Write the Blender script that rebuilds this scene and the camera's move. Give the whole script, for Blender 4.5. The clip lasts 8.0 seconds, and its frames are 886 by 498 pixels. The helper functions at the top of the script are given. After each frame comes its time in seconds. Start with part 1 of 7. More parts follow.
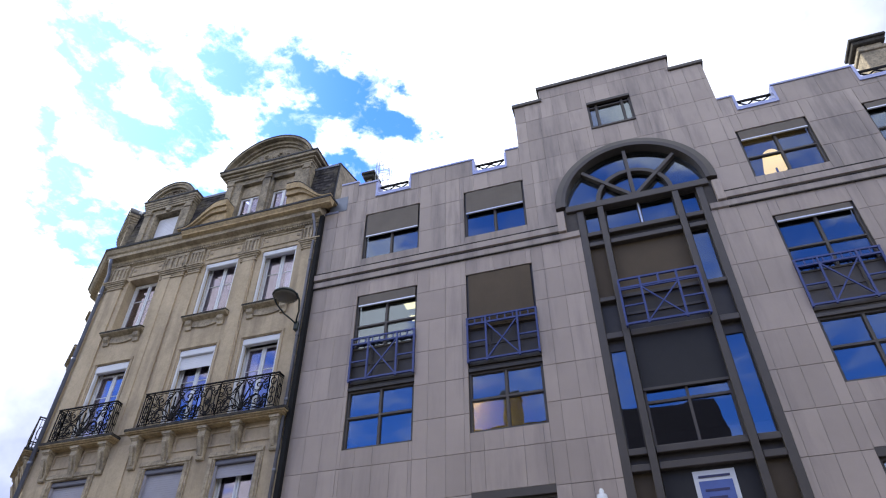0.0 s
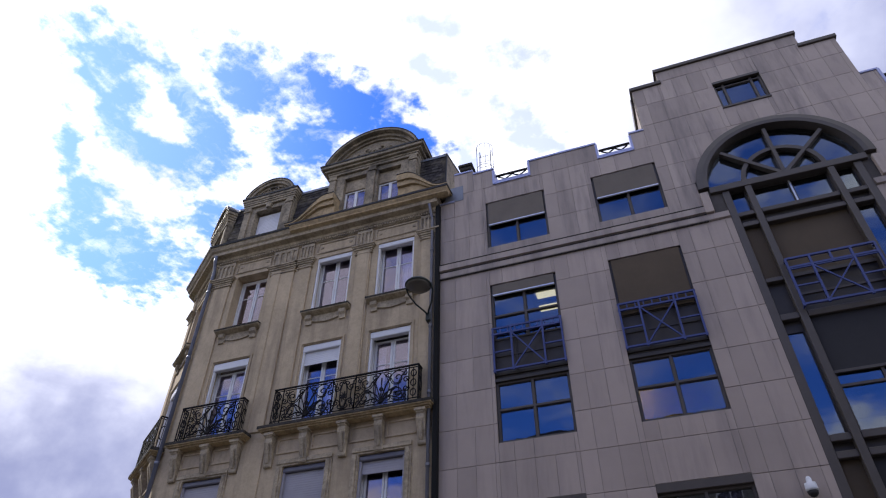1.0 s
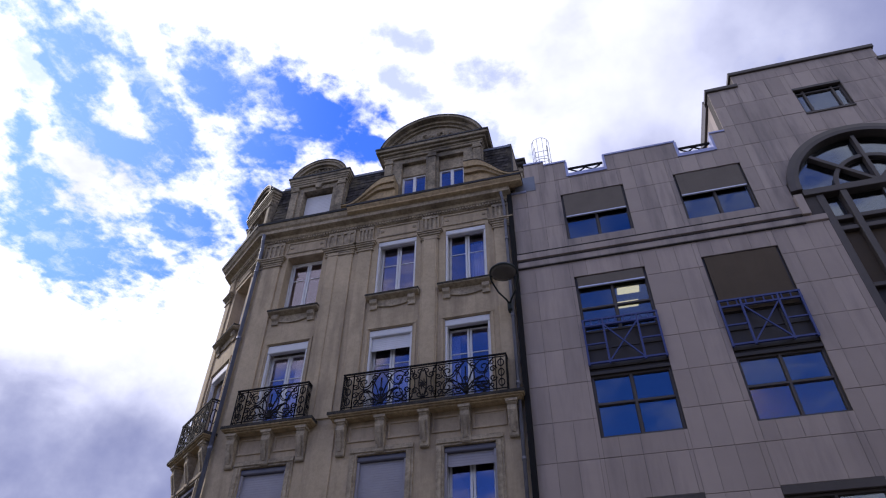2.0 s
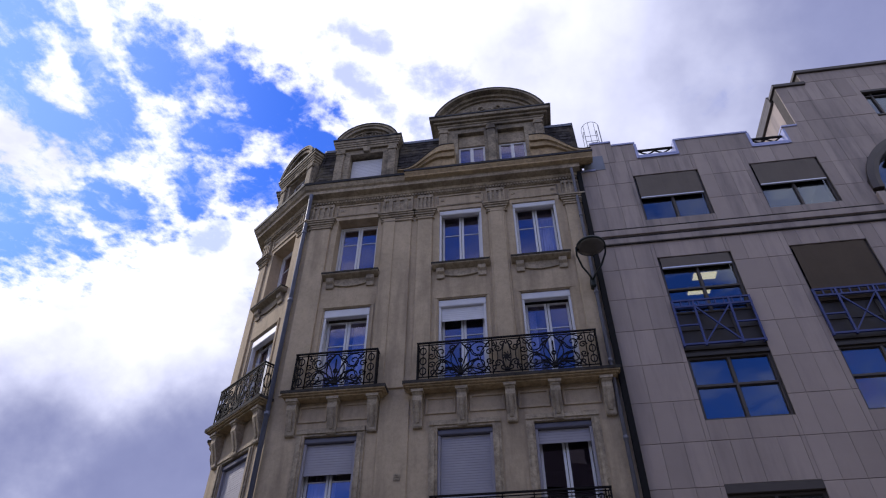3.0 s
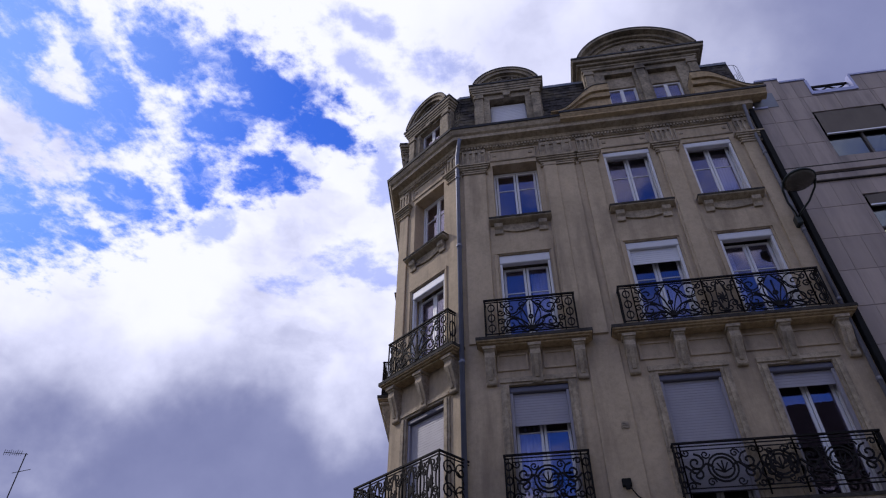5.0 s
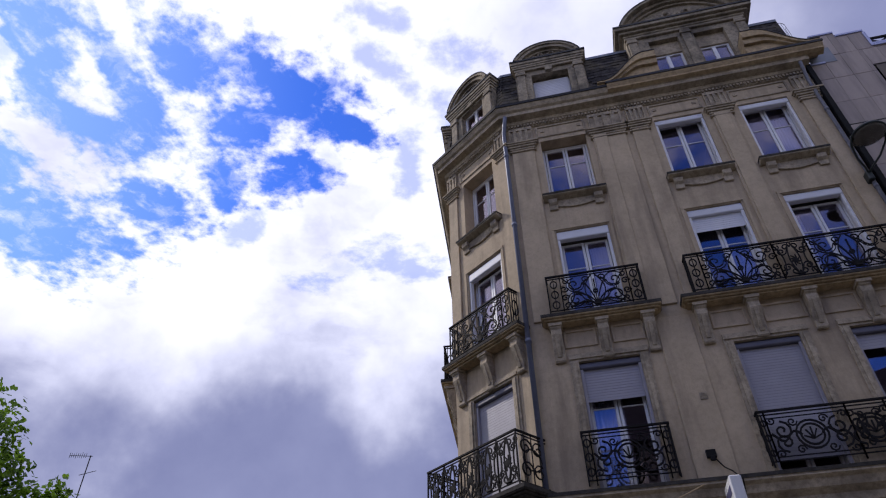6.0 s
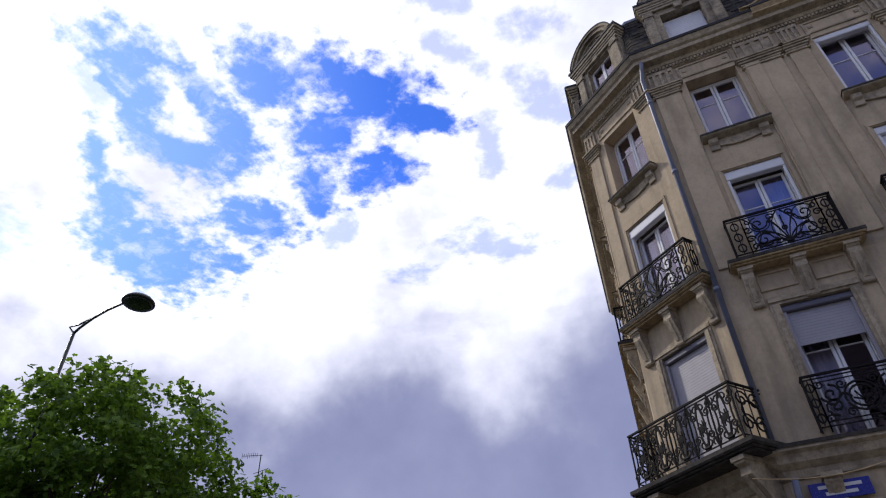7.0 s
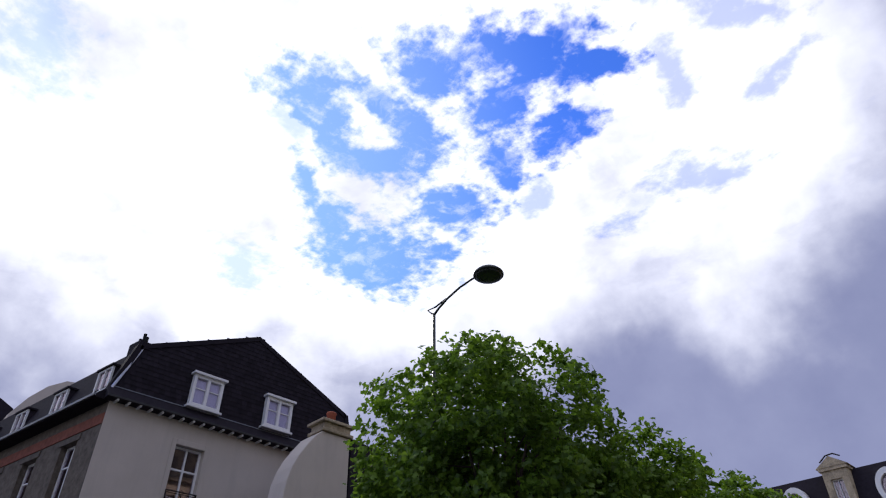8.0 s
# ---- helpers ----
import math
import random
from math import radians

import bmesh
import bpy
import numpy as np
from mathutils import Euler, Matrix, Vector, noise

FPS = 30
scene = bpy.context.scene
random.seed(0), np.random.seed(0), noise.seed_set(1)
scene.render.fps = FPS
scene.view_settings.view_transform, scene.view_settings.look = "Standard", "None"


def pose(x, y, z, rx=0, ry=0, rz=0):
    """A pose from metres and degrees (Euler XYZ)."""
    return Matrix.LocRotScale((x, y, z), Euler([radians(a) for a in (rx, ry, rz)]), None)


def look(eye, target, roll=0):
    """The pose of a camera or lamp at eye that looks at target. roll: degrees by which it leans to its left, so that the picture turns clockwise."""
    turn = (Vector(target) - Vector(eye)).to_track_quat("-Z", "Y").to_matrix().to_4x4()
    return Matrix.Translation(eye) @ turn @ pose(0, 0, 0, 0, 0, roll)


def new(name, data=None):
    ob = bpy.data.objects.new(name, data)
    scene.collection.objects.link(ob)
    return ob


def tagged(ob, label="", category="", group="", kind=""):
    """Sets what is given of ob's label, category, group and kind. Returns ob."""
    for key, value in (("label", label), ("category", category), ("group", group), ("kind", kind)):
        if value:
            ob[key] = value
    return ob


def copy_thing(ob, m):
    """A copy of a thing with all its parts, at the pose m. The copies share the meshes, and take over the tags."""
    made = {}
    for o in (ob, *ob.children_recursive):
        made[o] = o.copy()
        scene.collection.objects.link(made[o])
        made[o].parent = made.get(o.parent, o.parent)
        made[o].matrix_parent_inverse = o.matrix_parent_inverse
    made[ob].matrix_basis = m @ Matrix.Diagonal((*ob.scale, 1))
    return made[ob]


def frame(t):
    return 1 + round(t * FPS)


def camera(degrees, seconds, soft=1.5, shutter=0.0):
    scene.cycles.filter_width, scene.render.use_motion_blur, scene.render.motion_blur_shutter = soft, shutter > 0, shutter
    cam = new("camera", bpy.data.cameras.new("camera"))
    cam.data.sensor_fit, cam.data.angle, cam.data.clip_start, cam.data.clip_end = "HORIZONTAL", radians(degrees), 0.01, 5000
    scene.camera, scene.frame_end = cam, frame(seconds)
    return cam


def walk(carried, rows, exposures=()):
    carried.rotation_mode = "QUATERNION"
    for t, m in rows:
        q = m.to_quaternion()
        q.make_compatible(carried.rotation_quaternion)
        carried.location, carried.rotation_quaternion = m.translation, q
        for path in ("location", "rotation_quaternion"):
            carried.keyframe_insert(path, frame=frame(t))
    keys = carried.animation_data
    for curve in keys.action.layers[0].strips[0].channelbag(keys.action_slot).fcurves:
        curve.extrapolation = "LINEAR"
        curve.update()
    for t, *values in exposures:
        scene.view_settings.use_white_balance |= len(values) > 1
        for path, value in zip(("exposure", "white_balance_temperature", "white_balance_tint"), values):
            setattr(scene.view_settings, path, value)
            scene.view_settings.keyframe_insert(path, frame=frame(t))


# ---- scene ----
cam = camera(68.0, 8.0, soft=1.15)
PATH = [
    (0, (0.716, -0.589, 1.761), (0.247, 0.864, 3.053), 0.1),
    (0.5, (-0.884, -0.623, 1.713), (-1.394, 0.81, 3.013), 0.2),
    (1, (-2.501, -0.692, 1.687), (-3.012, 0.722, 3.006), 0.3),
    (1.5, (-4.113, -0.699, 1.658), (-4.583, 0.706, 3.0), 0.5),
    (3, (-9.381, -0.013, 1.535), (-9.595, 1.434, 2.898), 0.2),
    (3.5, (-10.973, 0.315, 1.537), (-11.161, 1.771, 2.896), -0.2),
    (4, (-12.233, 0.547, 1.544), (-12.436, 2.008, 2.895), -0.3),
    (4.5, (-13.151, 0.726, 1.518), (-13.37, 2.192, 2.86), 0.0),
    (6, (-14.37, 1.032, 1.513), (-14.693, 2.51, 2.822), -1.2),
    (6.5, (-14.937, 1.01, 1.528), (-15.367, 2.473, 2.822), -1.8),
    (7, (-15.902, 0.956, 1.553), (-16.505, 2.377, 2.824), -1.9),
    (7.5, (-17.092, 0.599, 1.524), (-17.96, 1.916, 2.754), -0.6),
    (8, (-18.563, -0.195, 1.473), (-19.7, 0.927, 2.675), -0.6),
]
walk(cam, [(t, look(eye, target, roll)) for t, eye, target, roll in PATH],
     exposures=((0, 1.18, 6150, 5), (0.5, 0.88, 6150, 8), (1.0, 0.42, 6050, 12), (1.5, 0.24, 5900, 15), (3, 0.02, 5800, 17), (3.5, 0.0, 5790, 18),
                (4.5, -0.28, 5720, 19), (6, -0.09, 5830, 17), (6.5, 0.03, 5970, 13.5), (7.5, 0.05, 6050, 12), (8, 0.03, 6050, 11.5)))


# ---- world, sun ----
SUN = Vector((-1.0, 0.2, 0.85)).normalized()


def build_world():
    w = bpy.data.worlds.new("sky")
    scene.world = w
    w.use_nodes = True
    nt = w.node_tree
    nt.nodes.clear()
    N = nt.nodes.new

    def link(a, b):
        nt.links.new(a, b)

    def math_(op, a, b=None, c=None, clamp=False):
        n = N("ShaderNodeMath")
        n.operation, n.use_clamp = op, clamp
        for i, v in enumerate((a, b, c)):
            if v is None:
                continue
            if isinstance(v, (int, float)):
                n.inputs[i].default_value = v
            else:
                link(v, n.inputs[i])
        return n.outputs[0]

    def vmath(op, a, b=None, out=0):
        n = N("ShaderNodeVectorMath")
        n.operation = op
        for i, v in enumerate((a, b)):
            if v is None:
                continue
            if isinstance(v, (tuple, Vector)):
                n.inputs[i].default_value = v
            else:
                link(v, n.inputs[i])
        return n.outputs[out]

    def ramp(v, lo, hi):
        n = N("ShaderNodeMapRange")
        n.interpolation_type = "SMOOTHSTEP"
        link(v, n.inputs["Value"])
        n.inputs["From Min"].default_value, n.inputs["From Max"].default_value = lo, hi
        return n.outputs[0]

    def noise_(vec, scale, detail, rough=0.55):
        n = N("ShaderNodeTexNoise")
        link(vec, n.inputs["Vector"])
        n.inputs["Scale"].default_value, n.inputs["Detail"].default_value, n.inputs["Roughness"].default_value = scale, detail, rough
        return n

    def mix(f, a, b):
        n = N("ShaderNodeMix")
        n.data_type = "RGBA"
        for s, v in ((n.inputs[0], f), (n.inputs[6], a), (n.inputs[7], b)):
            if isinstance(v, tuple):
                s.default_value = (*v, 1)
            elif isinstance(v, (int, float)):
                s.default_value = v
            else:
                link(v, s)
        return n.outputs[2]

    direction = vmath("NORMALIZE", N("ShaderNodeTexCoord").outputs["Generated"])
    sep = N("ShaderNodeSeparateXYZ")
    link(direction, sep.inputs[0])
    dx, dy, dz = sep.outputs
    height = math_("MAXIMUM", dz, 0.07)
    # the cloud layer, seen as a plane one unit above the street
    com = N("ShaderNodeCombineXYZ")
    link(math_("DIVIDE", dx, height), com.inputs[0])
    link(math_("DIVIDE", dy, height), com.inputs[1])
    plane = com.outputs[0]
    warp = noise_(plane, 6.0, 4.0, 0.6)
    warped = vmath("ADD", plane, vmath("MULTIPLY", vmath("SUBTRACT", warp.outputs["Color"], (0.5, 0.5, 0.5)), (0.11, 0.11, 0.0)))
    fine = noise_(plane, 9.0, 8.0, 0.62).outputs["Fac"]
    wisp = noise_(plane, 26.0, 5.0, 0.6).outputs["Fac"]
    # openings in the cloud: centre, half length, half width, turn
    gaps = ((-0.761, 0.419, 0.064, 0.048, -81), (-0.687, 0.507, 0.066, 0.021, -94), (-0.688, 0.614, 0.079, 0.026, 113), (-0.822, 0.625, 0.1, 0.037, -127),
            (-0.849, 0.524, 0.052, 0.023, 134), (-1.043, 0.678, 0.055, 0.041, 133), (-1.091, 0.832, 0.116, 0.1, 125), (-0.961, 0.933, 0.053, 0.026, -139),
            (-0.805, 0.844, 0.079, 0.059, -173), (-0.559, 0.531, 0.056, 0.051, -140), (-0.471, 0.57, 0.07, 0.036, -141), (-0.397, 0.675, 0.074, 0.062, -162),
            (-0.337, 0.739, 0.057, 0.026, -118), (-0.546, 0.698, 0.083, 0.049, 175), (-0.643, 0.815, 0.08, 0.027, 119), (-0.496, 0.831, 0.05, 0.042, 176),
            (-0.978, 0.541, 0.062, 0.02, 135), (-0.42, 0.623, 0.05, 0.031, -124))
    gap = None
    for cx, cy, rx, ry, turn in gaps:
        m = N("ShaderNodeMapping")
        m.vector_type = "TEXTURE"
        link(warped, m.inputs["Vector"])
        m.inputs["Location"].default_value = (cx, cy, 0)
        m.inputs["Rotation"].default_value = (0, 0, radians(turn))
        m.inputs["Scale"].default_value = (rx, ry, 1)
        d = vmath("LENGTH", m.outputs[0], out=1)
        gap = d if gap is None else math_("MINIMUM", gap, d)
    rag = math_("ADD", math_("MULTIPLY", math_("SUBTRACT", fine, 0.5), 4.2), math_("MULTIPLY", math_("SUBTRACT", wisp, 0.5), 3.4))
    north = ramp(math_("ADD", gap, rag), 2.25, 0.75)
    # scraps of thin cloud across the openings
    scraps = ramp(noise_(warped, 13.0, 8.0, 0.66).outputs["Fac"], 0.49, 0.70)
    north = math_("MULTIPLY", north, math_("SUBTRACT", 1.0, math_("MULTIPLY", scraps, 0.35)))
    # small faint openings
    faint = None
    for cx, cy, rx, ry, turn in ((-0.232, 0.633, 0.064, 0.02, -113), (-0.261, 0.851, 0.076, 0.021, 107), (-0.366, 1.135, 0.074, 0.041, -155), (-0.584, 1.163, 0.039, 0.033, 179),
                                 (-0.211, 0.537, 0.037, 0.015, -143), (-0.109, 0.631, 0.039, 0.028, -163), (-0.685, 0.961, 0.049, 0.028, 142), (-0.256, 0.882, 0.045, 0.022, 114),
                                 (-0.107, 0.829, 0.045, 0.021, -127), (-0.34, 1.174, 0.065, 0.038, -144), (-1.368, 0.612, 0.084, 0.054, -37), (-0.862, 0.436, 0.045, 0.025, 115),
                                 (-0.121, 0.782, 0.07, 0.031, -130), (-1.009, -0.009, 0.088, 0.057, -7), (-0.133, 1.012, 0.045, 0.024, 169)):
        m = N("ShaderNodeMapping")
        m.vector_type = "TEXTURE"
        link(warped, m.inputs["Vector"])
        m.inputs["Location"].default_value = (cx, cy, 0)
        m.inputs["Rotation"].default_value = (0, 0, radians(turn))
        m.inputs["Scale"].default_value = (rx, ry, 1)
        d = vmath("LENGTH", m.outputs[0], out=1)
        faint = d if faint is None else math_("MINIMUM", faint, d)
    north = math_("MAXIMUM", north, math_("MULTIPLY", ramp(math_("ADD", faint, rag), 2.0, 0.2), 0.50))
    # thin places that let a little blue through
    thin = math_("MULTIPLY", ramp(noise_(warped, 3.2, 7.0, 0.62).outputs["Fac"], 0.56, 0.74), math_("MULTIPLY", ramp(dz, 0.5, 0.7), ramp(dx, -0.75, -0.35)))
    north = math_("MAXIMUM", north, math_("MULTIPLY", thin, 0.40))
    # a wide clear stretch over the other side of the street, with cloud drifting in at its rim
    far = N("ShaderNodeMapping")
    far.vector_type = "TEXTURE"
    link(warped, far.inputs["Vector"])
    far.inputs["Location"].default_value = (-0.2, -1.75, 0)
    far.inputs["Scale"].default_value = (1.5, 0.95, 1)
    broken = noise_(plane, 2.2, 7.0, 0.6).outputs["Fac"]
    south = ramp(math_("ADD", vmath("LENGTH", far.outputs[0], out=1), math_("MULTIPLY", math_("SUBTRACT", broken, 0.5), 2.6)), 1.25, 0.75)
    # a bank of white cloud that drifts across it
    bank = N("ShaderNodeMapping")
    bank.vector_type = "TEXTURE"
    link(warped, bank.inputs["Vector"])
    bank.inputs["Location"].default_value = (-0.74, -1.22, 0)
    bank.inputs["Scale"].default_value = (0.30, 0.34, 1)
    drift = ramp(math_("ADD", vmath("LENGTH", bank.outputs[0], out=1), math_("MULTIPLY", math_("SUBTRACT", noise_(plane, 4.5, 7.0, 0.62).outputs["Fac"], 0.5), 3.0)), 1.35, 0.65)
    veil = ramp(noise_(plane, 3.0, 7.0, 0.62).outputs["Fac"], 0.42, 0.75)
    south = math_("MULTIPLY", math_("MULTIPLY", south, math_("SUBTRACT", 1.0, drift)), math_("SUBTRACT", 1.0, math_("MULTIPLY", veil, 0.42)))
    blue = math_("MAXIMUM", north, south)
    sky = N("ShaderNodeTexSky")
    sky.sky_type, sky.sun_disc = "NISHITA", False
    sky.sun_elevation, sky.sun_rotation = math.asin(SUN.z), math.atan2(SUN.x, SUN.y)
    sky.air_density, sky.dust_density, sky.ozone_density = 1.0, 0.2, 3.0
    clear = mix(1.0, sky.outputs[0], sky.outputs[0])
    clear_node = N("ShaderNodeVectorMath")
    clear_node.operation = "MULTIPLY"
    link(clear, clear_node.inputs[0])
    clear_node.inputs[1].default_value = (SKY_BLUE * 0.62, SKY_BLUE * 1.02, SKY_BLUE * 2.15)
    toward = vmath("DOT_PRODUCT", direction, tuple(SUN), out=1)
    # thin haze brightens the blue towards the sun
    clear_col = mix(math_("MULTIPLY", ramp(toward, 0.80, 1.0), 0.38), clear_node.outputs[0], (0.62, 0.86, 1.05))
    # cloud: thick and grey low down, thin and bright towards the sun
    billow = noise_(direction, 4.2, 6.0, 0.5).outputs["Fac"]
    rise = math_("ADD", dz, math_("MULTIPLY", math_("SUBTRACT", toward, 0.7), 0.46))
    rise = math_("ADD", rise, math_("MULTIPLY", math_("SUBTRACT", billow, 0.5), 0.52))
    rise = math_("ADD", rise, math_("MULTIPLY", math_("SUBTRACT", noise_(direction, 12.0, 7.0, 0.55).outputs["Fac"], 0.5), 0.20))
    lit = math_("MULTIPLY", ramp(rise, 0.34, 0.70), ramp(math_("ADD", toward, math_("MULTIPLY", math_("SUBTRACT", billow, 0.5), 0.5)), 0.23, 0.70))
    # thicker folds shade the bright cloud a little
    fold = ramp(noise_(warped, 2.6, 6.0, 0.55).outputs["Fac"], 0.50, 0.72)
    lit = math_("MULTIPLY", lit, math_("SUBTRACT", 1.0, math_("MULTIPLY", fold, 0.42)))
    grey = mix(noise_(direction, 7.0, 6.0, 0.55).outputs["Fac"], (0.20, 0.215, 0.37), (0.38, 0.395, 0.56))
    cloud = mix(lit, grey, (1.20, 1.18, 1.24))
    cloud = mix(ramp(dy, 0.15, -0.35), cloud, (0.80, 0.80, 0.84))
    final = mix(blue, cloud, clear_col)
    below = ramp(dz, 0.0, -0.03)
    final = mix(below, final, (0.10, 0.10, 0.11))
    bg = N("ShaderNodeBackground")
    link(final, bg.inputs[0])
    bg.inputs[1].default_value = 1.0
    out = N("ShaderNodeOutputWorld")
    link(bg.outputs[0], out.inputs[0])


SKY_BLUE = 0.105
build_world()

sun = new("sun", bpy.data.lights.new("sun", "SUN"))
sun.data.energy, sun.data.angle, sun.data.color = 2.4, radians(3), (1.0, 0.90, 0.74)
sun.matrix_world = look(SUN * 100, (0, 0, 0))


# ---- materials ----
def material(name, color, rough=0.8, metal=0.0, var=0.15, scale=3.0, bump=0.15, grain=40.0, stain=None, stain_amount=0.5, streak=False, per_object=0.0, spec=0.4, island=0.0, fleck=0.0):
    mat = bpy.data.materials.new(name)
    mat.use_nodes = True
    nt = mat.node_tree
    b = nt.nodes["Principled BSDF"]
    N, link = nt.nodes.new, nt.links.new
    geo = N("ShaderNodeNewGeometry")
    pos = geo.outputs["Position"]

    def noise_(s, detail=5.0, vec=None, rough_=0.6):
        n = N("ShaderNodeTexNoise")
        link(vec or pos, n.inputs["Vector"])
        n.inputs["Scale"].default_value, n.inputs["Detail"].default_value, n.inputs["Roughness"].default_value = s, detail, rough_
        return n.outputs["Fac"]

    def rng(v, lo, hi, a, b_):
        n = N("ShaderNodeMapRange")
        link(v, n.inputs[0])
        for i, k in enumerate((lo, hi, a, b_)):
            n.inputs[i + 1].default_value = k
        return n.outputs[0]

    def mul(a, b_):
        n = N("ShaderNodeMath")
        n.operation = "MULTIPLY"
        for i, v in enumerate((a, b_)):
            if isinstance(v, float):
                n.inputs[i].default_value = v
            else:
                link(v, n.inputs[i])
        return n.outputs[0]

    big, small = noise_(scale), noise_(grain, 3.0)
    k = mul(rng(big, 0.3, 0.7, 1 - var, 1 + var), rng(small, 0.25, 0.75, 1 - var * 0.6, 1 + var * 0.6))
    if fleck:
        k = mul(k, rng(noise_(11.0, 6.0, None, 0.7), 0.36, 0.56, 1 - fleck, 1 + fleck * 0.22))
    if per_object:
        k = mul(k, rng(N("ShaderNodeObjectInfo").outputs["Random"], 0, 1, 1 - per_object, 1 + per_object))
    if island:
        k = mul(k, rng(geo.outputs["Random Per Island"], 0, 1, 1 - island, 1 + island))
    tone = N("ShaderNodeVectorMath")
    tone.operation = "SCALE"
    tone.inputs[0].default_value = color
    link(k, tone.inputs["Scale"])
    col = tone.outputs[0]
    if stain:
        vec = pos
        if streak:
            m = N("ShaderNodeMapping")
            link(pos, m.inputs["Vector"])
            m.inputs["Scale"].default_value = (1.0, 1.0, 0.12)
            vec = m.outputs[0]
        f = mul(rng(noise_(2.2 if streak else 1.3, 6.0, vec, 0.65), 0.48, 0.72, 0.0, 1.0), float(stain_amount))
        mx = N("ShaderNodeMix")
        mx.data_type = "RGBA"
        mx.clamp_factor = True
        link(f, mx.inputs[0])
        link(col, mx.inputs[6])
        mx.inputs[7].default_value = (*stain, 1)
        col = mx.outputs[2]
    link(col, b.inputs["Base Color"])
    link(rng(small, 0.2, 0.8, max(0.02, rough - 0.08), min(1, rough + 0.08)), b.inputs["Roughness"])
    b.inputs["Metallic"].default_value = metal
    b.inputs["Specular IOR Level"].default_value = spec
    if bump:
        n = N("ShaderNodeBump")
        n.inputs["Strength"].default_value, n.inputs["Distance"].default_value = bump, 0.01
        link(small, n.inputs["Height"])
        link(n.outputs[0], b.inputs["Normal"])
    return mat


def glass(name, tint, gloss, sheen=(0.86, 0.93, 1.0)):
    mat = bpy.data.materials.new(name)
    mat.use_nodes = True
    nt = mat.node_tree
    nt.nodes.clear()
    N, link = nt.nodes.new, nt.links.new
    tr, gl, mx, lw, out = N("ShaderNodeBsdfTransparent"), N("ShaderNodeBsdfGlossy"), N("ShaderNodeMixShader"), N("ShaderNodeLayerWeight"), N("ShaderNodeOutputMaterial")
    pw, fr = N("ShaderNodeMath"), N("ShaderNodeMath")
    tr.inputs[0].default_value = (*tint, 1)
    gl.inputs["Roughness"].default_value = 0.01
    gl.inputs["Color"].default_value = (*sheen, 1)
    # gloss from its value face on up to one at a glancing angle
    lw.inputs[0].default_value = 0.5
    pw.operation, fr.operation = "POWER", "MULTIPLY_ADD"
    link(lw.outputs["Facing"], pw.inputs[0])
    pw.inputs[1].default_value = 4.0
    link(pw.outputs[0], fr.inputs[0])
    fr.inputs[1].default_value, fr.inputs[2].default_value = 1 - gloss, gloss
    noi, bmp, geo = N("ShaderNodeTexNoise"), N("ShaderNodeBump"), N("ShaderNodeNewGeometry")
    link(geo.outputs["Position"], noi.inputs["Vector"])
    noi.inputs["Scale"].default_value, noi.inputs["Detail"].default_value = 1.6, 1.0
    bmp.inputs["Strength"].default_value, bmp.inputs["Distance"].default_value = 0.12, 0.02
    link(noi.outputs["Fac"], bmp.inputs["Height"])
    link(bmp.outputs[0], gl.inputs["Normal"])
    link(fr.outputs[0], mx.inputs[0])
    link(tr.outputs[0], mx.inputs[1])
    link(gl.outputs[0], mx.inputs[2])
    link(mx.outputs[0], out.inputs[0])
    return mat


def emitter(name, color, strength):
    mat = bpy.data.materials.new(name)
    mat.use_nodes = True
    b = mat.node_tree.nodes["Principled BSDF"]
    b.inputs["Base Color"].default_value = (*color, 1)
    b.inputs["Emission Color"].default_value = (*color, 1)
    b.inputs["Emission Strength"].default_value = strength
    return mat


def leaf_material(name, color):
    mat = bpy.data.materials.new(name)
    mat.use_nodes = True
    nt = mat.node_tree
    nt.nodes.clear()
    N, link = nt.nodes.new, nt.links.new
    geo, mr, col = N("ShaderNodeNewGeometry"), N("ShaderNodeMapRange"), N("ShaderNodeMix")
    col.data_type = "RGBA"
    link(geo.outputs["Random Per Island"], mr.inputs[0])
    link(mr.outputs[0], col.inputs[0])
    col.inputs[6].default_value = (color[0] * 0.55, color[1] * 0.6, color[2] * 0.6, 1)
    col.inputs[7].default_value = (color[0] * 1.5, color[1] * 1.35, color[2] * 1.2, 1)
    df, tl, gl, m1, m2, out = N("ShaderNodeBsdfDiffuse"), N("ShaderNodeBsdfTranslucent"), N("ShaderNodeBsdfGlossy"), N("ShaderNodeMixShader"), N("ShaderNodeMixShader"), N("ShaderNodeOutputMaterial")
    link(col.outputs[2], df.inputs[0])
    link(col.outputs[2], tl.inputs[0])
    gl.inputs["Roughness"].default_value = 0.45
    gl.inputs["Color"].default_value = (0.5, 0.5, 0.5, 1)
    m1.inputs[0].default_value, m2.inputs[0].default_value = 0.45, 0.05
    link(df.outputs[0], m1.inputs[1])
    link(tl.outputs[0], m1.inputs[2])
    link(m1.outputs[0], m2.inputs[1])
    link(gl.outputs[0], m2.inputs[2])
    link(m2.outputs[0], out.inputs[0])
    return mat


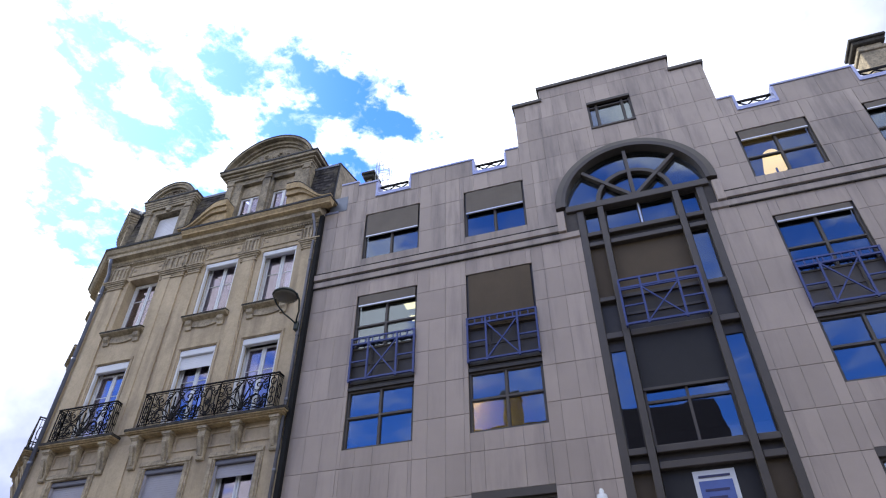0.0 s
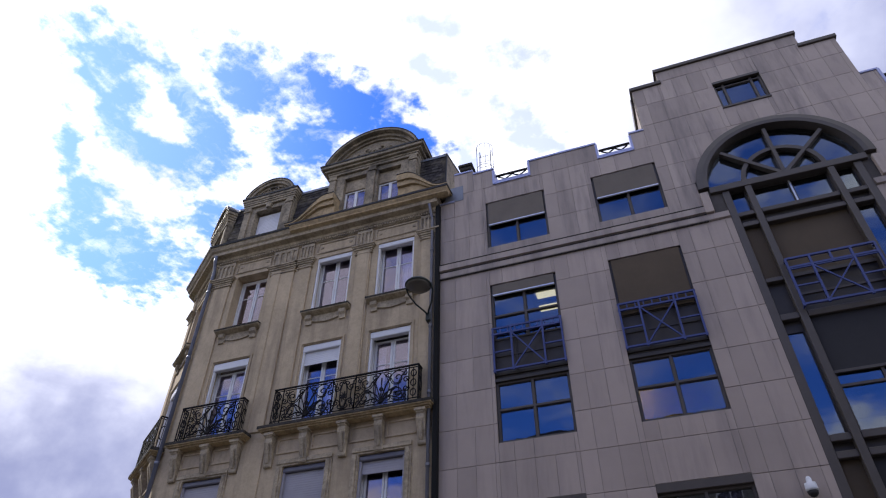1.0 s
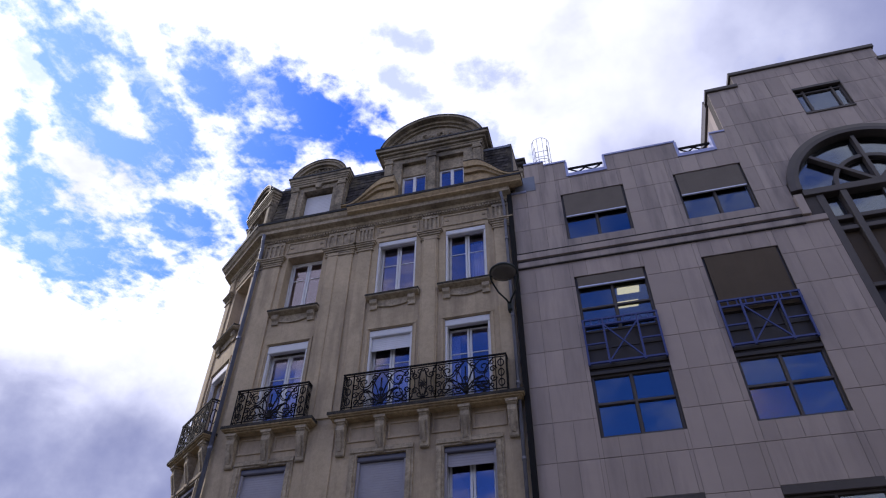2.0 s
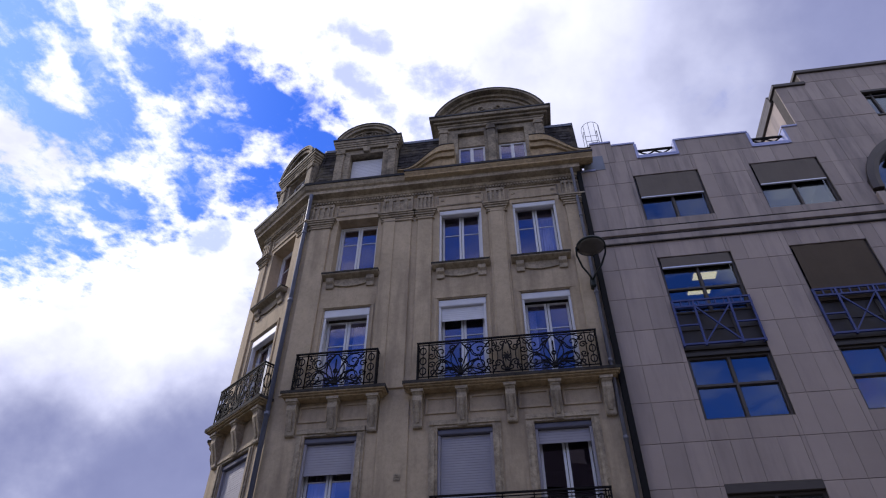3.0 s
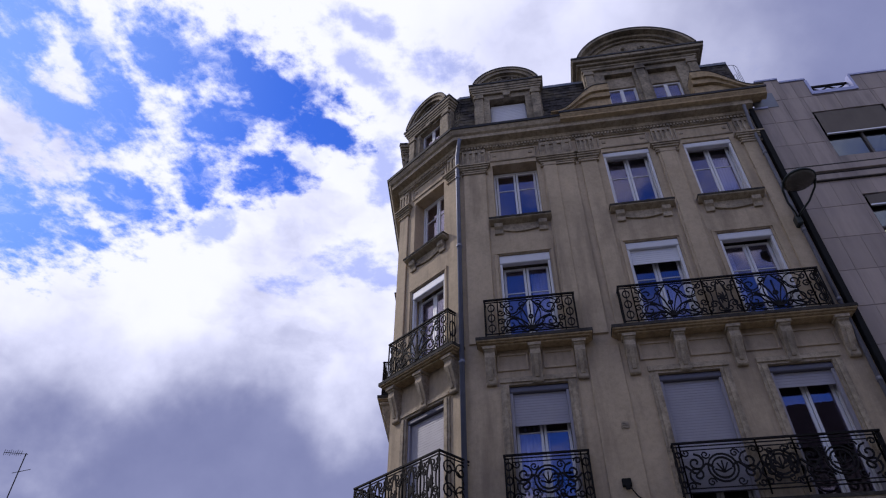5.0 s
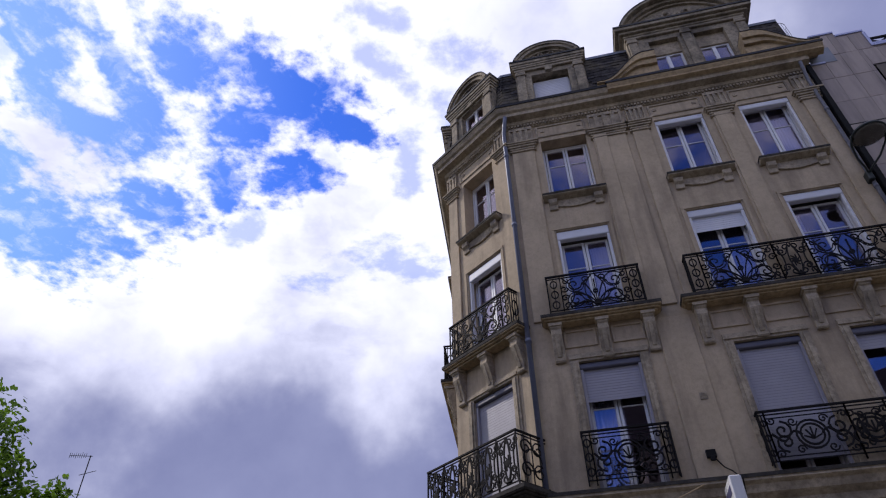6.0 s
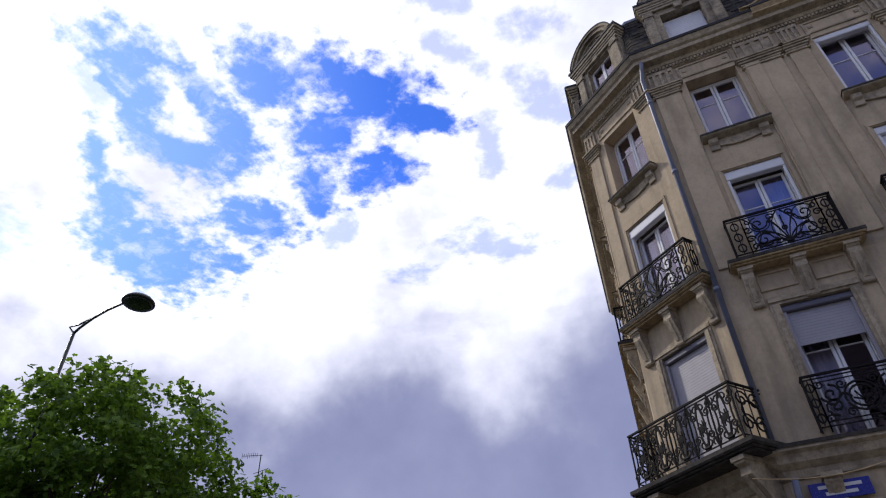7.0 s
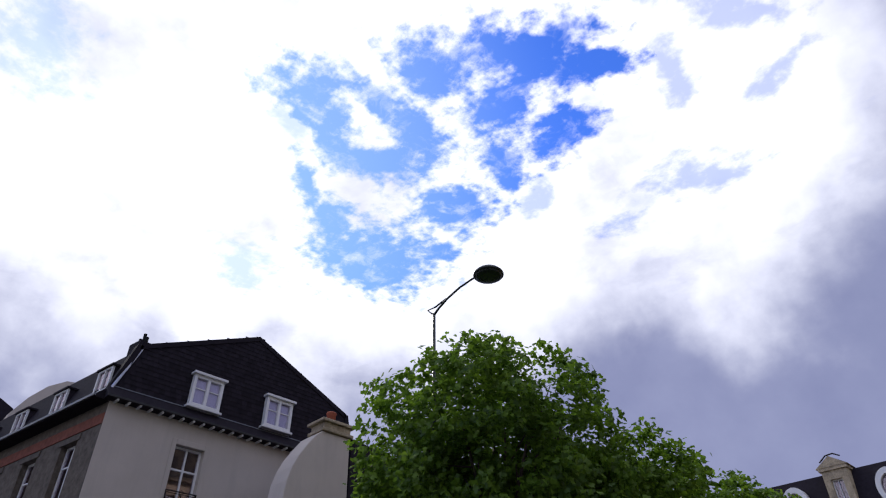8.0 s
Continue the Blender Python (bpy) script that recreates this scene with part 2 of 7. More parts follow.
LIMESTONE = material("limestone", (0.485, 0.388, 0.262), 0.9, var=0.13, scale=1.1, grain=55, bump=0.3, stain=(0.19, 0.15, 0.11), stain_amount=0.65, streak=True, fleck=0.10)
CARVED = material("carved_limestone", (0.43, 0.355, 0.25), 0.9, var=0.18, scale=2.5, grain=60, bump=0.55, stain=(0.11, 0.092, 0.072), stain_amount=0.75, fleck=0.32)
SOOTY = material("sooty_limestone", (0.34, 0.285, 0.205), 0.9, var=0.2, scale=2.2, grain=60, bump=0.6, stain=(0.06, 0.052, 0.045), stain_amount=0.85, fleck=0.4)
OCHRE = material("ochre_limestone", (0.46, 0.345, 0.20), 0.9, var=0.15, scale=2.0, grain=60, bump=0.35, stain=(0.20, 0.14, 0.08), stain_amount=0.6, fleck=0.3)
# grime on edges and slabs; also colours the string course's painted shadow lines
GRIME_AND_SHADE = material("grimy_and_shaded_stone", (0.055, 0.050, 0.045), 0.9, var=0.35, scale=4.0, grain=50, bump=0.5, spec=0.2, fleck=0.4)
PANEL = material("stone_panel", (0.39, 0.318, 0.275), 0.62, var=0.07, scale=0.8, grain=120, bump=0.08, stain=(0.20, 0.168, 0.158), stain_amount=0.5, streak=True, per_object=0.10)
PANEL_JOINED = material("upper_stone_panel", (0.37, 0.305, 0.268), 0.62, var=0.07, scale=0.8, grain=120, bump=0.08, stain=(0.15, 0.13, 0.128), stain_amount=0.75, streak=True, island=0.13)
JOINT = material("joint_backing", (0.09, 0.08, 0.075), 0.95, bump=0.1)
BRONZE = material("bronze_aluminium", (0.082, 0.069, 0.060), 0.5, metal=0.12, var=0.08, bump=0.02)
BRONZE_DARK = material("dark_spandrel", (0.048, 0.041, 0.037), 0.55, metal=0.1, var=0.1, bump=0.02)
BLIND = material("taupe_blind", (0.15, 0.128, 0.108), 0.85, var=0.08, scale=2, grain=90, bump=0.1)
BLIND_BROWN = material("brown_blind", (0.092, 0.068, 0.045), 0.85, var=0.12, scale=1.2, grain=90, bump=0.1)
BLIND_BLACK = material("black_blind", (0.022, 0.020, 0.022), 0.7, var=0.1, grain=90, bump=0.1)
ALU = material("pale_aluminium", (0.62, 0.62, 0.64), 0.35, metal=0.6, var=0.05, bump=0.0)
BLUE_METAL = material("blue_painted_steel", (0.05, 0.065, 0.20), 0.45, var=0.12, bump=0.05)
BLUE_TRIM = material("pale_blue_coping", (0.36, 0.38, 0.58), 0.4, metal=0.3, var=0.06, bump=0.02)
PVC = material("white_window_frame", (0.74, 0.74, 0.76), 0.4, var=0.04, bump=0.0)
SHUTTER_WHITE = material("white_roller_shutter", (0.68, 0.68, 0.72), 0.5, var=0.05, bump=0.0)
SHUTTER_GREY = material("grey_roller_shutter", (0.34, 0.325, 0.36), 0.5, var=0.06, bump=0.0)
SHUTTER_BOX = material("slate_grey_shutter_box", (0.115, 0.112, 0.14), 0.45, var=0.06, bump=0.0)
IRON = material("wrought_iron", (0.011, 0.010, 0.011), 0.75, var=0.25, bump=0.2, spec=0.15)
ZINC = material("weathered_zinc", (0.20, 0.21, 0.235), 0.5, metal=0.5, var=0.15, scale=2, bump=0.05)
PIPE = material("blue_grey_pipe", (0.16, 0.175, 0.24), 0.45, metal=0.2, var=0.12, scale=3, bump=0.05)
PIPE_DULL = material("dull_grey_pipe", (0.17, 0.17, 0.20), 0.5, metal=0.2, var=0.15, scale=3, bump=0.05)
GUTTER = material("blackened_gutter", (0.035, 0.034, 0.036), 0.6, metal=0.2, var=0.2, scale=3, bump=0.1)
PIPE_DARK = material("black_pipe", (0.012, 0.012, 0.013), 0.8, var=0.1, bump=0.05, spec=0.15)
SLATE = material("slate", (0.050, 0.045, 0.046), 0.85, var=0.35, scale=7, grain=30, bump=0.5, island=0.5, stain=(0.17, 0.145, 0.10), stain_amount=0.9, spec=0.15, fleck=0.45)
SLATE_DARK = material("dark_slate", (0.020, 0.0165, 0.024), 0.8, var=0.2, scale=5, grain=30, bump=0.3, island=0.25, spec=0.12)
STUCCO = material("white_stucco", (0.54, 0.485, 0.44), 0.92, var=0.06, scale=0.7, grain=60, bump=0.2, stain=(0.40, 0.37, 0.34), stain_amount=0.4, streak=True)
RUBBLE = material("rubble_stone", (0.115, 0.096, 0.08), 0.95, var=0.35, scale=5, grain=25, bump=0.6)
BRICK = material("red_brick", (0.20, 0.068, 0.045), 0.9, var=0.25, scale=6, grain=30, bump=0.4)
ROOM = material("room_plaster", (0.30, 0.28, 0.26), 0.9, var=0.05, bump=0.0)
YELLOW = material("yellow_wall_paint", (0.72, 0.47, 0.02), 0.8, var=0.05, bump=0.0)
CURTAIN = material("white_net_curtain", (0.80, 0.81, 0.86), 0.9, var=0.08, bump=0.0)
PAPER = material("poster_paper", (0.66, 0.66, 0.70), 0.6, var=0.03, bump=0.0)
INK = material("poster_ink", (0.05, 0.05, 0.12), 0.6, var=0.03, bump=0.0)
POSTER_BLUE = material("poster_blue", (0.10, 0.14, 0.38), 0.6, var=0.1, bump=0.0)
SIGN_BLUE = material("enamel_blue", (0.04, 0.05, 0.30), 0.25, var=0.06, bump=0.0)
SIGN_WHITE = material("enamel_white", (0.72, 0.72, 0.74), 0.25, var=0.04, bump=0.0)
ASPHALT = material("asphalt", (0.05, 0.05, 0.052), 0.9, var=0.2, scale=1.5, grain=90, bump=0.5)
PAVING = material("pavement", (0.22, 0.21, 0.20), 0.9, var=0.15, scale=1.5, grain=60, bump=0.3)
KERB = material("kerb_granite", (0.30, 0.29, 0.28), 0.8, var=0.15, grain=80, bump=0.2)
LAMP_METAL = material("dark_green_lamp_paint", (0.022, 0.030, 0.030), 0.4, var=0.1, bump=0.0)
LENS = material("lamp_lens", (0.13, 0.12, 0.105), 0.25, var=0.1, bump=0.0)
BARK = material("bark", (0.075, 0.058, 0.045), 0.95, var=0.3, scale=8, grain=40, bump=0.7)
TERRACOTTA = material("terracotta", (0.36, 0.10, 0.06), 0.85, var=0.15, bump=0.2)
OPPOSITE = material("opposite_render", (0.20, 0.185, 0.165), 0.9, var=0.1, scale=1, bump=0.1)
LEAF = leaf_material("leaf", (0.125, 0.235, 0.022))
GLASS = glass("coated_window_glass", (0.62, 0.64, 0.68), 0.13)
GLASS_OLD = glass("casement_glass", (0.80, 0.80, 0.86), 0.125, (1.0, 0.88, 1.0))
LIGHT = emitter("office_tube_light", (1.0, 0.84, 0.36), 1.5)


# ---- mesh helpers ----
def box(bm, x0, x1, y0, y1, z0, z1):
    v = [bm.verts.new(p) for p in ((x0, y0, z0), (x1, y0, z0), (x1, y1, z0), (x0, y1, z0), (x0, y0, z1), (x1, y0, z1), (x1, y1, z1), (x0, y1, z1))]
    for q in ((3, 2, 1, 0), (4, 5, 6, 7), (0, 1, 5, 4), (1, 2, 6, 5), (2, 3, 7, 6), (3, 0, 4, 7)):
        bm.faces.new([v[i] for i in q])
    return v


def prism(bm, poly, y0, y1):
    """A polygon in x and z, counter-clockwise seen from -y, drawn out from y0 to y1."""
    a = [bm.verts.new((x, y0, z)) for x, z in poly]
    b = [bm.verts.new((x, y1, z)) for x, z in poly]
    bm.faces.new(a)
    bm.faces.new(b[::-1])
    n = len(poly)
    for i in range(n):
        bm.faces.new((a[(i + 1) % n], a[i], b[i], b[(i + 1) % n]))


def prism_x(bm, poly, x0, x1):
    """A polygon in y and z drawn out along x."""
    a = [bm.verts.new((x0, y, z)) for y, z in poly]
    b = [bm.verts.new((x1, y, z)) for y, z in poly]
    bm.faces.new(a)
    bm.faces.new(b[::-1])
    n = len(poly)
    for i in range(n):
        bm.faces.new((a[(i + 1) % n], a[i], b[i], b[(i + 1) % n]))


def prism_z(bm, poly, z0, z1):
    """A polygon in plan drawn out upwards."""
    a = [bm.verts.new((x, y, z0)) for x, y in poly]
    b = [bm.verts.new((x, y, z1)) for x, y in poly]
    bm.faces.new(a)
    bm.faces.new(b[::-1])
    n = len(poly)
    for i in range(n):
        bm.faces.new((a[(i + 1) % n], a[i], b[i], b[(i + 1) % n]))


def tube(bm, pts, r, sides=5, closed=False, taper=1.0):
    pts = [Vector(p) for p in pts]
    n = len(pts)
    rings = []
    for i, p in enumerate(pts):
        t = (pts[(i + 1) % n] - pts[i - 1]) if closed else (pts[min(i + 1, n - 1)] - pts[max(i - 1, 0)])
        t.normalize()
        up = Vector((0, 1, 0)) if abs(t.y) < 0.9 else Vector((1, 0, 0))
        a = t.cross(up).normalized()
        b = t.cross(a)
        k = r * (1 + (taper - 1) * i / max(1, n - 1))
        rings.append([bm.verts.new(p + (a * math.cos(s) + b * math.sin(s)) * k) for s in (2 * math.pi * j / sides + math.pi / sides for j in range(sides))])
    for i in range(n if closed else n - 1):
        A, B = rings[i], rings[(i + 1) % n]
        for j in range(sides):
            bm.faces.new((A[j], A[(j + 1) % sides], B[(j + 1) % sides], B[j]))
    if not closed:
        bm.faces.new(rings[0][::-1])
        bm.faces.new(rings[-1])


def lathe(bm, profile, cx, cy, segs=20, tilt=None):
    """Turns (radius, z) pairs round the upright through cx, cy."""
    rings = []
    for r, z in profile:
        rings.append([bm.verts.new((cx + r * math.cos(2 * math.pi * j / segs), cy + r * math.sin(2 * math.pi * j / segs), z)) for j in range(segs)])
    for A, B in zip(rings, rings[1:]):
        for j in range(segs):
            bm.faces.new((A[j], A[(j + 1) % segs], B[(j + 1) % segs], B[j]))
    bm.faces.new(rings[0][::-1])
    bm.faces.new(rings[-1])


def sweep(bm, path, profile):
    """A moulding: profile of (outward, z) along a plan path, mitred at its bends; outward is to the left of the path's way when it runs towards -x along a wall that faces -y."""
    pts = [Vector(p) for p in path]
    n = len(pts)
    offs = []
    for i in range(n):
        ds = []
        if i > 0:
            ds.append((pts[i] - pts[i - 1]).normalized())
        if i < n - 1:
            ds.append((pts[i + 1] - pts[i]).normalized())
        ns = [Vector((-d.y, d.x)) for d in ds]
        m = sum(ns, Vector((0, 0))).normalized()
        offs.append(m / max(0.3, m.dot(ns[0])))
    rings = [[bm.verts.new((*(p + o * d), z)) for d, z in profile] for p, o in zip(pts, offs)]
    k = len(profile)
    for A, B in zip(rings, rings[1:]):
        for j in range(k):
            bm.faces.new((A[j], A[(j + 1) % k], B[(j + 1) % k], B[j]))
    bm.faces.new(rings[0][::-1])
    bm.faces.new(rings[-1])


def finish(bm, bevel=0.0, smooth=False):
    bmesh.ops.recalc_face_normals(bm, faces=bm.faces)
    if bevel:
        sharp = [e for e in bm.edges if len(e.link_faces) == 2 and e.calc_face_angle(0) > 0.6]
        bmesh.ops.bevel(bm, geom=sharp, offset=bevel, segments=1, affect="EDGES", clamp_overlap=True)
    if smooth:
        for f in bm.faces:
            f.smooth = True


MESHES = {}


def mesh_of(name, bm, mat, bevel=0.0, smooth=False):
    finish(bm, bevel, smooth)
    me = bpy.data.meshes.new(name)
    bm.to_mesh(me)
    bm.free()
    me.materials.append(mat)
    return me


def part(name, bm, mat, parent=None, label="", m=None, bevel=0.0, smooth=False):
    """Links a bmesh, or a mesh that exists already, as one object under a thing or a part."""
    me = bm if isinstance(bm, bpy.types.Mesh) else mesh_of(name, bm, mat, bevel, smooth)
    ob = new(name, me)
    ob.parent = parent
    if m is not None:
        ob.matrix_local = m
    if label:
        ob["label"] = label
    return ob


def cached(key, build, mat, bevel=0.0, smooth=False):
    """A mesh that alike parts share."""
    if key not in MESHES:
        bm = bmesh.new()
        build(bm)
        MESHES[key] = mesh_of(key[0], bm, mat, bevel, smooth)
    return MESHES[key]


def thing(name, label, category, group="", kind="", m=None):
    ob = tagged(new(name), label, category, group, kind)
    if m is not None:
        ob.matrix_basis = m
    return ob


def wall_mesh(bm, x0, x1, z0, z1, thick, holes, y=0.0):
    """A wall in the plane y with real holes (x0, x1, z0, z1), drawn without its inner faces."""
    xs = sorted({round(q, 4) for q in (x0, x1, *[v for h in holes for v in h[:2] if x0 < v < x1])})
    zs = sorted({round(q, 4) for q in (z0, z1, *[v for h in holes for v in h[2:] if z0 < v < z1])})

    def solid(i, j):
        if not (0 <= i < len(xs) - 1 and 0 <= j < len(zs) - 1):
            return False
        cx, cz = (xs[i] + xs[i + 1]) / 2, (zs[j] + zs[j + 1]) / 2
        return not any(a < cx < b and c < cz < d for a, b, c, d in holes)

    cache = {}

    def v(x, yy, z):
        key = (round(x, 5), yy, round(z, 5))
        if key not in cache:
            cache[key] = bm.verts.new((x, yy, z))
        return cache[key]

    for i in range(len(xs) - 1):
        for j in range(len(zs) - 1):
            if not solid(i, j):
                continue
            a, b, c, d = xs[i], xs[i + 1], zs[j], zs[j + 1]
            f, k = y, y + thick
            bm.faces.new((v(a, f, c), v(b, f, c), v(b, f, d), v(a, f, d)))
            bm.faces.new((v(a, k, d), v(b, k, d), v(b, k, c), v(a, k, c)))
            if not solid(i - 1, j):
                bm.faces.new((v(a, f, d), v(a, k, d), v(a, k, c), v(a, f, c)))
            if not solid(i + 1, j):
                bm.faces.new((v(b, f, c), v(b, k, c), v(b, k, d), v(b, f, d)))
            if not solid(i, j - 1):
                bm.faces.new((v(a, f, c), v(a, k, c), v(b, k, c), v(b, f, c)))
            if not solid(i, j + 1):
                bm.faces.new((v(a, f, d), v(b, f, d), v(b, k, d), v(a, k, d)))


def frame_bars(bm, x0, x1, z0, z1, w, y0, y1, ups=(), crosses=(), bar=0.05):
    """A rectangular frame with uprights at ups and cross bars at crosses, in one piece."""
    xs = [x0 + w] + [v for u in sorted(ups) for v in (u - bar / 2, u + bar / 2)] + [x1 - w]
    zs = [z0 + w] + [v for c in sorted(crosses) for v in (c - bar / 2, c + bar / 2)] + [z1 - w]
    gaps_ = [(xs[i], xs[i + 1], zs[j], zs[j + 1]) for i in range(0, len(xs), 2) for j in range(0, len(zs), 2)]
    wall_mesh(bm, x0, x1, z0, z1, y1 - y0, gaps_, y0)


def spiral(cx, cz, r0, r1, a0, turns, y, steps=14):
    return [(cx + (r0 + (r1 - r0) * i / steps) * math.cos(a0 + turns * 2 * math.pi * i / steps), y,
             cz + (r0 + (r1 - r0) * i / steps) * math.sin(a0 + turns * 2 * math.pi * i / steps)) for i in range(steps + 1)]


# ---- ground ----
def ground():
    bm = bmesh.new()
    box(bm, -900, 900, -900, 900, -0.5, 0.0)
    tagged(part("ground", bm, ASPHALT), "wide grey asphalt street ground", "ground", kind="structure")
    bm = bmesh.new()
    box(bm, -14.9, 60, 8.6, 12.4, 0.0, 0.15)
    tagged(part("pavement", bm, PAVING), "grey paved footway along the facades", "pavement", kind="structure")
    bm = bmesh.new()
    box(bm, -15.05, 60, 8.44, 8.595, 0.0, 0.155)
    tagged(part("kerb", bm, KERB, bevel=0.015), "pale granite kerb beside the road", "kerb", kind="structure")


ground()

# ---- the office building ----
WY = 12.48
office = thing("office_building", "mauve-grey stone-clad office building with bronze windows and blue rails", "building")
OX0, OX1 = -7.36, 13.2
COLS = ((-5.95, -4.22), (-2.88, -1.13), (4.60, 6.32), (7.63, 9.35), (10.65, 12.4))
ROW_UP, ROW_TALL, ROW_LOW = (13.64, 15.36), (7.96, 12.32), (3.1, 6.65)
BAY = (0.19, 3.37, 0.2, 13.88)
ARC_X, ARC_Z, ARC_R, ARC_IN = 1.73, 13.90, 2.05, 1.78
holes = [(a, b, *r) for a, b in COLS for r in (ROW_UP, ROW_TALL, ROW_LOW)] + [BAY, (1.04, 2.31, 16.77, 17.98)]
# stepped roofline: stretches of the wall's top
TOPS = ((OX0, -6.9, 15.72), (-6.9, -6.3, 16.88), (-6.3, -5.64, 16.72), (-5.64, -4.58, 16.12), (-4.58, -2.53, 16.66), (-2.53, -1.58, 16.08),
        (-1.58, -1.15, 16.72), (-1.15, -0.33, 18.58), (-0.33, 3.62, 19.16), (3.62, 4.5, 18.52), (4.5, 4.93, 16.74),
        (4.93, 5.9, 16.2), (5.9, 7.96, 16.8), (7.96, 8.95, 16.25), (8.95, OX1, 16.8))
TOPZ = 19.16
ARC_HOLE = (ARC_X - ARC_R, ARC_X + ARC_R, 13.88, ARC_Z + ARC_R + 0.02)


def office_wall():
    cut = holes + [(a, b, z, TOPZ + 1) for a, b, z in TOPS if z < TOPZ] + [ARC_HOLE]
    bm = bmesh.new()
    wall_mesh(bm, OX0, OX1, 0.0, TOPZ, 0.34, cut, WY + 0.035)
    # the spandrels round the arch
    steps = 28
    for s in range(steps):
        xa = ARC_X - ARC_R + 2 * ARC_R * s / steps
        xb = ARC_X - ARC_R + 2 * ARC_R * (s + 1) / steps
        za, zb = (ARC_Z + math.sqrt(max(0, (ARC_R - 0.04) ** 2 - (x - ARC_X) ** 2)) for x in (xa, xb))
        prism(bm, ((xa, za), (xb, zb), (xb, ARC_HOLE[3]), (xa, ARC_HOLE[3])), WY + 0.035, WY + 0.375)
    return part("wall", bm, JOINT, office, "stone-clad street wall with dark open joints")


office_front = office_wall()


def office_body():
    def inner(name, *b):
        bm = bmesh.new()
        box(bm, *b)
        part(name, bm, ROOM, office, "plain plastered room behind the windows")

    for z in (3.0, 6.75, 9.55, 12.9, 15.9):
        inner("floor_slab", OX0 + 0.02, OX1 - 0.02, WY + 0.38, 23.0, z, z + 0.22)
    inner("back_wall", OX0 + 0.02, OX1 - 0.02, 23.0, 23.3, 0, 16.2)
    inner("side_wall", OX1 - 0.3, OX1, WY + 0.38, 23.0, 0, 16.5)
    inner("side_wall", OX0, OX0 + 0.3, WY + 0.38, 23.0, 0, 16.1)
    inner("corridor_wall", OX0 + 0.32, OX1 - 0.32, 17.5, 17.65, 0, 15.9)
    for x in (-3.55, -0.5, 4.0, 6.95, 10.0):
        inner("cross_wall", x, x + 0.12, WY + 0.38, 17.5, 0, 15.9)
    # the raised middle, two steps deep
    bm = bmesh.new()
    wall_mesh(bm, 0, 2.6, 16.12, 18.4, 0.25, [(1.05, 1.5, 16.4, 17.6)])
    part("tower_side", bm, PANEL_JOINED, office, "stone side of the raised middle", m=pose(-1.15, WY + 2.98, 0, 0, 0, -90))
    bm = bmesh.new()
    box(bm, -0.31, -0.06, WY + 0.38, 15.4, 18.4, 19.1)
    box(bm, 3.36, 3.6, WY + 0.38, 15.4, 16.12, 19.1)
    box(bm, 4.2, 4.48, WY + 0.38, 15.4, 16.12, 18.45)
    box(bm, -0.9, 4.4, 15.4, 15.7, 16.12, 18.45)
    box(bm, -0.05, 3.35, WY + 0.4, 15.4, 18.7, 18.85)
    part("tower_block", bm, PANEL_JOINED, office)
    # copings
    for a, b, z in TOPS:
        bm = bmesh.new()
        dark = z > 17
        t = 0.13 if dark else 0.07
        o = 0.06 if dark else 0.025
        box(bm, a - (o if dark else 0), b + (o if dark else 0), WY - o, WY + 0.42, z + 0.002, z + t)
        low = z in (16.12, 16.08, 16.2, 16.25)
        if low:
            # pale metal lining of the notch
            h = 0.56
            part("coping", bm, BLUE_TRIM, office, "pale blue-grey metal coping", bevel=0.006)
            bm = bmesh.new()
            box(bm, a - 0.05, a + 0.02, WY - 0.03, WY + 0.43, z - 0.06, z + h)
            box(bm, b - 0.02, b + 0.05, WY - 0.03, WY + 0.43, z - 0.06, z + h)
            box(bm, a + 0.02, b - 0.02, WY - 0.031, WY, z - 0.07, z + 0.001)
        part("notch_lining" if low else "coping", bm, BRONZE if dark else BLUE_TRIM, office, "dark bronze coping" if dark else "pale blue-grey metal coping", bevel=0.006)
        if low:
            bm = bmesh.new()
            y = WY + 0.12
            box(bm, a + 0.03, b - 0.03, y, y + 0.05, z + 0.40, z + 0.46)
            mid = (a + b) / 2
            for p, q in (((a + 0.1, z + 0.1), (mid, z + 0.38)), ((mid, z + 0.38), (b - 0.1, z + 0.1)), ((a + 0.1, z + 0.38), (mid, z + 0.1)), ((mid, z + 0.1), (b - 0.1, z + 0.38))):
                tube(bm, ((p[0], y + 0.03, p[1]), (q[0], y + 0.03, q[1])), 0.022, 4)
            part("parapet_rail", bm, IRON, office, "dark metal rail in a parapet notch")
    # raised second coping line behind the step of the middle
    for b in ((-1.22, -0.36, WY + 0.5, WY + 3.0, 18.72, 18.86), (-1.22, -1.08, WY + 0.44, WY + 3.0, 18.42, 18.717), (3.68, 4.36, WY + 0.5, WY + 3.0, 18.66, 18.8)):
        bm = bmesh.new()
        box(bm, *b)
        part("coping", bm, BRONZE, office, "dark bronze coping set back", bevel=0.006)
    bm = bmesh.new()
    box(bm, OX0 + 0.3, OX1, WY + 0.5, 23.3, 16.125, 16.16)
    part("roof", bm, ZINC, office, "flat roof behind the parapet")
    # lead flashing beside the old house
    bm = bmesh.new()
    box(bm, -7.2, -6.62, WY - 0.006, WY + 0.03, 15.75, 16.35)
    part("flashing", bm, ZINC, office, "blue-grey zinc flashing")


office_body()


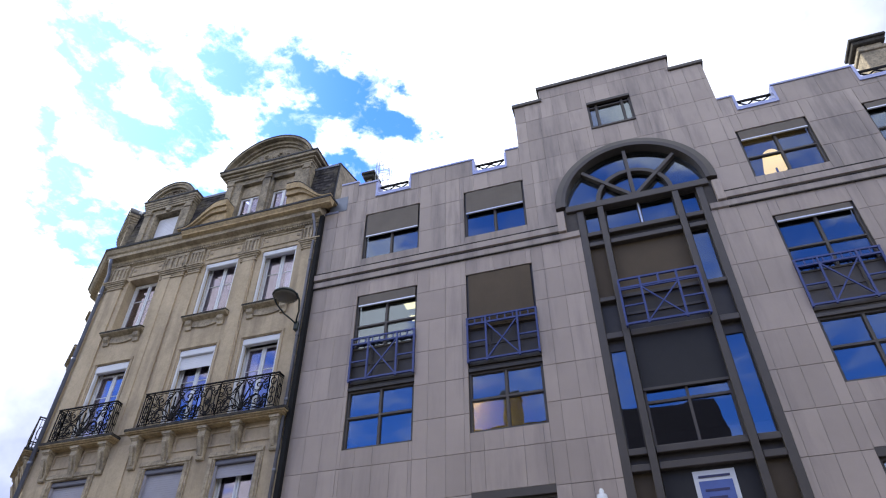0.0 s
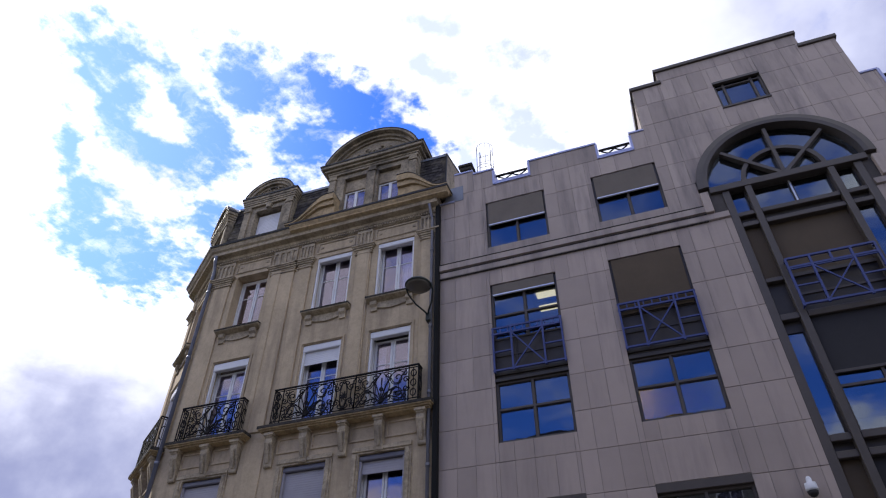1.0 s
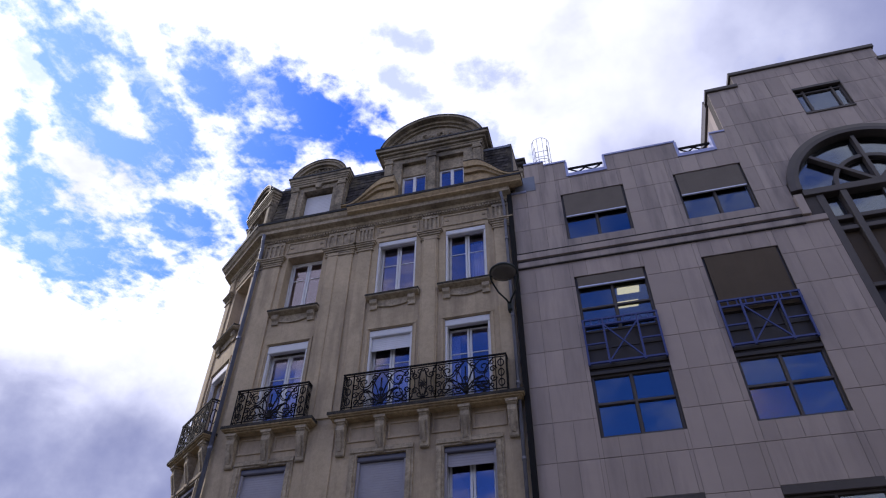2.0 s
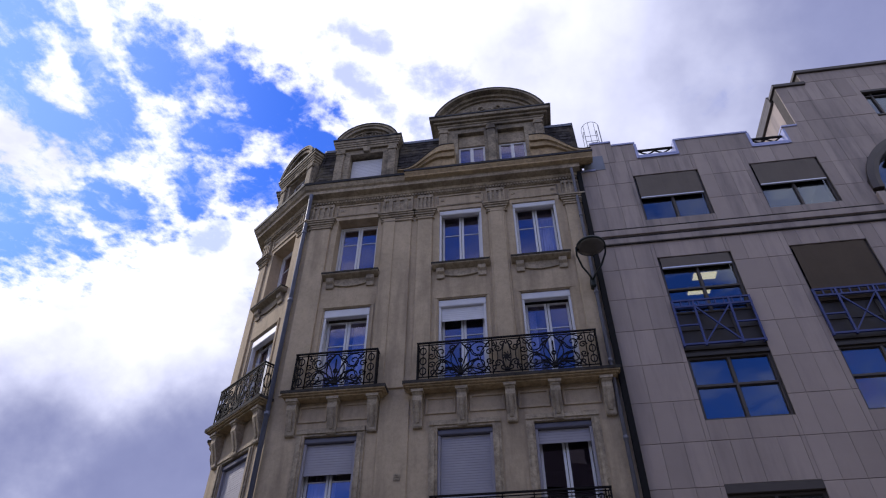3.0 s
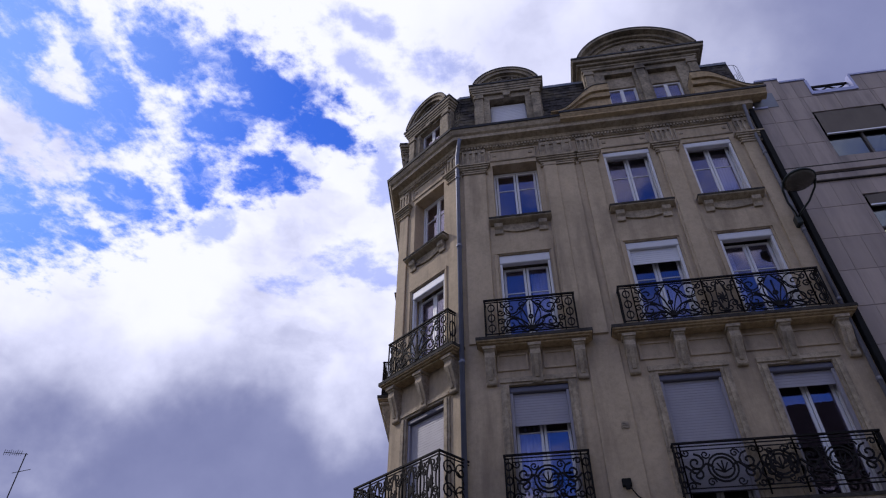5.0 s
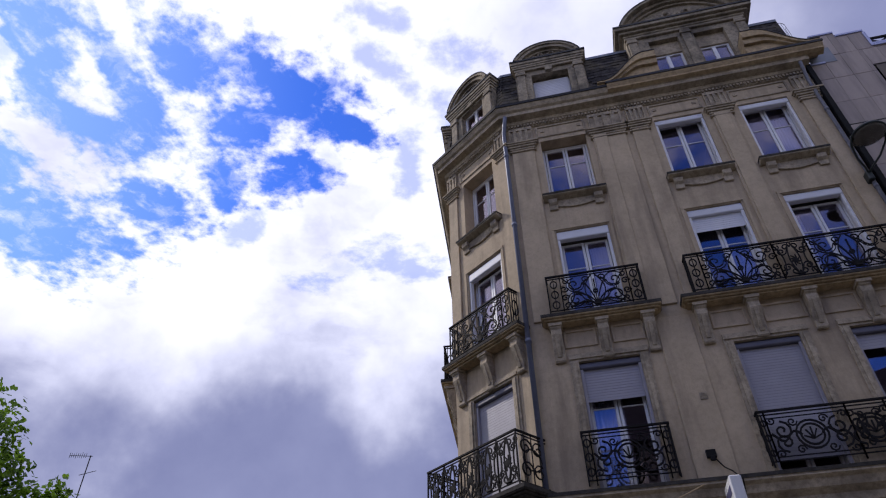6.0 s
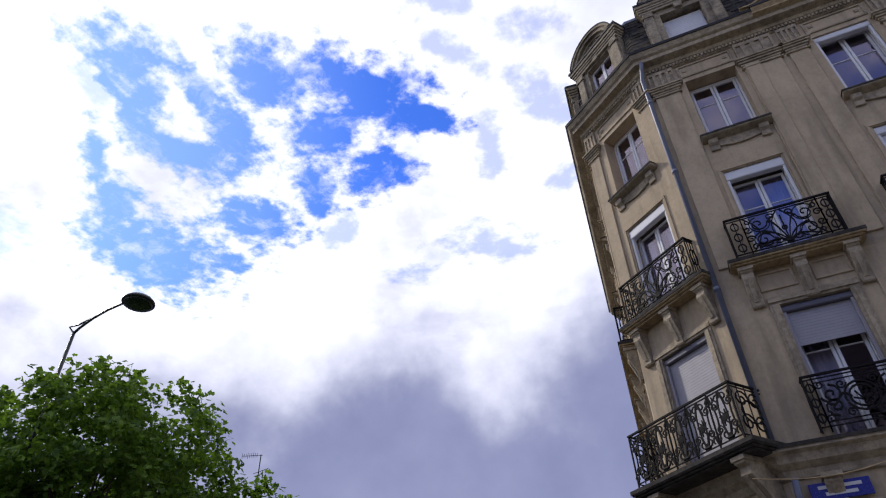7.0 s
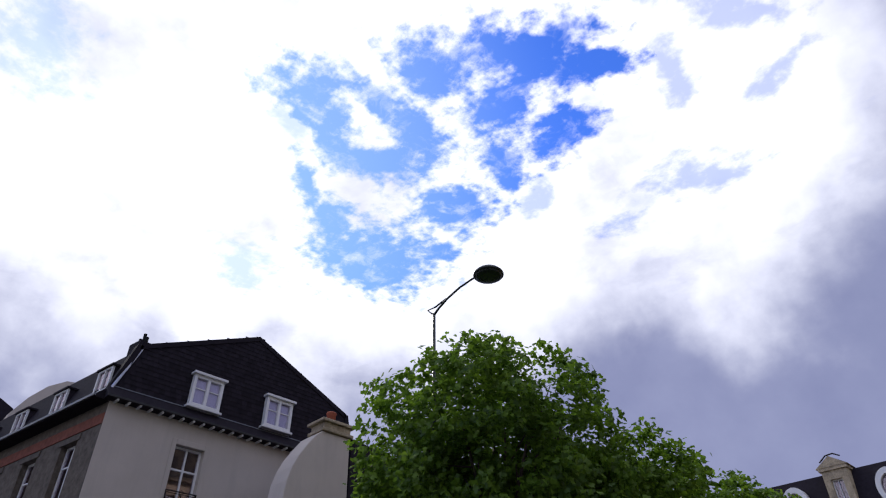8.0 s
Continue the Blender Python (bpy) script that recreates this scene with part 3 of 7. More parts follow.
def bands():
    """The double string course, broken by the arched bay."""
    for a, b, left in ((OX0, -0.33, False), (3.79, OX1, True)):
        bm = bmesh.new()
        prof = ((0.0, 12.84), (0.05, 12.86), (0.05, 13.03), (0.02, 13.045), (0.02, 13.075), (0.09, 13.10), (0.09, 13.28), (0.03, 13.31), (0.0, 13.31))
        sweep(bm, ((b, WY), (a, WY)), prof)
        part("string_course", bm, PANEL_JOINED, office, "moulded stone string course")
        # grimy dark strips that also paint in the mouldings' shadow lines
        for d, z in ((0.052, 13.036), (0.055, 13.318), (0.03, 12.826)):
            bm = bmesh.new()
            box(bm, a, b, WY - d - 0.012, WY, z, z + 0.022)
            part("drip_line", bm, GRIME_AND_SHADE, office, "grimy dark strip drawn as a shadow line of the string course")
    for a, b in ((-0.33, 0.18), (3.38, 3.79)):
        bm = bmesh.new()
        sweep(bm, ((b, WY), (a, WY)), ((0.0, 12.84), (0.05, 12.86), (0.05, 13.03), (0.0, 13.05)))
        part("string_course", bm, PANEL_JOINED, office, "moulded stone string course")
    for a in (-0.33, 3.59):
        bm = bmesh.new()
        box(bm, a, a + 0.20, WY - 0.11, WY + 0.02, 13.06, 13.74)
        part("impost_block", bm, PANEL, office, "pale stone block under the arch", bevel=0.012)


bands()


def casement(x0, x1, z0, z1, y, ups, crosses, name="window", label="bronze aluminium window with reflecting panes"):
    """A bronze window of several panes set into the wall; each pane lies between its bars."""
    bm = bmesh.new()
    frame_bars(bm, x0, x1, z0, z1, 0.055, y, y + 0.09, ups, crosses, 0.055)
    win = part(name, bm, BRONZE, office, label, bevel=0.006)
    xs, zs = [x0 + 0.026, *ups, x1 - 0.026], [z0 + 0.026, *crosses, z1 - 0.026]
    for a, b in zip(xs, xs[1:]):
        for c, d in zip(zs, zs[1:]):
            bm = bmesh.new()
            box(bm, a + 0.029, b - 0.029, y + 0.05, y + 0.062, c + 0.029, d - 0.029)
            pane = part("pane", bm, GLASS, win)
            pane.visible_shadow = False
            bm = bmesh.new()
            frame_bars(bm, a + 0.029, b - 0.029, c + 0.029, d - 0.029, 0.016, y + 0.03, y + 0.048)
            part("glazing_bead", bm, BRONZE_DARK, win)
    return win


def blind(win, x0, x1, z0, z1, y, mat, label, bar=True):
    bm = bmesh.new()
    n = 12
    rows = []
    for i in range(n + 1):
        x, d = x0 + (x1 - x0) * i / n, 0.006 * math.sin(i * 1.7)
        rows.append([bm.verts.new(v) for v in ((x, y + d, z0), (x, y + d, z1), (x, y + d + 0.012, z1), (x, y + d + 0.012, z0))])
    for A, B in zip(rows, rows[1:]):
        for j in range(4):
            bm.faces.new((A[j], B[j], B[(j + 1) % 4], A[(j + 1) % 4]))
    bm.faces.new(rows[0])
    bm.faces.new(rows[-1][::-1])
    part("blind", bm, mat, win, label)
    if bar:
        bm = bmesh.new()
        box(bm, x0, x1, y - 0.02, y + 0.03, z0 - 0.05, z0 + 0.002)
        part("blind_bar", bm, ALU, win, "pale aluminium bottom bar", bevel=0.008)


def blue_rail(x0, x1, z0, z1, y):
    """Painted guard rail: a ladder of short bars on top, a cross in the middle and braced side fields."""
    bm = bmesh.new()
    w, d = x1 - x0, 0.022
    for z in (z0, z1, z1 - 0.17):
        box(bm, x0 - 0.03, x1 + 0.03, y - d, y + d, z - d, z + d)
    ups = [x0, x0 + 0.27 * w, x1 - 0.27 * w, x1]
    for u in ups:
        box(bm, u - d, u + d, y - d - 0.002, y + d + 0.002, z0 - 0.05, z1 + 0.002)
    for i in range(1, 9):
        u = x0 + w * i / 9
        box(bm, u - 0.014, u + 0.014, y - 0.014, y + 0.014, z1 - 0.17, z1)
    zt = z1 - 0.17
    zm = (z0 + zt) / 2
    for a, b in ((ups[0], ups[1]), (ups[2], ups[3])):
        box(bm, a, b, y - 0.017, y + 0.017, zm - 0.017, zm + 0.017)
    tube(bm, ((ups[1], y + 0.004, z0), (ups[2], y + 0.004, zt)), 0.022, 4)
    tube(bm, ((ups[1], y - 0.006, zt), (ups[2], y - 0.006, z0)), 0.022, 4)
    for u in (x0, x1):
        box(bm, u - 0.016, u + 0.016, y, WY + 0.2, z0 - 0.02, z0 + 0.02)
        box(bm, u - 0.016, u + 0.016, y, WY + 0.2, zt - 0.02, zt + 0.02)
    part("guard_rail", bm, BLUE_METAL, office, "blue painted steel guard rail with a cross")


def office_windows():
    y = WY + 0.07
    up_drop = (0.86, 0.82, 0.34, 0.22, 0.3)
    tall_drop = (0.32, 1.55, 0.18, 0.2, 0.3)
    for k, (a, b) in enumerate(COLS):
        m = (a + b) / 2
        z0, z1 = ROW_UP
        win = casement(a, b, z0, z1, y, (m,), () if k < 2 else ((z0 + z1 - up_drop[k]) / 2 + 0.05,))
        blind(win, a + 0.06, b - 0.06, z1 - up_drop[k], z1 - 0.02, y - 0.05, BLIND, "taupe cloth blind half drawn")
        z0, z1 = ROW_TALL
        # lower half
        win = casement(a, b, z0, 9.46, y, (m,), (8.76,))
        # spandrel with its ledge
        bm = bmesh.new()
        box(bm, a, b, y + 0.02, y + 0.10, 9.465, 10.62)
        box(bm, a, b, y - 0.06, y + 0.02, 9.46, 9.54)
        box(bm, a, b, y - 0.02, y + 0.02, 9.64, 9.70)
        box(bm, a + 0.3 * (b - a), a + 0.3 * (b - a) + 0.05, y, y + 0.02, 9.74, 10.6)
        box(bm, a + 0.7 * (b - a), a + 0.7 * (b - a) + 0.05, y, y + 0.02, 9.74, 10.6)
        box(bm, a, b, y - 0.001, y + 0.02, 10.16, 10.21)
        part("spandrel", bm, BRONZE_DARK if k != 2 else BRONZE, office, "dark metal spandrel panel with ledges")
        win = casement(a, b, 10.625, z1, y, (m,), (11.35,))
        if k == 1:
            blind(win, a + 0.06, b - 0.06, z1 - 1.68, z1 - 0.02, y - 0.05, BLIND_BROWN, "brown cloth blind drawn down", bar=False)
        else:
            blind(win, a + 0.06, b - 0.06, z1 - tall_drop[k], z1 - 0.02, y - 0.05, BLIND, "taupe cloth blind pulled up")
        blue_rail(a + 0.02, b - 0.02, 9.72, 10.90, WY - 0.05)
        z0, z1 = ROW_LOW
        casement(a, b, z0, z1 - 0.18, y, (m,), (5.2,))
        bm = bmesh.new()
        box(bm, a, b, y - 0.08, y + 0.1, z1 - 0.178, z1 - 0.005)
        part("window_head", bm, BRONZE, office, "bronze head box over a window", bevel=0.008)
    # small window high in the middle
    x0, x1, z0, z1 = 1.04, 2.31, 16.77, 17.98
    win = casement(x0, x1, z0, z1, y, (x0 + 0.26, x1 - 0.26), (z0 + 0.16, z1 - 0.2))
    for name, b in (("hood", (x0, x1, y - 0.09, y - 0.002, z1 - 0.09, z1 - 0.004)), ("window_sill", (x0, x1, y - 0.1, y - 0.002, z0 + 0.004, z0 + 0.05))):
        bm = bmesh.new()
        box(bm, *b)
        part(name, bm, BRONZE, win)


office_windows()


def arched_bay():
    """The tall glazed bay under the fan-shaped arch."""
    yf, yg = WY - 0.005, WY + 0.14
    # arch ring
    bm = bmesh.new()
    n = 40
    rows = []
    for i in range(n + 1):
        a = math.pi * i / n
        c, s = math.cos(a), math.sin(a)
        rows.append([bm.verts.new((ARC_X + r * c, y, ARC_Z + r * s)) for r, y in ((ARC_IN, WY + 0.3), (ARC_IN, WY - 0.09), (ARC_IN + 0.11, WY - 0.10), (ARC_R, WY - 0.07), (ARC_R, WY + 0.3))])
    for A, B in zip(rows, rows[1:]):
        for j in range(5):
            bm.faces.new((A[j], A[(j + 1) % 5], B[(j + 1) % 5], B[j]))
    bm.faces.new(rows[0])
    bm.faces.new(rows[-1][::-1])
    part("arch_ring", bm, BRONZE, office, "wide bronze-grey metal arch ring")
    bay = bmesh.new()
    # uprights
    for x in (0.19, 0.735, 2.62, 3.195):
        w = 0.175 if x not in (0.735, 2.62) else 0.15
        box(bay, x, x + w, yf - (0.04 if x in (0.735, 2.62) else 0.0), yg + 0.1, 0.2, 13.70)
    X = [(0.365, 0.735), (0.90, 2.62), (2.785, 3.195)]
    for a, b in X:
        mid = a == 0.90
        for z, h in ((12.80, 0.13), (12.46, 0.13), (7.03, 0.14), (6.70, 0.14), (9.74, 0.15), (3.6, 0.15), (3.2, 0.15)):
            box(bay, a, b, yf + 0.012, yg + 0.1, z, z + h)
        if not mid:
            box(bay, a, b, yf + 0.012, yg + 0.1, 10.76, 10.87)
    # springing transom
    box(bay, ARC_X - ARC_IN - 0.02, ARC_X + ARC_IN + 0.02, yf - 0.055, yg + 0.1, 13.702, 13.90)
    frame_ob = part("bay_frame", bay, BRONZE, office, "bronze metal grid of the tall arched bay", bevel=0.01)
    # fan: inner half ring and three spokes
    bm = bmesh.new()
    ri = 0.93
    rows = []
    for i in range(25):
        a = math.pi * i / 24
        c, s = math.cos(a), math.sin(a)
        rows.append([bm.verts.new((ARC_X + r * c, y, 13.90 + r * s)) for r, y in ((ri - 0.055, yg), (ri - 0.055, yf + 0.02), (ri + 0.055, yf + 0.02), (ri + 0.055, yg))])
    for A, B in zip(rows, rows[1:]):
        for j in range(4):
            bm.faces.new((A[j], A[(j + 1) % 4], B[(j + 1) % 4], B[j]))
    bm.faces.new(rows[0])
    bm.faces.new(rows[-1][::-1])
    part("fan_ring", bm, BRONZE, frame_ob)
    for deg in (45, 90, 135):
        bm = bmesh.new()
        c, s = math.cos(radians(deg)), math.sin(radians(deg))
        L, w = ARC_IN - 0.06, 0.045
        prism(bm, [(ARC_X + c * r + k * -s * w, 13.86 + s * r + k * c * w) for r, k in ((0.06, -1), (L, -1), (L, 1), (0.06, 1))], yf - 0.01, yg)
        part("fan_spoke", bm, BRONZE, frame_ob)
    # fan glass in eight fields
    for lo, hi, tag in ((0.0, ri - 0.06, "in"), (ri + 0.06, ARC_IN - 0.01, "out")):
        for q in range(4):
            bm = bmesh.new()
            ang = [radians(45 * q + 45 * i / 8) for i in range(9)]
            pts = [(ARC_X + hi * math.cos(a), 13.88 + hi * math.sin(a)) for a in ang]
            pts += [(ARC_X + lo * math.cos(a), 13.88 + lo * math.sin(a)) for a in ang[::-1]] if lo else [(ARC_X, 13.88)]
            prism(bm, pts, yg + 0.02, yg + 0.032)
            part("pane", bm, GLASS, frame_ob).visible_shadow = False
    # fields between the bars: glass, spandrels and blinds
    def pane(a, b, c, d):
        bm = bmesh.new()
        box(bm, a, b, yg + 0.03, yg + 0.042, c, d)
        part("pane", bm, GLASS, frame_ob).visible_shadow = False
        bm = bmesh.new()
        frame_bars(bm, a, b, c, d, 0.03, yg, yg + 0.028)
        part("glazing_bead", bm, BRONZE_DARK, frame_ob)

    def panel(a, b, c, d, mat=BRONZE_DARK, y=None, name="bay_panel", label=""):
        bm = bmesh.new()
        y = yg if y is None else y
        box(bm, a, b, y, y + 0.03, c, d)
        part(name, bm, mat, frame_ob, label)

    for a, b in (X[0], X[2]):
        pane(a, b, 12.93, 13.70)
        panel(a, b, 12.59, 12.80)
        if a < 1:
            panel(a, b, 10.87, 12.46, BLIND_BROWN, name="blind", label="brown cloth blind drawn down")
        else:
            pane(a, b, 10.87, 12.46)
        panel(a, b, 9.89, 10.76)
        panel(a, b, 9.5, 9.74)
        pane(a, b, 7.17, 9.5)
        panel(a, b, 6.84, 7.03)
        panel(a, b, 3.75, 6.70, BLIND_BROWN)
        panel(a, b, 0.2, 3.2)
    a, b = X[1]
    m = (a + b) / 2
    bm = bmesh.new()
    box(bm, m - 0.02, m + 0.02, yg - 0.02, yg + 0.028, 12.93, 13.70)
    part("glazing_bar", bm, ALU, frame_ob, "pale aluminium glazing bar")
    pane(a, m - 0.02, 12.93, 13.70)
    pane(m + 0.02, b, 12.93, 13.70)
    panel(a, b, 12.59, 12.80)
    panel(a, b, 10.9, 12.46, BLIND_BROWN, yg + 0.02, "blind", "brown cloth blind drawn down")
    panel(a, b, 9.89, 10.897, BRONZE_DARK)
    for d, z0, z1 in ((0.05, 10.84, 10.93), (0.03, 10.35, 10.41)):
        bm = bmesh.new()
        box(bm, a, b, yg - d, yg - 0.002, z0, z1)
        part("ledge", bm, BRONZE, frame_ob)
    panel(a, b, 8.46, 9.74, BLIND_BLACK, yg - 0.05, "blind", "black cloth blind half drawn")
    bm = bmesh.new()
    box(bm, a, b, yg - 0.07, yg - 0.01, 8.40, 8.458)
    part("blind_bar", bm, BRONZE, frame_ob)
    bm = bmesh.new()
    frame_bars(bm, a, b, 7.17, 9.74, 0.05, yg - 0.03, yg + 0.028, (m,), (8.14,), 0.055)
    part("sash", bm, BRONZE, frame_ob)
    for p, q in ((a + 0.05, m - 0.03), (m + 0.03, b - 0.05)):
        for c, d in ((7.22, 8.11), (8.17, 9.69)):
            bm = bmesh.new()
            box(bm, p, q, yg + 0.01, yg + 0.022, c, d)
            part("pane", bm, GLASS, frame_ob).visible_shadow = False
    panel(a, b, 6.84, 7.03)
    panel(a, b, 3.75, 6.70, BLIND_BLACK)
    panel(a, b, 0.2, 3.2)
    # guard rail
    rail = bmesh.new()
    x0, x1, z0, z1, y = 0.86, 2.64, 9.92, 11.14, WY - 0.18
    d = 0.024
    for z in (z0, z1, z1 - 0.24):
        box(rail, x0, x1, y - d, y + d, z - d, z + d)
    box(rail, x0, x1, y - 0.016, y + 0.016, z1 - 0.30, z1 - 0.27)
    for i in range(5):
        u = x0 + (x1 - x0) * (0, 0.27, 0.5, 0.73, 1)[i]
        box(rail, u - d, u + d, y - d - 0.002, y + d + 0.002, (z1 - 0.3) if i == 2 else z0 - 0.05, z1 + 0.002)
    l, r = x0 + 0.27 * (x1 - x0), x0 + 0.73 * (x1 - x0)
    tube(rail, ((l, y + 0.004, z0), (r, y + 0.004, z1 - 0.28)), 0.022, 4)
    tube(rail, ((l, y - 0.006, z1 - 0.28), (r, y - 0.006, z0)), 0.022, 4)
    for p, q in ((x0, l), (r, x1)):
        box(rail, p, q, y - 0.017, y + 0.017, z0 + 0.46, z0 + 0.495)
    for u in (x0, x1):
        for z in (z0, z1):
            box(rail, u - 0.018, u + 0.018, y, yf, z - 0.018, z + 0.018)
    part("guard_rail", rail, BLUE_METAL, office, "blue painted steel guard rail with a cross")


arched_bay()


def poster():
    bm = bmesh.new()
    box(bm, 1.46, 2.22, WY + 0.125, WY + 0.136, 5.45, 6.62)
    p = tagged(part("poster", bm, PAPER), "white paper poster with blue field behind the bay glass", "poster")
    bm = bmesh.new()
    box(bm, 1.54, 2.14, WY + 0.119, WY + 0.1245, 5.5, 6.42)
    part("poster_print", bm, POSTER_BLUE, p, "blue printed field")
    for z, a, b in ((6.50, 1.55, 2.12), (6.24, 1.62, 2.05), (6.10, 1.66, 1.98), (5.98, 1.60, 2.08)):
        bm = bmesh.new()
        box(bm, a, b, WY + 0.113, WY + 0.1185, z - 0.02, z + 0.025)
        part("text_bar", bm, INK, p)


poster()


def security_camera():
    m = Matrix.Translation((-0.26, WY - 0.16, 6.05))
    t = thing("security_camera", "white dome security camera on the stone wall", "camera", m=m)
    bm = bmesh.new()
    lathe(bm, ((0.03, 0.34), (0.05, 0.30), (0.05, 0.24), (0.10, 0.22), (0.11, 0.12), (0.10, 0.08)), 0, 0, 16)
    part("housing", bm, SIGN_WHITE, t, smooth=True)
    bm = bmesh.new()
    lathe(bm, ((0.095, 0.078), (0.085, 0.03), (0.05, -0.01), (0.01, -0.02)), 0, 0, 16)
    part("dome", bm, BLIND_BLACK, t, "smoked dome", smooth=True)
    bm = bmesh.new()
    box(bm, -0.03, 0.03, 0.02, 0.16, 0.25, 0.31)
    part("bracket", bm, SIGN_WHITE, t)


security_camera()


CEILING_LIGHTS = ((-4.65, 13.5, 12.45), (-4.7, 14.1, 12.45))


def rooms():
    """What shows behind the office glass: tube lights, a yellow wall, a lamp shade."""
    for x, y, z in CEILING_LIGHTS:
        bm = bmesh.new()
        box(bm, x - 0.32, x + 0.32, y - 0.16, y + 0.16, z, z + 0.06)
        t = tagged(part("ceiling_light", bm, ALU), "lit fluorescent office ceiling light", "ceiling light")
        bm = bmesh.new()
        box(bm, x - 0.28, x + 0.28, y - 0.13, y + 0.13, z - 0.02, z - 0.001)
        part("diffuser", bm, LIGHT, t)
    bm = bmesh.new()
    box(bm, -3.40, -3.12, 12.92, 13.48, 9.48, 9.545)
    t = tagged(part("ceiling_light", bm, ALU), "lit ceiling light washing a yellow partition", "ceiling light")
    bm = bmesh.new()
    box(bm, -3.38, -3.14, 12.94, 13.46, 9.46, 9.479)
    part("diffuser", bm, emitter("bright_diffuser", (1.0, 0.80, 0.40), 22.0), t)
    bm = bmesh.new()
    box(bm, -3.42, -0.52, 13.6, 13.66, 6.98, 9.3)
    tagged(part("partition", bm, YELLOW), "yellow painted partition inside the office", "partition", kind="structure")
    bm = bmesh.new()
    lathe(bm, ((0.31, 14.52), (0.30, 14.56), (0.2, 15.05), (0.19, 15.07)), 5.42, 13.3, 20)
    t = tagged(part("floor_lamp", bm, emitter("lit_lamp_shade", (1.0, 0.66, 0.22), 1.5), smooth=True), "lit cream floor lamp behind the office window", "lamp")
    bm = bmesh.new()
    lathe(bm, ((0.15, 13.12), (0.15, 13.16), (0.03, 13.2), (0.03, 14.55)), 5.42, 13.3, 10)
    part("lamp_foot", bm, BRONZE, t)


rooms()


def ladder_cage():
    t = thing("ladder_cage", "galvanised roof ladder with safety hoops", "ladder")
    cx, cy, r = -6.38, 14.4, 0.30
    for k in range(6):
        a = math.pi * (0.0 + k / 5) + math.pi
        bm = bmesh.new()
        tube(bm, ((cx + r * math.cos(a), cy + r * math.sin(a), 17.5), (cx + r * math.cos(a), cy + r * math.sin(a), 20.12)), 0.009, 5)
        part("bar", bm, ZINC, t)
    for z in (17.9, 19.0, 20.12):
        bm = bmesh.new()
        tube(bm, [(cx + r * math.cos(a), cy + r * math.sin(a), z) for a in (math.pi * (1 + i / 14) for i in range(15))], 0.009, 5)
        part("hoop", bm, ZINC, t)
    for s in (-1, 1):
        bm = bmesh.new()
        tube(bm, ((cx + s * r * 0.7, cy + 0.02, 16.16), (cx + s * r * 0.7, cy + 0.02, 20.02), (cx + s * r * 0.72, cy + 0.14, 20.17), (cx + s * r * 0.72, cy + 0.3, 20.02)), 0.012, 6)
        part("stile", bm, ZINC, t)
    for i in range(13):
        bm = bmesh.new()
        tube(bm, ((cx - r * 0.7, cy + 0.02, 16.4 + 0.28 * i), (cx + r * 0.7, cy + 0.02, 16.4 + 0.28 * i)), 0.009, 5)
        part("rung", bm, ZINC, t)


ladder_cage()


def chimney(name, x, y, z0, z1, w, d, label):
    bm = bmesh.new()
    box(bm, x - w / 2, x + w / 2, y - d / 2, y + d / 2, z0, z1 - 0.62)
    t = tagged(part(name, bm, SOOTY, bevel=0.02), label, "chimney")
    for k, (o, a, b) in enumerate(((0.05, z1 - 0.618, z1 - 0.46), (-0.02, z1 - 0.458, z1 - 0.28), (0.10, z1 - 0.278, z1 - 0.12), (0.16, z1 - 0.118, z1))):
        bm = bmesh.new()
        box(bm, x - w / 2 - o, x + w / 2 + o, y - d / 2 - o, y + d / 2 + o, a, b)
        part("course", bm, GRIME_AND_SHADE if k > 1 else SOOTY, t, bevel=0.02)


chimney("chimney", 10.1, 15.2, 16.16, 20.75, 0.75, 0.6, "weathered stone chimney stack with moulded cap above the roof")


# ---- the old corner house ----
house = thing("corner_house", "ochre limestone corner apartment house with mansard roof and iron balconies", "building")
P0, P1, P2, P3 = Vector((-7.36, WY)), Vector((-15.1, WY)), Vector((-16.95, 13.89)), Vector((-17.98, 23.6))


def facade_frame(a, b):
    """Frame of a wall from its left end a to its right end b, seen from outside: x along it, y inwards, from its middle."""
    d = (b - a).normalized()
    mid = (a + b) / 2
    return Matrix.Translation((mid.x, mid.y, 0)) @ Matrix.Rotation(math.atan2(d.y, d.x), 4, "Z")


FMAIN = Matrix.Translation((0, WY, 0))
FCHAM, FSIDE = facade_frame(P2, P1), facade_frame(P3, P2)
LCHAM, LSIDE = (P2 - P1).length, (P3 - P2).length
C1, C2, C3 = -13.635, -10.755, -8.735
SIDE_COLS = (3.2, 0.6, -2.0, -4.0)
HW = 0.58
ROWS_OLD = ((5.66, 8.17), (9.14, 11.62), (12.70, 14.78))


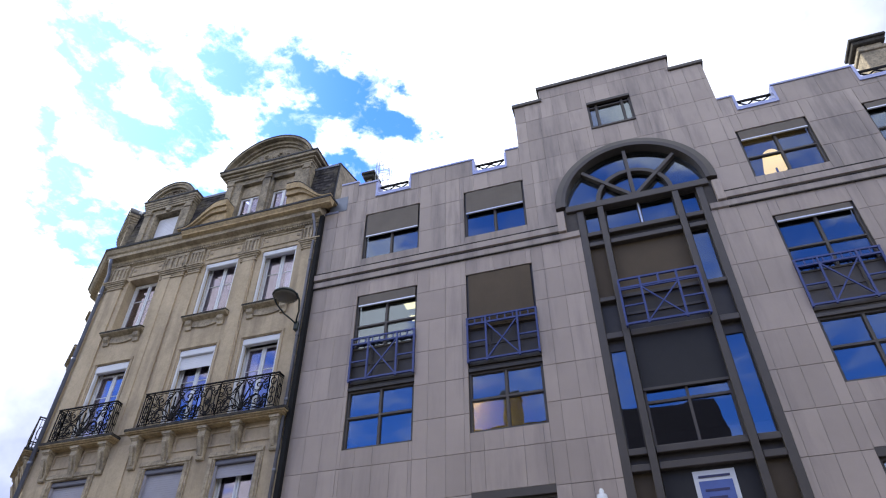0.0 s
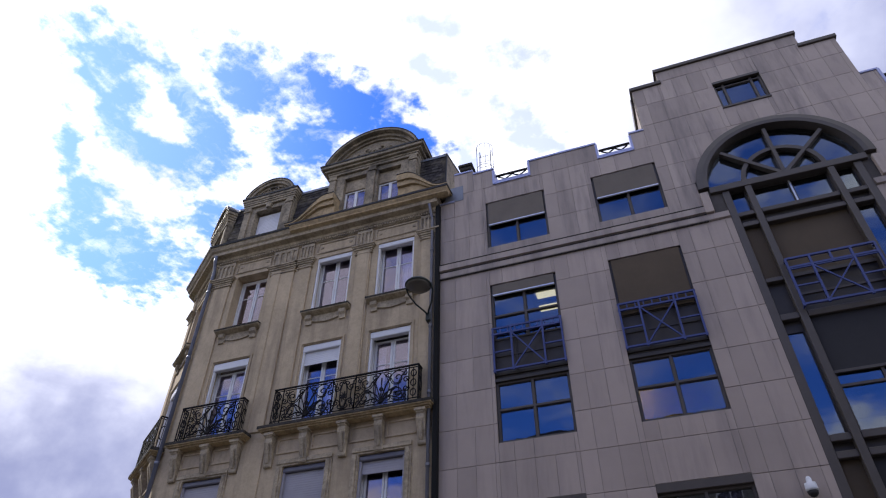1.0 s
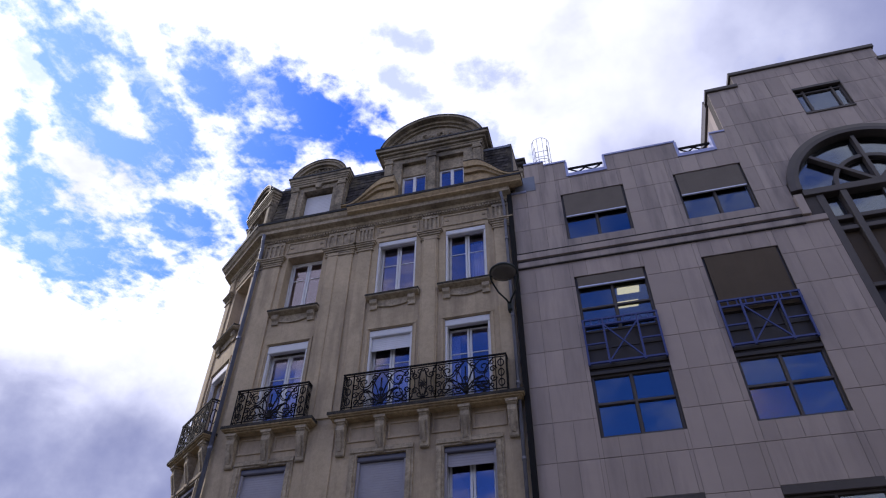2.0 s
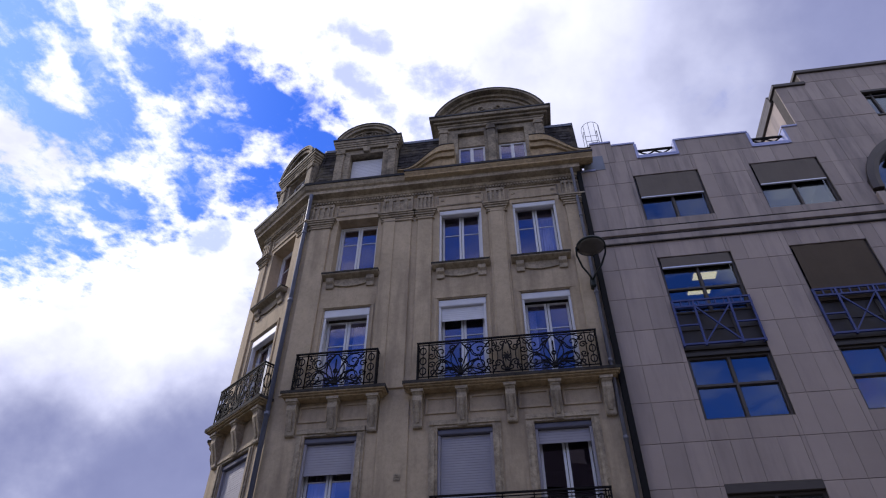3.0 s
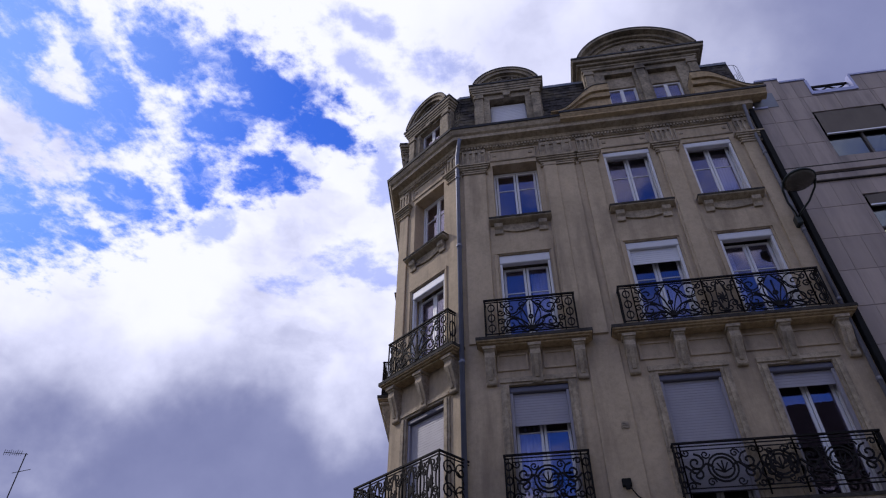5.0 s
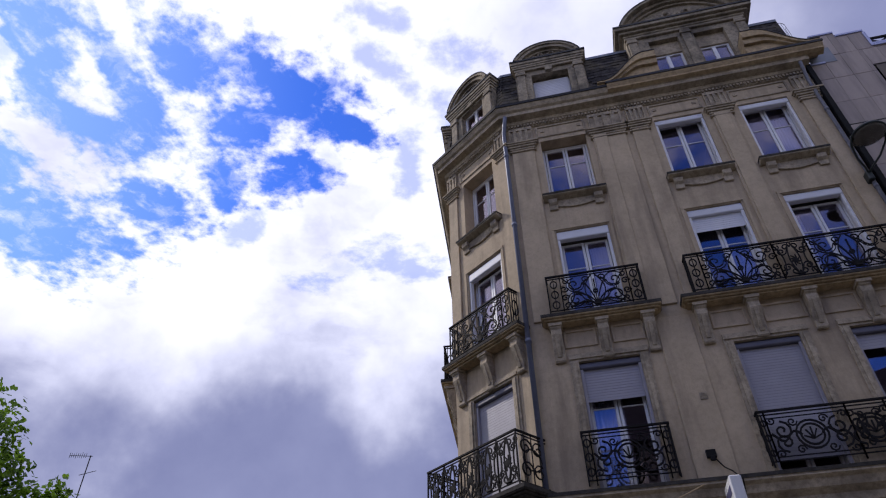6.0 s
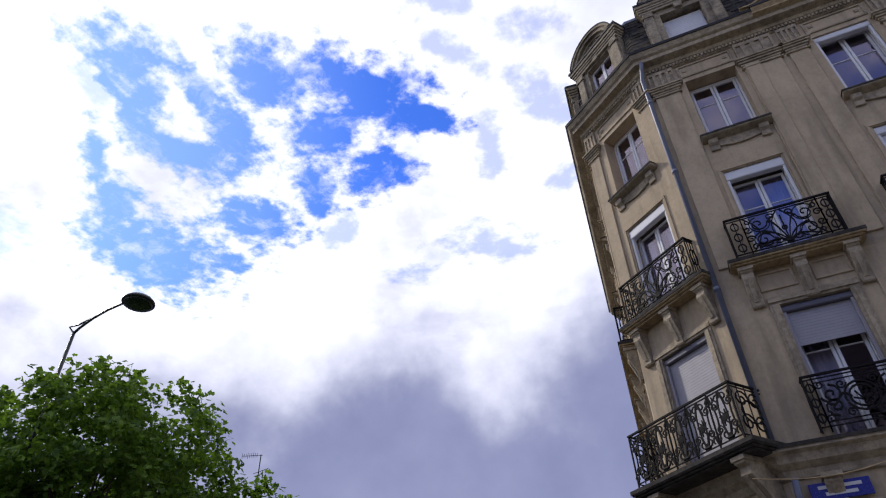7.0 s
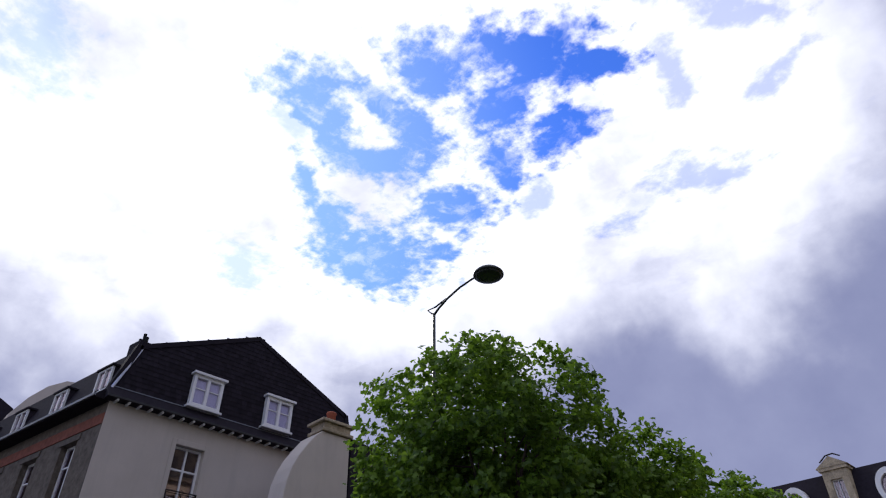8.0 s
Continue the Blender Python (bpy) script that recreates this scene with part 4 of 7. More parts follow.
def old_walls():
    for name, m, x0, x1, cols in (("wall", FMAIN, P1.x, P0.x, (C1, C2, C3)), ("wall", FCHAM, -LCHAM / 2, LCHAM / 2, (0.0,)), ("wall", FSIDE, -LSIDE / 2, LSIDE / 2, SIDE_COLS)):
        bm = bmesh.new()
        wall_mesh(bm, x0, x1, 0, 16.0, 0.42, [(c - HW, c + HW, a, b) for c in cols for a, b in ROWS_OLD])
        part(name, bm, LIMESTONE, house, "weathered ochre limestone wall", m=m)
    # rooms: floors and a spine wall
    bm = bmesh.new()
    for z in (5.2, 8.75, 12.1, 15.5):
        poly = [(-7.4, WY + 0.43), (-14.9, WY + 0.43), (-16.7, 14.3), (-17.5, 23.2), (-7.4, 23.2)]
        lo = [bm.verts.new((x, y, z)) for x, y in poly]
        hi = [bm.verts.new((x, y, z + 0.2)) for x, y in poly]
        bm.faces.new(lo)
        bm.faces.new(hi[::-1])
        for i in range(5):
            bm.faces.new((lo[i], lo[(i + 1) % 5], hi[(i + 1) % 5], hi[i]))
    box(bm, -14.6, -7.5, 16.2, 16.35, 0, 16)
    box(bm, -17.6, -7.4, 23.2, 23.5, 0, 18)
    for x in (-12.2, -9.75):
        box(bm, x, x + 0.1, WY + 0.43, 16.2, 0, 16)
    part("inner_walls", bm, ROOM, house, "plain rooms behind the windows")


old_walls()


def old_window(m, z0, z1, box_h=0.0, box_mat=None, drop=0.0, slat_mat=None, deep=0.23, sill=False, surround=False, hood=False, bar=0.68):
    w = HW
    key = (z0, z1, box_h, drop, deep)
    top = z1 - box_h
    head = top + 0.03 if hood else z1 - 0.02
    rail_mat = SHUTTER_GREY if box_mat is SHUTTER_BOX else PVC
    win = part("window", cached(("window", "frame", *key), lambda bm: frame_bars(bm, -w, w, z0, z1 - 0.003, 0.05, deep, deep + 0.08), PVC, 0.006), PVC, house, "white double casement window in a stone opening", m=m)

    def sash(bm):
        frame_bars(bm, -0.255, 0.255, z0 + 0.06, head - 0.03, 0.055, deep + 0.012, deep + 0.07)
        zb = z0 + (top - z0) * bar
        if bar:
            box(bm, -0.20, 0.20, deep + 0.02, deep + 0.05, zb - 0.012, zb + 0.012)

    def pane_(bm):
        box(bm, -0.195, 0.195, deep + 0.034, deep + 0.044, z0 + 0.11, head - 0.08)

    for s in (-1, 1):
        o = part("sash", cached(("sash", *key), sash, PVC, 0.005), PVC, win, m=Matrix.Translation((s * 0.262, 0, 0)))
        p = part("pane", cached(("pane", *key), pane_, GLASS_OLD), GLASS_OLD, win, m=Matrix.Translation((s * 0.262, 0, 0)))
        p.visible_shadow = False
        if box_h:
            part("guide_rail", cached(("guide_rail", rail_mat.name, *key), lambda bm: box(bm, -0.028, 0.028, 0.03, 0.13, z0 + 0.02, z1 - box_h + 0.001), rail_mat, 0.006), rail_mat, win, m=Matrix.Translation((s * (w - 0.03), 0, 0)))
    if box_h:
        def case(bm):
            prism_x(bm, ((0.015, z1 - box_h + 0.02), (0.03, z1 - box_h), (0.15, z1 - box_h), (0.15, z1 - 0.003), (0.05, z1 - 0.003), (0.015, z1 - 0.06)), -w + 0.003, w - 0.003)
        part("shutter_box", cached(("shutter_box", box_mat.name, *key), case, box_mat, 0.006), box_mat, win, "painted metal roller shutter box")
    if drop:
        def slats(bm):
            n = max(2, round(drop / 0.055))
            h = drop / n
            face = [(0.10, top - 0.001), (0.10, top - drop)]
            for i in range(n):
                z = top - drop + i * h
                face += [(0.0955, z), (0.0915, z + 0.006), (0.0935, z + h - 0.004)]
            prism_x(bm, face, -w + 0.06, w - 0.06)
        part("roller_shutter", cached(("roller_shutter", slat_mat.name, *key), slats, slat_mat), slat_mat, win, "slatted roller shutter partly lowered")
    if sill:
        def sill_(bm):
            prism_x(bm, ((-0.20, z0 - 0.09), (-0.20, z0 - 0.02), (0.16, z0), (0.16, z0 - 0.15), (-0.05, z0 - 0.15), (-0.13, z0 - 0.12)), -0.74, 0.74)
        part("sill", cached(("sill", z0), sill_, CARVED, 0.008), CARVED, win, "moulded stone sill with a dark worn edge")
        part("flashing", cached(("sill_top", z0), lambda bm: prism_x(bm, ((-0.215, z0 - 0.062), (-0.215, z0 - 0.012), (0.0, z0 + 0.004), (0.0, z0 - 0.01)), -0.75, 0.75), GRIME_AND_SHADE), GRIME_AND_SHADE, win, "dark worn sill edge")
        for s in (-1, 1):
            part("bracket", cached(("bracket", z0), lambda bm: prism_x(bm, ((-0.13, z0 - 0.15), (0, z0 - 0.15), (0, z0 - 0.44), (-0.05, z0 - 0.44), (-0.06, z0 - 0.32), (-0.12, z0 - 0.26)), -0.1, 0.1), CARVED, 0.008), CARVED, win, m=Matrix.Translation((s * 0.53, 0, 0)))

        def apron(bm):
            pts = [(x, z0 - 0.33 - 0.07 * math.cos(x / 0.43 * math.pi / 2)) for x in (-0.43 + 0.86 * i / 10 for i in range(11))]
            prism(bm, [(-0.43, z0 - 0.15), *pts, (0.43, z0 - 0.15)], -0.035, 0)
            tube(bm, [(x, -0.035, z) for x, z in pts], 0.016, 5)
        part("apron", cached(("apron", z0), apron, CARVED), CARVED, win, "carved stone apron with a hanging curve")
    if surround:
        steps = ((0.0, 0.0), (0.0, -0.03), (0.05, -0.03), (0.05, -0.06), (0.12, -0.06), (0.12, -0.035), (0.17, -0.035), (0.17, 0.0))
        for i in (-1, 1):
            part("jamb", cached(("jamb", i, z0, z1), lambda bm: prism_z(bm, [(i * (w + o), d) for o, d in steps], z0, z1 - 0.0), CARVED), CARVED, win, "moulded stone jamb")
        part("lintel", cached(("lintel", z0, z1), lambda bm: prism_x(bm, [(d - 0.001, z1 + o) for o, d in steps], -w - 0.17, w + 0.17), CARVED), CARVED, win, "moulded stone lintel")
    if hood:
        def lab(bm):
            box(bm, -w - 0.1, w + 0.1, -0.03, 0, z1 + 0.02, z1 + 0.10)
            box(bm, -w - 0.1, -w - 0.04, -0.025, 0, z0 + 0.9, z1 + 0.02)
            box(bm, w + 0.04, w + 0.1, -0.025, 0, z0 + 0.9, z1 + 0.02)
        part("label_mould", cached(("label_mould", z0, z1), lab, LIMESTONE), LIMESTONE, win)
    return win


def at(m, x, y=0.0, z=0.0):
    return m @ Matrix.Translation((x, y, z))


(q0, q1), (p0, p1), (o0, o1) = ROWS_OLD
old_window(at(FMAIN, C1), o0, o1 - 0.02, deep=0.32, sill=True)
for c in (C2, C3):
    old_window(at(FMAIN, c), o0, o1, 0.19, SHUTTER_WHITE, sill=True)
old_window(at(FMAIN, C1), p0, p1, 0.26, SHUTTER_WHITE, hood=True)
old_window(at(FMAIN, C2), p0, p1, 0.22, SHUTTER_WHITE, 0.40, SHUTTER_WHITE, hood=True)
old_window(at(FMAIN, C3), p0, p1, 0.22, SHUTTER_WHITE, hood=True)
old_window(at(FMAIN, C1), q0, q1, 0.15, SHUTTER_BOX, 0.68, SHUTTER_GREY, surround=True)
old_window(at(FMAIN, C2), q0, q1, 0.15, SHUTTER_BOX, 2.15, SHUTTER_GREY, surround=True)
old_window(at(FMAIN, C3), q0, q1, 0.15, SHUTTER_BOX, 0.30, SHUTTER_GREY, surround=True, bar=0.0)
old_window(at(FCHAM, 0), o0, o1, 0.0, deep=0.33, sill=True)
old_window(at(FCHAM, 0), p0, p1, 0.26, SHUTTER_WHITE, hood=True)
old_window(at(FCHAM, 0), q0, q1, 0.15, SHUTTER_BOX, 1.95, SHUTTER_GREY, surround=True)
for c in SIDE_COLS:
    old_window(at(FSIDE, c), o0, o1, 0.19, SHUTTER_WHITE, sill=True)
    old_window(at(FSIDE, c), p0, p1, 0.26, SHUTTER_WHITE, hood=True)
    old_window(at(FSIDE, c), q0, q1, 0.15, SHUTTER_BOX, 0.68, SHUTTER_GREY, surround=True)


def curtain(m, z0, z1, x0, x1):
    bm = bmesh.new()
    n = 22
    rows = []
    for i in range(n + 1):
        x = x0 + (x1 - x0) * i / n
        y = 0.45 + 0.028 * math.sin(i * 1.9) + 0.01 * math.sin(i * 0.7)
        rows.append([bm.verts.new((x, y, z)) for z in (z0, z1)] + [bm.verts.new((x, y + 0.006, z)) for z in (z1, z0)])
    for A, B in zip(rows, rows[1:]):
        for j in range(4):
            bm.faces.new((A[j], B[j], B[(j + 1) % 4], A[(j + 1) % 4]))
    bm.faces.new(rows[0])
    bm.faces.new(rows[-1][::-1])
    t = part("curtain", bm, CURTAIN, smooth=True)
    t.matrix_basis = m
    tagged(t, "white net curtain hanging behind the casement", "curtain", group="net curtains")


curtain(at(FMAIN, C1), q0, q1 - 0.3, -0.5, 0.1)
curtain(at(FMAIN, C1), p0, p1 - 0.3, 0.1, 0.5)
curtain(at(FMAIN, C3), p0, p1 - 0.3, -0.5, -0.28)
curtain(at(FMAIN, C3), o0, o1 - 0.3, 0.05, 0.5)
curtain(at(FMAIN, C2), p0, p1 - 0.95, 0.04, 0.5)
curtain(at(FCHAM, 0), p0, p1 - 0.3, -0.5, -0.3)
curtain(at(FCHAM, 0), p0, p1 - 0.3, 0.1, 0.34)


# ---- iron work ----
R = 0.0155


def scrollwork(bm, x0, x1, z0, z1, y):
    """One field of wrought iron: a palmette rising from the foot, facing pairs of scrolls round it."""
    cx, cz, w, h = (x0 + x1) / 2, (z0 + z1) / 2, x1 - x0, z1 - z0
    wide = w > 0.9
    for k in range(-3, 4) if wide else ():
        a = k * 0.30
        rib = [(cx + math.sin(a) * h * 0.62 * t * (1 + 0.25 * t * t), y - 0.006, z0 + 0.06 * h + h * 0.76 * t * math.cos(a * (1 + 0.75 * t))) for t in (0, 0.3, 0.6, 0.85, 1.0)]
        tube(bm, rib, R * 0.9, 4, taper=1.5)
        tip = rib[-1]
        if k:
            s = 1 if k > 0 else -1
            tube(bm, spiral(tip[0] + s * 0.028, tip[2], 0.03, 0.012, math.pi if s > 0 else 0.0, -0.9 * s, y - 0.006, 7), R, 4)
    tube(bm, ((cx - 0.06, y, z0 + 0.05 * h), (cx + 0.06, y, z0 + 0.05 * h)), R * 1.8, 5)
    for k in range(8) if not wide else ():
        a = math.pi * k / 4 + 0.2
        tube(bm, ((cx, y, cz - 0.05 * h), (cx + 0.07 * h * math.cos(a), y, cz - 0.05 * h + 0.09 * h * math.sin(a)), (cx + 0.13 * h * math.cos(a + 0.35), y, cz - 0.05 * h + 0.17 * h * math.sin(a + 0.35))), R * 1.5, 4, taper=0.5)
    for sx in (-1, 1):
        for sz in (-1, 1):
            c = (cx + sx * 0.30 * w, cz + sz * 0.24 * h)
            r = min(0.20 * h, 0.15 * w)
            a0 = math.pi if sx > 0 else 0.0
            pts = spiral(c[0], c[1], r, 0.02, a0, 1.25 * sx * sz, y)
            tube(bm, [(cx + sx * 0.03 * w, y, cz + sz * 0.46 * h), (cx + sx * 0.10 * w, y, cz + sz * 0.34 * h)] + pts, R, 4)
            pts = spiral(cx + sx * 0.13 * w, cz + sz * 0.36 * h, 0.10 * h, 0.015, -a0, -1.1 * sx * sz, y, 10)
            tube(bm, pts, R, 4)
            pts = spiral(cx + sx * 0.43 * w, cz + sz * 0.38 * h, 0.09 * h, 0.012, a0 + 0.8, 1.1 * sx * sz, y, 10)
            tube(bm, pts, R, 4)
        # long outer curve
        tube(bm, [(cx + sx * w * (0.47 - 0.16 * math.sin(math.pi * i / 10)), y + 0.004, z0 + h * i / 10) for i in range(11)], R, 4)
        tube(bm, [(cx + sx * w * (0.02 + 0.13 * math.sin(math.pi * i / 10)), y - 0.004, z0 + h * i / 10) for i in range(11)], R, 4)
    if wide:
        for sx in (-1, 1):
            for sz in (-1, 1):
                tube(bm, spiral(cx + sx * 0.455 * w, cz + sz * 0.14 * h, 0.11 * h, 0.015, 0.0, 1.3 * sx * sz, y, 12), R, 4)
                tube(bm, spiral(cx + sx * 0.29 * w, cz + sz * 0.24 * h, 0.25 * h, 0.20 * h, 0.4, 0.8 * sx * sz, y, 12), R * 0.8, 4)
    tube(bm, [(cx + 0.05 * h * math.cos(a), y, cz - 0.05 * h + 0.05 * h * math.sin(a)) for a in (2 * math.pi * i / 10 for i in range(10))], R * 1.3, 4, closed=True)


def bars(bm, x0, x1, z0, z1, y, n=3):
    for i in range(n):
        x = x0 + (x1 - x0) * (i / (n - 1) if n > 1 else 0.5)
        box(bm, x - 0.009, x + 0.009, y - 0.009, y + 0.009, z0, z1)
    if n > 1:
        cx, cz = (x0 + x1) / 2, (z0 + z1) / 2
        r = min(0.07, (x1 - x0) * 0.4)
        for dz in (-0.26, 0, 0.26):
            tube(bm, [(cx + r * math.cos(a), y, cz + dz + r * 1.3 * math.sin(a)) for a in (2 * math.pi * i / 10 for i in range(10))], R, 4, closed=True)


def railing(bm, fields, z0, z1, y, back, scrolls=scrollwork):
    """Fields are (x0, x1, kind); the rail returns to the wall at both ends."""
    a, b = fields[0][0], fields[-1][1]
    box(bm, a - 0.02, b + 0.02, y - 0.022, y + 0.022, z1 - 0.012, z1 + 0.02)
    for z in (z0 + 0.03, z1 - 0.06):
        box(bm, a, b, y - 0.011, y + 0.011, z - 0.009, z + 0.009)
    for x0, x1, kind in fields:
        if kind == "s":
            scrolls(bm, x0, x1, z0 + 0.03, z1 - 0.06, y)
        else:
            bars(bm, x0, x1, z0 + 0.03, z1 - 0.06, y, 3)
        for x in (x0, x1):
            box(bm, x - 0.011, x + 0.011, y - 0.013, y + 0.013, z0 - 0.06, z1)
    if back > y + 0.05:
        for x in (a, b):
            box(bm, x - 0.02, x + 0.02, y, back, z1 - 0.012, z1 + 0.018)
            for z in (z0 + 0.03, z1 - 0.06):
                box(bm, x - 0.01, x + 0.01, y, back, z - 0.009, z + 0.009)
            for i in range(1, 4):
                yy = y + (back - y) * i / 4
                box(bm, x - 0.008, x + 0.008, yy - 0.008, yy + 0.008, z0 + 0.03, z1)
            if back - y > 0.5:
                for cy in (0.3, 0.7):
                    for cz in (0.28, 0.72):
                        tube(bm, [(x, y + (back - y) * cy + px, zz) for px, _, zz in spiral(0, z0 + (z1 - z0) * cz, 0.17, 0.03, 0.0, 1.4, 0)], R, 4)
            tube(bm, [(x, y + (back - y) * (0.5 + 0.3 * math.cos(t)), (z0 + z1) / 2 + 0.2 * math.sin(t)) for t in (2 * math.pi * i / 10 for i in range(10))], R, 4, closed=True)


def corbel_mesh(bm, w, ztop, zbot, d):
    h = ztop - zbot
    prof = ((0, ztop), (-d, ztop), (-d, ztop - 0.12 * h), (-d * 0.86, ztop - 0.16 * h), (-d * 0.9, ztop - 0.30 * h), (-d * 0.62, ztop - 0.52 * h), (-d * 0.35, ztop - 0.78 * h), (-d * 0.34, zbot + 0.04 * h), (-d * 0.25, zbot), (0, zbot))
    prism_x(bm, prof, -w / 2, w / 2)
    prism_x(bm, ((0, ztop + 0.0), (-d - 0.03, ztop + 0.0), (-d - 0.03, ztop - 0.07), (0, ztop - 0.07)), -w / 2 - 0.03, w / 2 + 0.03)
    prism_x(bm, ((-d * 0.3, zbot + 0.1), (-d * 0.92, ztop - 0.33 * h), (-d * 0.92 - 0.015, ztop - 0.33 * h), (-d * 0.3 - 0.03, zbot + 0.1)), -w / 5, w / 5)


def balcony(m, x0, x1, z, proj, fields, corbels, zbot, rail_h, grime=False):
    bm = bmesh.new()
    box(bm, x0, x1, -proj, 0, z - 0.075, z)
    box(bm, x0 + 0.04, x1 - 0.04, -proj + 0.045, 0, z - 0.11, z - 0.075)
    box(bm, x0 + 0.09, x1 - 0.09, -proj + 0.10, 0, z - 0.145, z - 0.11)
    slab = part("balcony", bm, GRIME_AND_SHADE if grime else OCHRE, house, "moulded stone balcony slab with weathered edge", m=m, bevel=0.01)
    bm = bmesh.new()
    box(bm, x0 - 0.012, x1 + 0.012, -proj - 0.012, 0, z - 0.045, z + 0.025)
    part("flashing", bm, GRIME_AND_SHADE, slab, "dark worn top edge")
    for c in corbels:
        part("corbel", cached(("corbel", z, zbot, proj), lambda b: corbel_mesh(b, 0.21, z - 0.145, zbot, proj - 0.1), CARVED, 0.006), CARVED, slab, "carved scroll bracket", m=Matrix.Translation((c, 0, 0)))
    bm = bmesh.new()
    railing(bm, fields, z + 0.09, z + rail_h, -proj + 0.07, 0.0)
    part("railing", bm, IRON, slab, "black wrought iron railing with scrolls")
    return slab


balcony(FMAIN, -14.80, -12.45, 9.13, 0.34, ((-14.60, -14.32, "b"), (-14.32, -12.95, "s"), (-12.95, -12.70, "b")), (-14.55, -13.63, -12.74), 8.18, 0.99)
balcony(FMAIN, -12.05, -7.42, 9.15, 0.34, ((-11.76, -11.50, "b"), (-11.50, -10.08, "s"), (-10.08, -9.45, "s"), (-9.45, -8.03, "s"), (-8.03, -7.78, "b")), (-11.75, -10.79, -9.75, -8.80, -7.73), 8.18, 1.01)
balcony(FCHAM, -1.19, 1.19, 9.13, 0.36, ((-0.98, -0.72, "b"), (-0.72, 0.72, "s"), (0.72, 0.98, "b")), (-0.9, 0.0, 0.9), 8.18, 0.99)
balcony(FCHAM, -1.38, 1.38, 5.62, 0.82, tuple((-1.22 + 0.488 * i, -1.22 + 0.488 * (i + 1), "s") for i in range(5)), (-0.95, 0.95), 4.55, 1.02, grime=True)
balcony(FSIDE, -4.75, 4.6, 9.13, 0.36, tuple((-4.5 + 1.28 * i, -4.5 + 1.28 * (i + 1), "s") for i in range(7)), tuple(-4.5 + 1.28 * i for i in range(8)), 8.18, 0.99)


def roundel(bm, x0, x1, z0, z1, y):
    """Window guard: rings of scrolls about a wreath, straight bars above and below."""
    cx, cz, h, w = (x0 + x1) / 2, (z0 + z1) / 2, z1 - z0, x1 - x0
    for z in (z0 + 0.07, z1 - 0.07):
        box(bm, x0, x1, y - 0.009, y + 0.009, z - 0.008, z + 0.008)
    for r in (0.30 * h, 0.22 * h):
        tube(bm, [(cx + r * math.cos(a), y, cz + r * math.sin(a)) for a in (2 * math.pi * i / 18 for i in range(18))], R * 1.3, 4, closed=True)
    for s in (-1, 1):
        for k in (-1, 1):
            tube(bm, spiral(cx + s * w * 0.34, cz + k * 0.13 * h, 0.20 * h, 0.02, math.pi / 2 * k, 1.4 * s, y), R * 1.3, 4)
            tube(bm, spiral(cx + s * w * 0.19, cz + k * 0.30 * h, 0.10 * h, 0.015, 0.0, 1.3 * s * k, y, 10), R, 4)
            tube(bm, spiral(cx + s * w * 0.44, cz + k * 0.36 * h, 0.09 * h, 0.015, math.pi, -1.2 * s * k, y, 10), R, 4)
        tube(bm, [(cx + s * w * (0.12 + 0.36 * i / 8), y, cz + 0.10 * h * math.sin(i * 0.9)) for i in range(9)], R * 1.4, 4)
    for i in range(5):
        a = math.pi * (0.1 + 0.2 * i)
        tube(bm, ((cx, y, cz - 0.1 * h), (cx + 0.18 * h * math.cos(a), y, cz - 0.1 * h + 0.25 * h * math.sin(a))), R, 4)


def window_guards():
    for x0, x1, n in ((-14.39, -12.89, 1), (-11.43, -8.03, 3)):
        bm = bmesh.new()
        if n == 1:
            f = ((x0, x0 + 0.14, "b"), (x0 + 0.14, x1 - 0.14, "s"), (x1 - 0.14, x1, "b"))
        else:
            f = ((x0, x0 + 0.1, "b"), (x0 + 0.1, -10.05, "s"), (-10.05, -9.45, "s"), (-9.45, x1 - 0.1, "s"), (x1 - 0.1, x1, "b"))
        railing(bm, f, 5.74, 6.64, -0.20, 0.0, roundel)
        part("window_guard", bm, IRON, house, "black wrought iron window guard with wreaths", m=FMAIN)


window_guards()


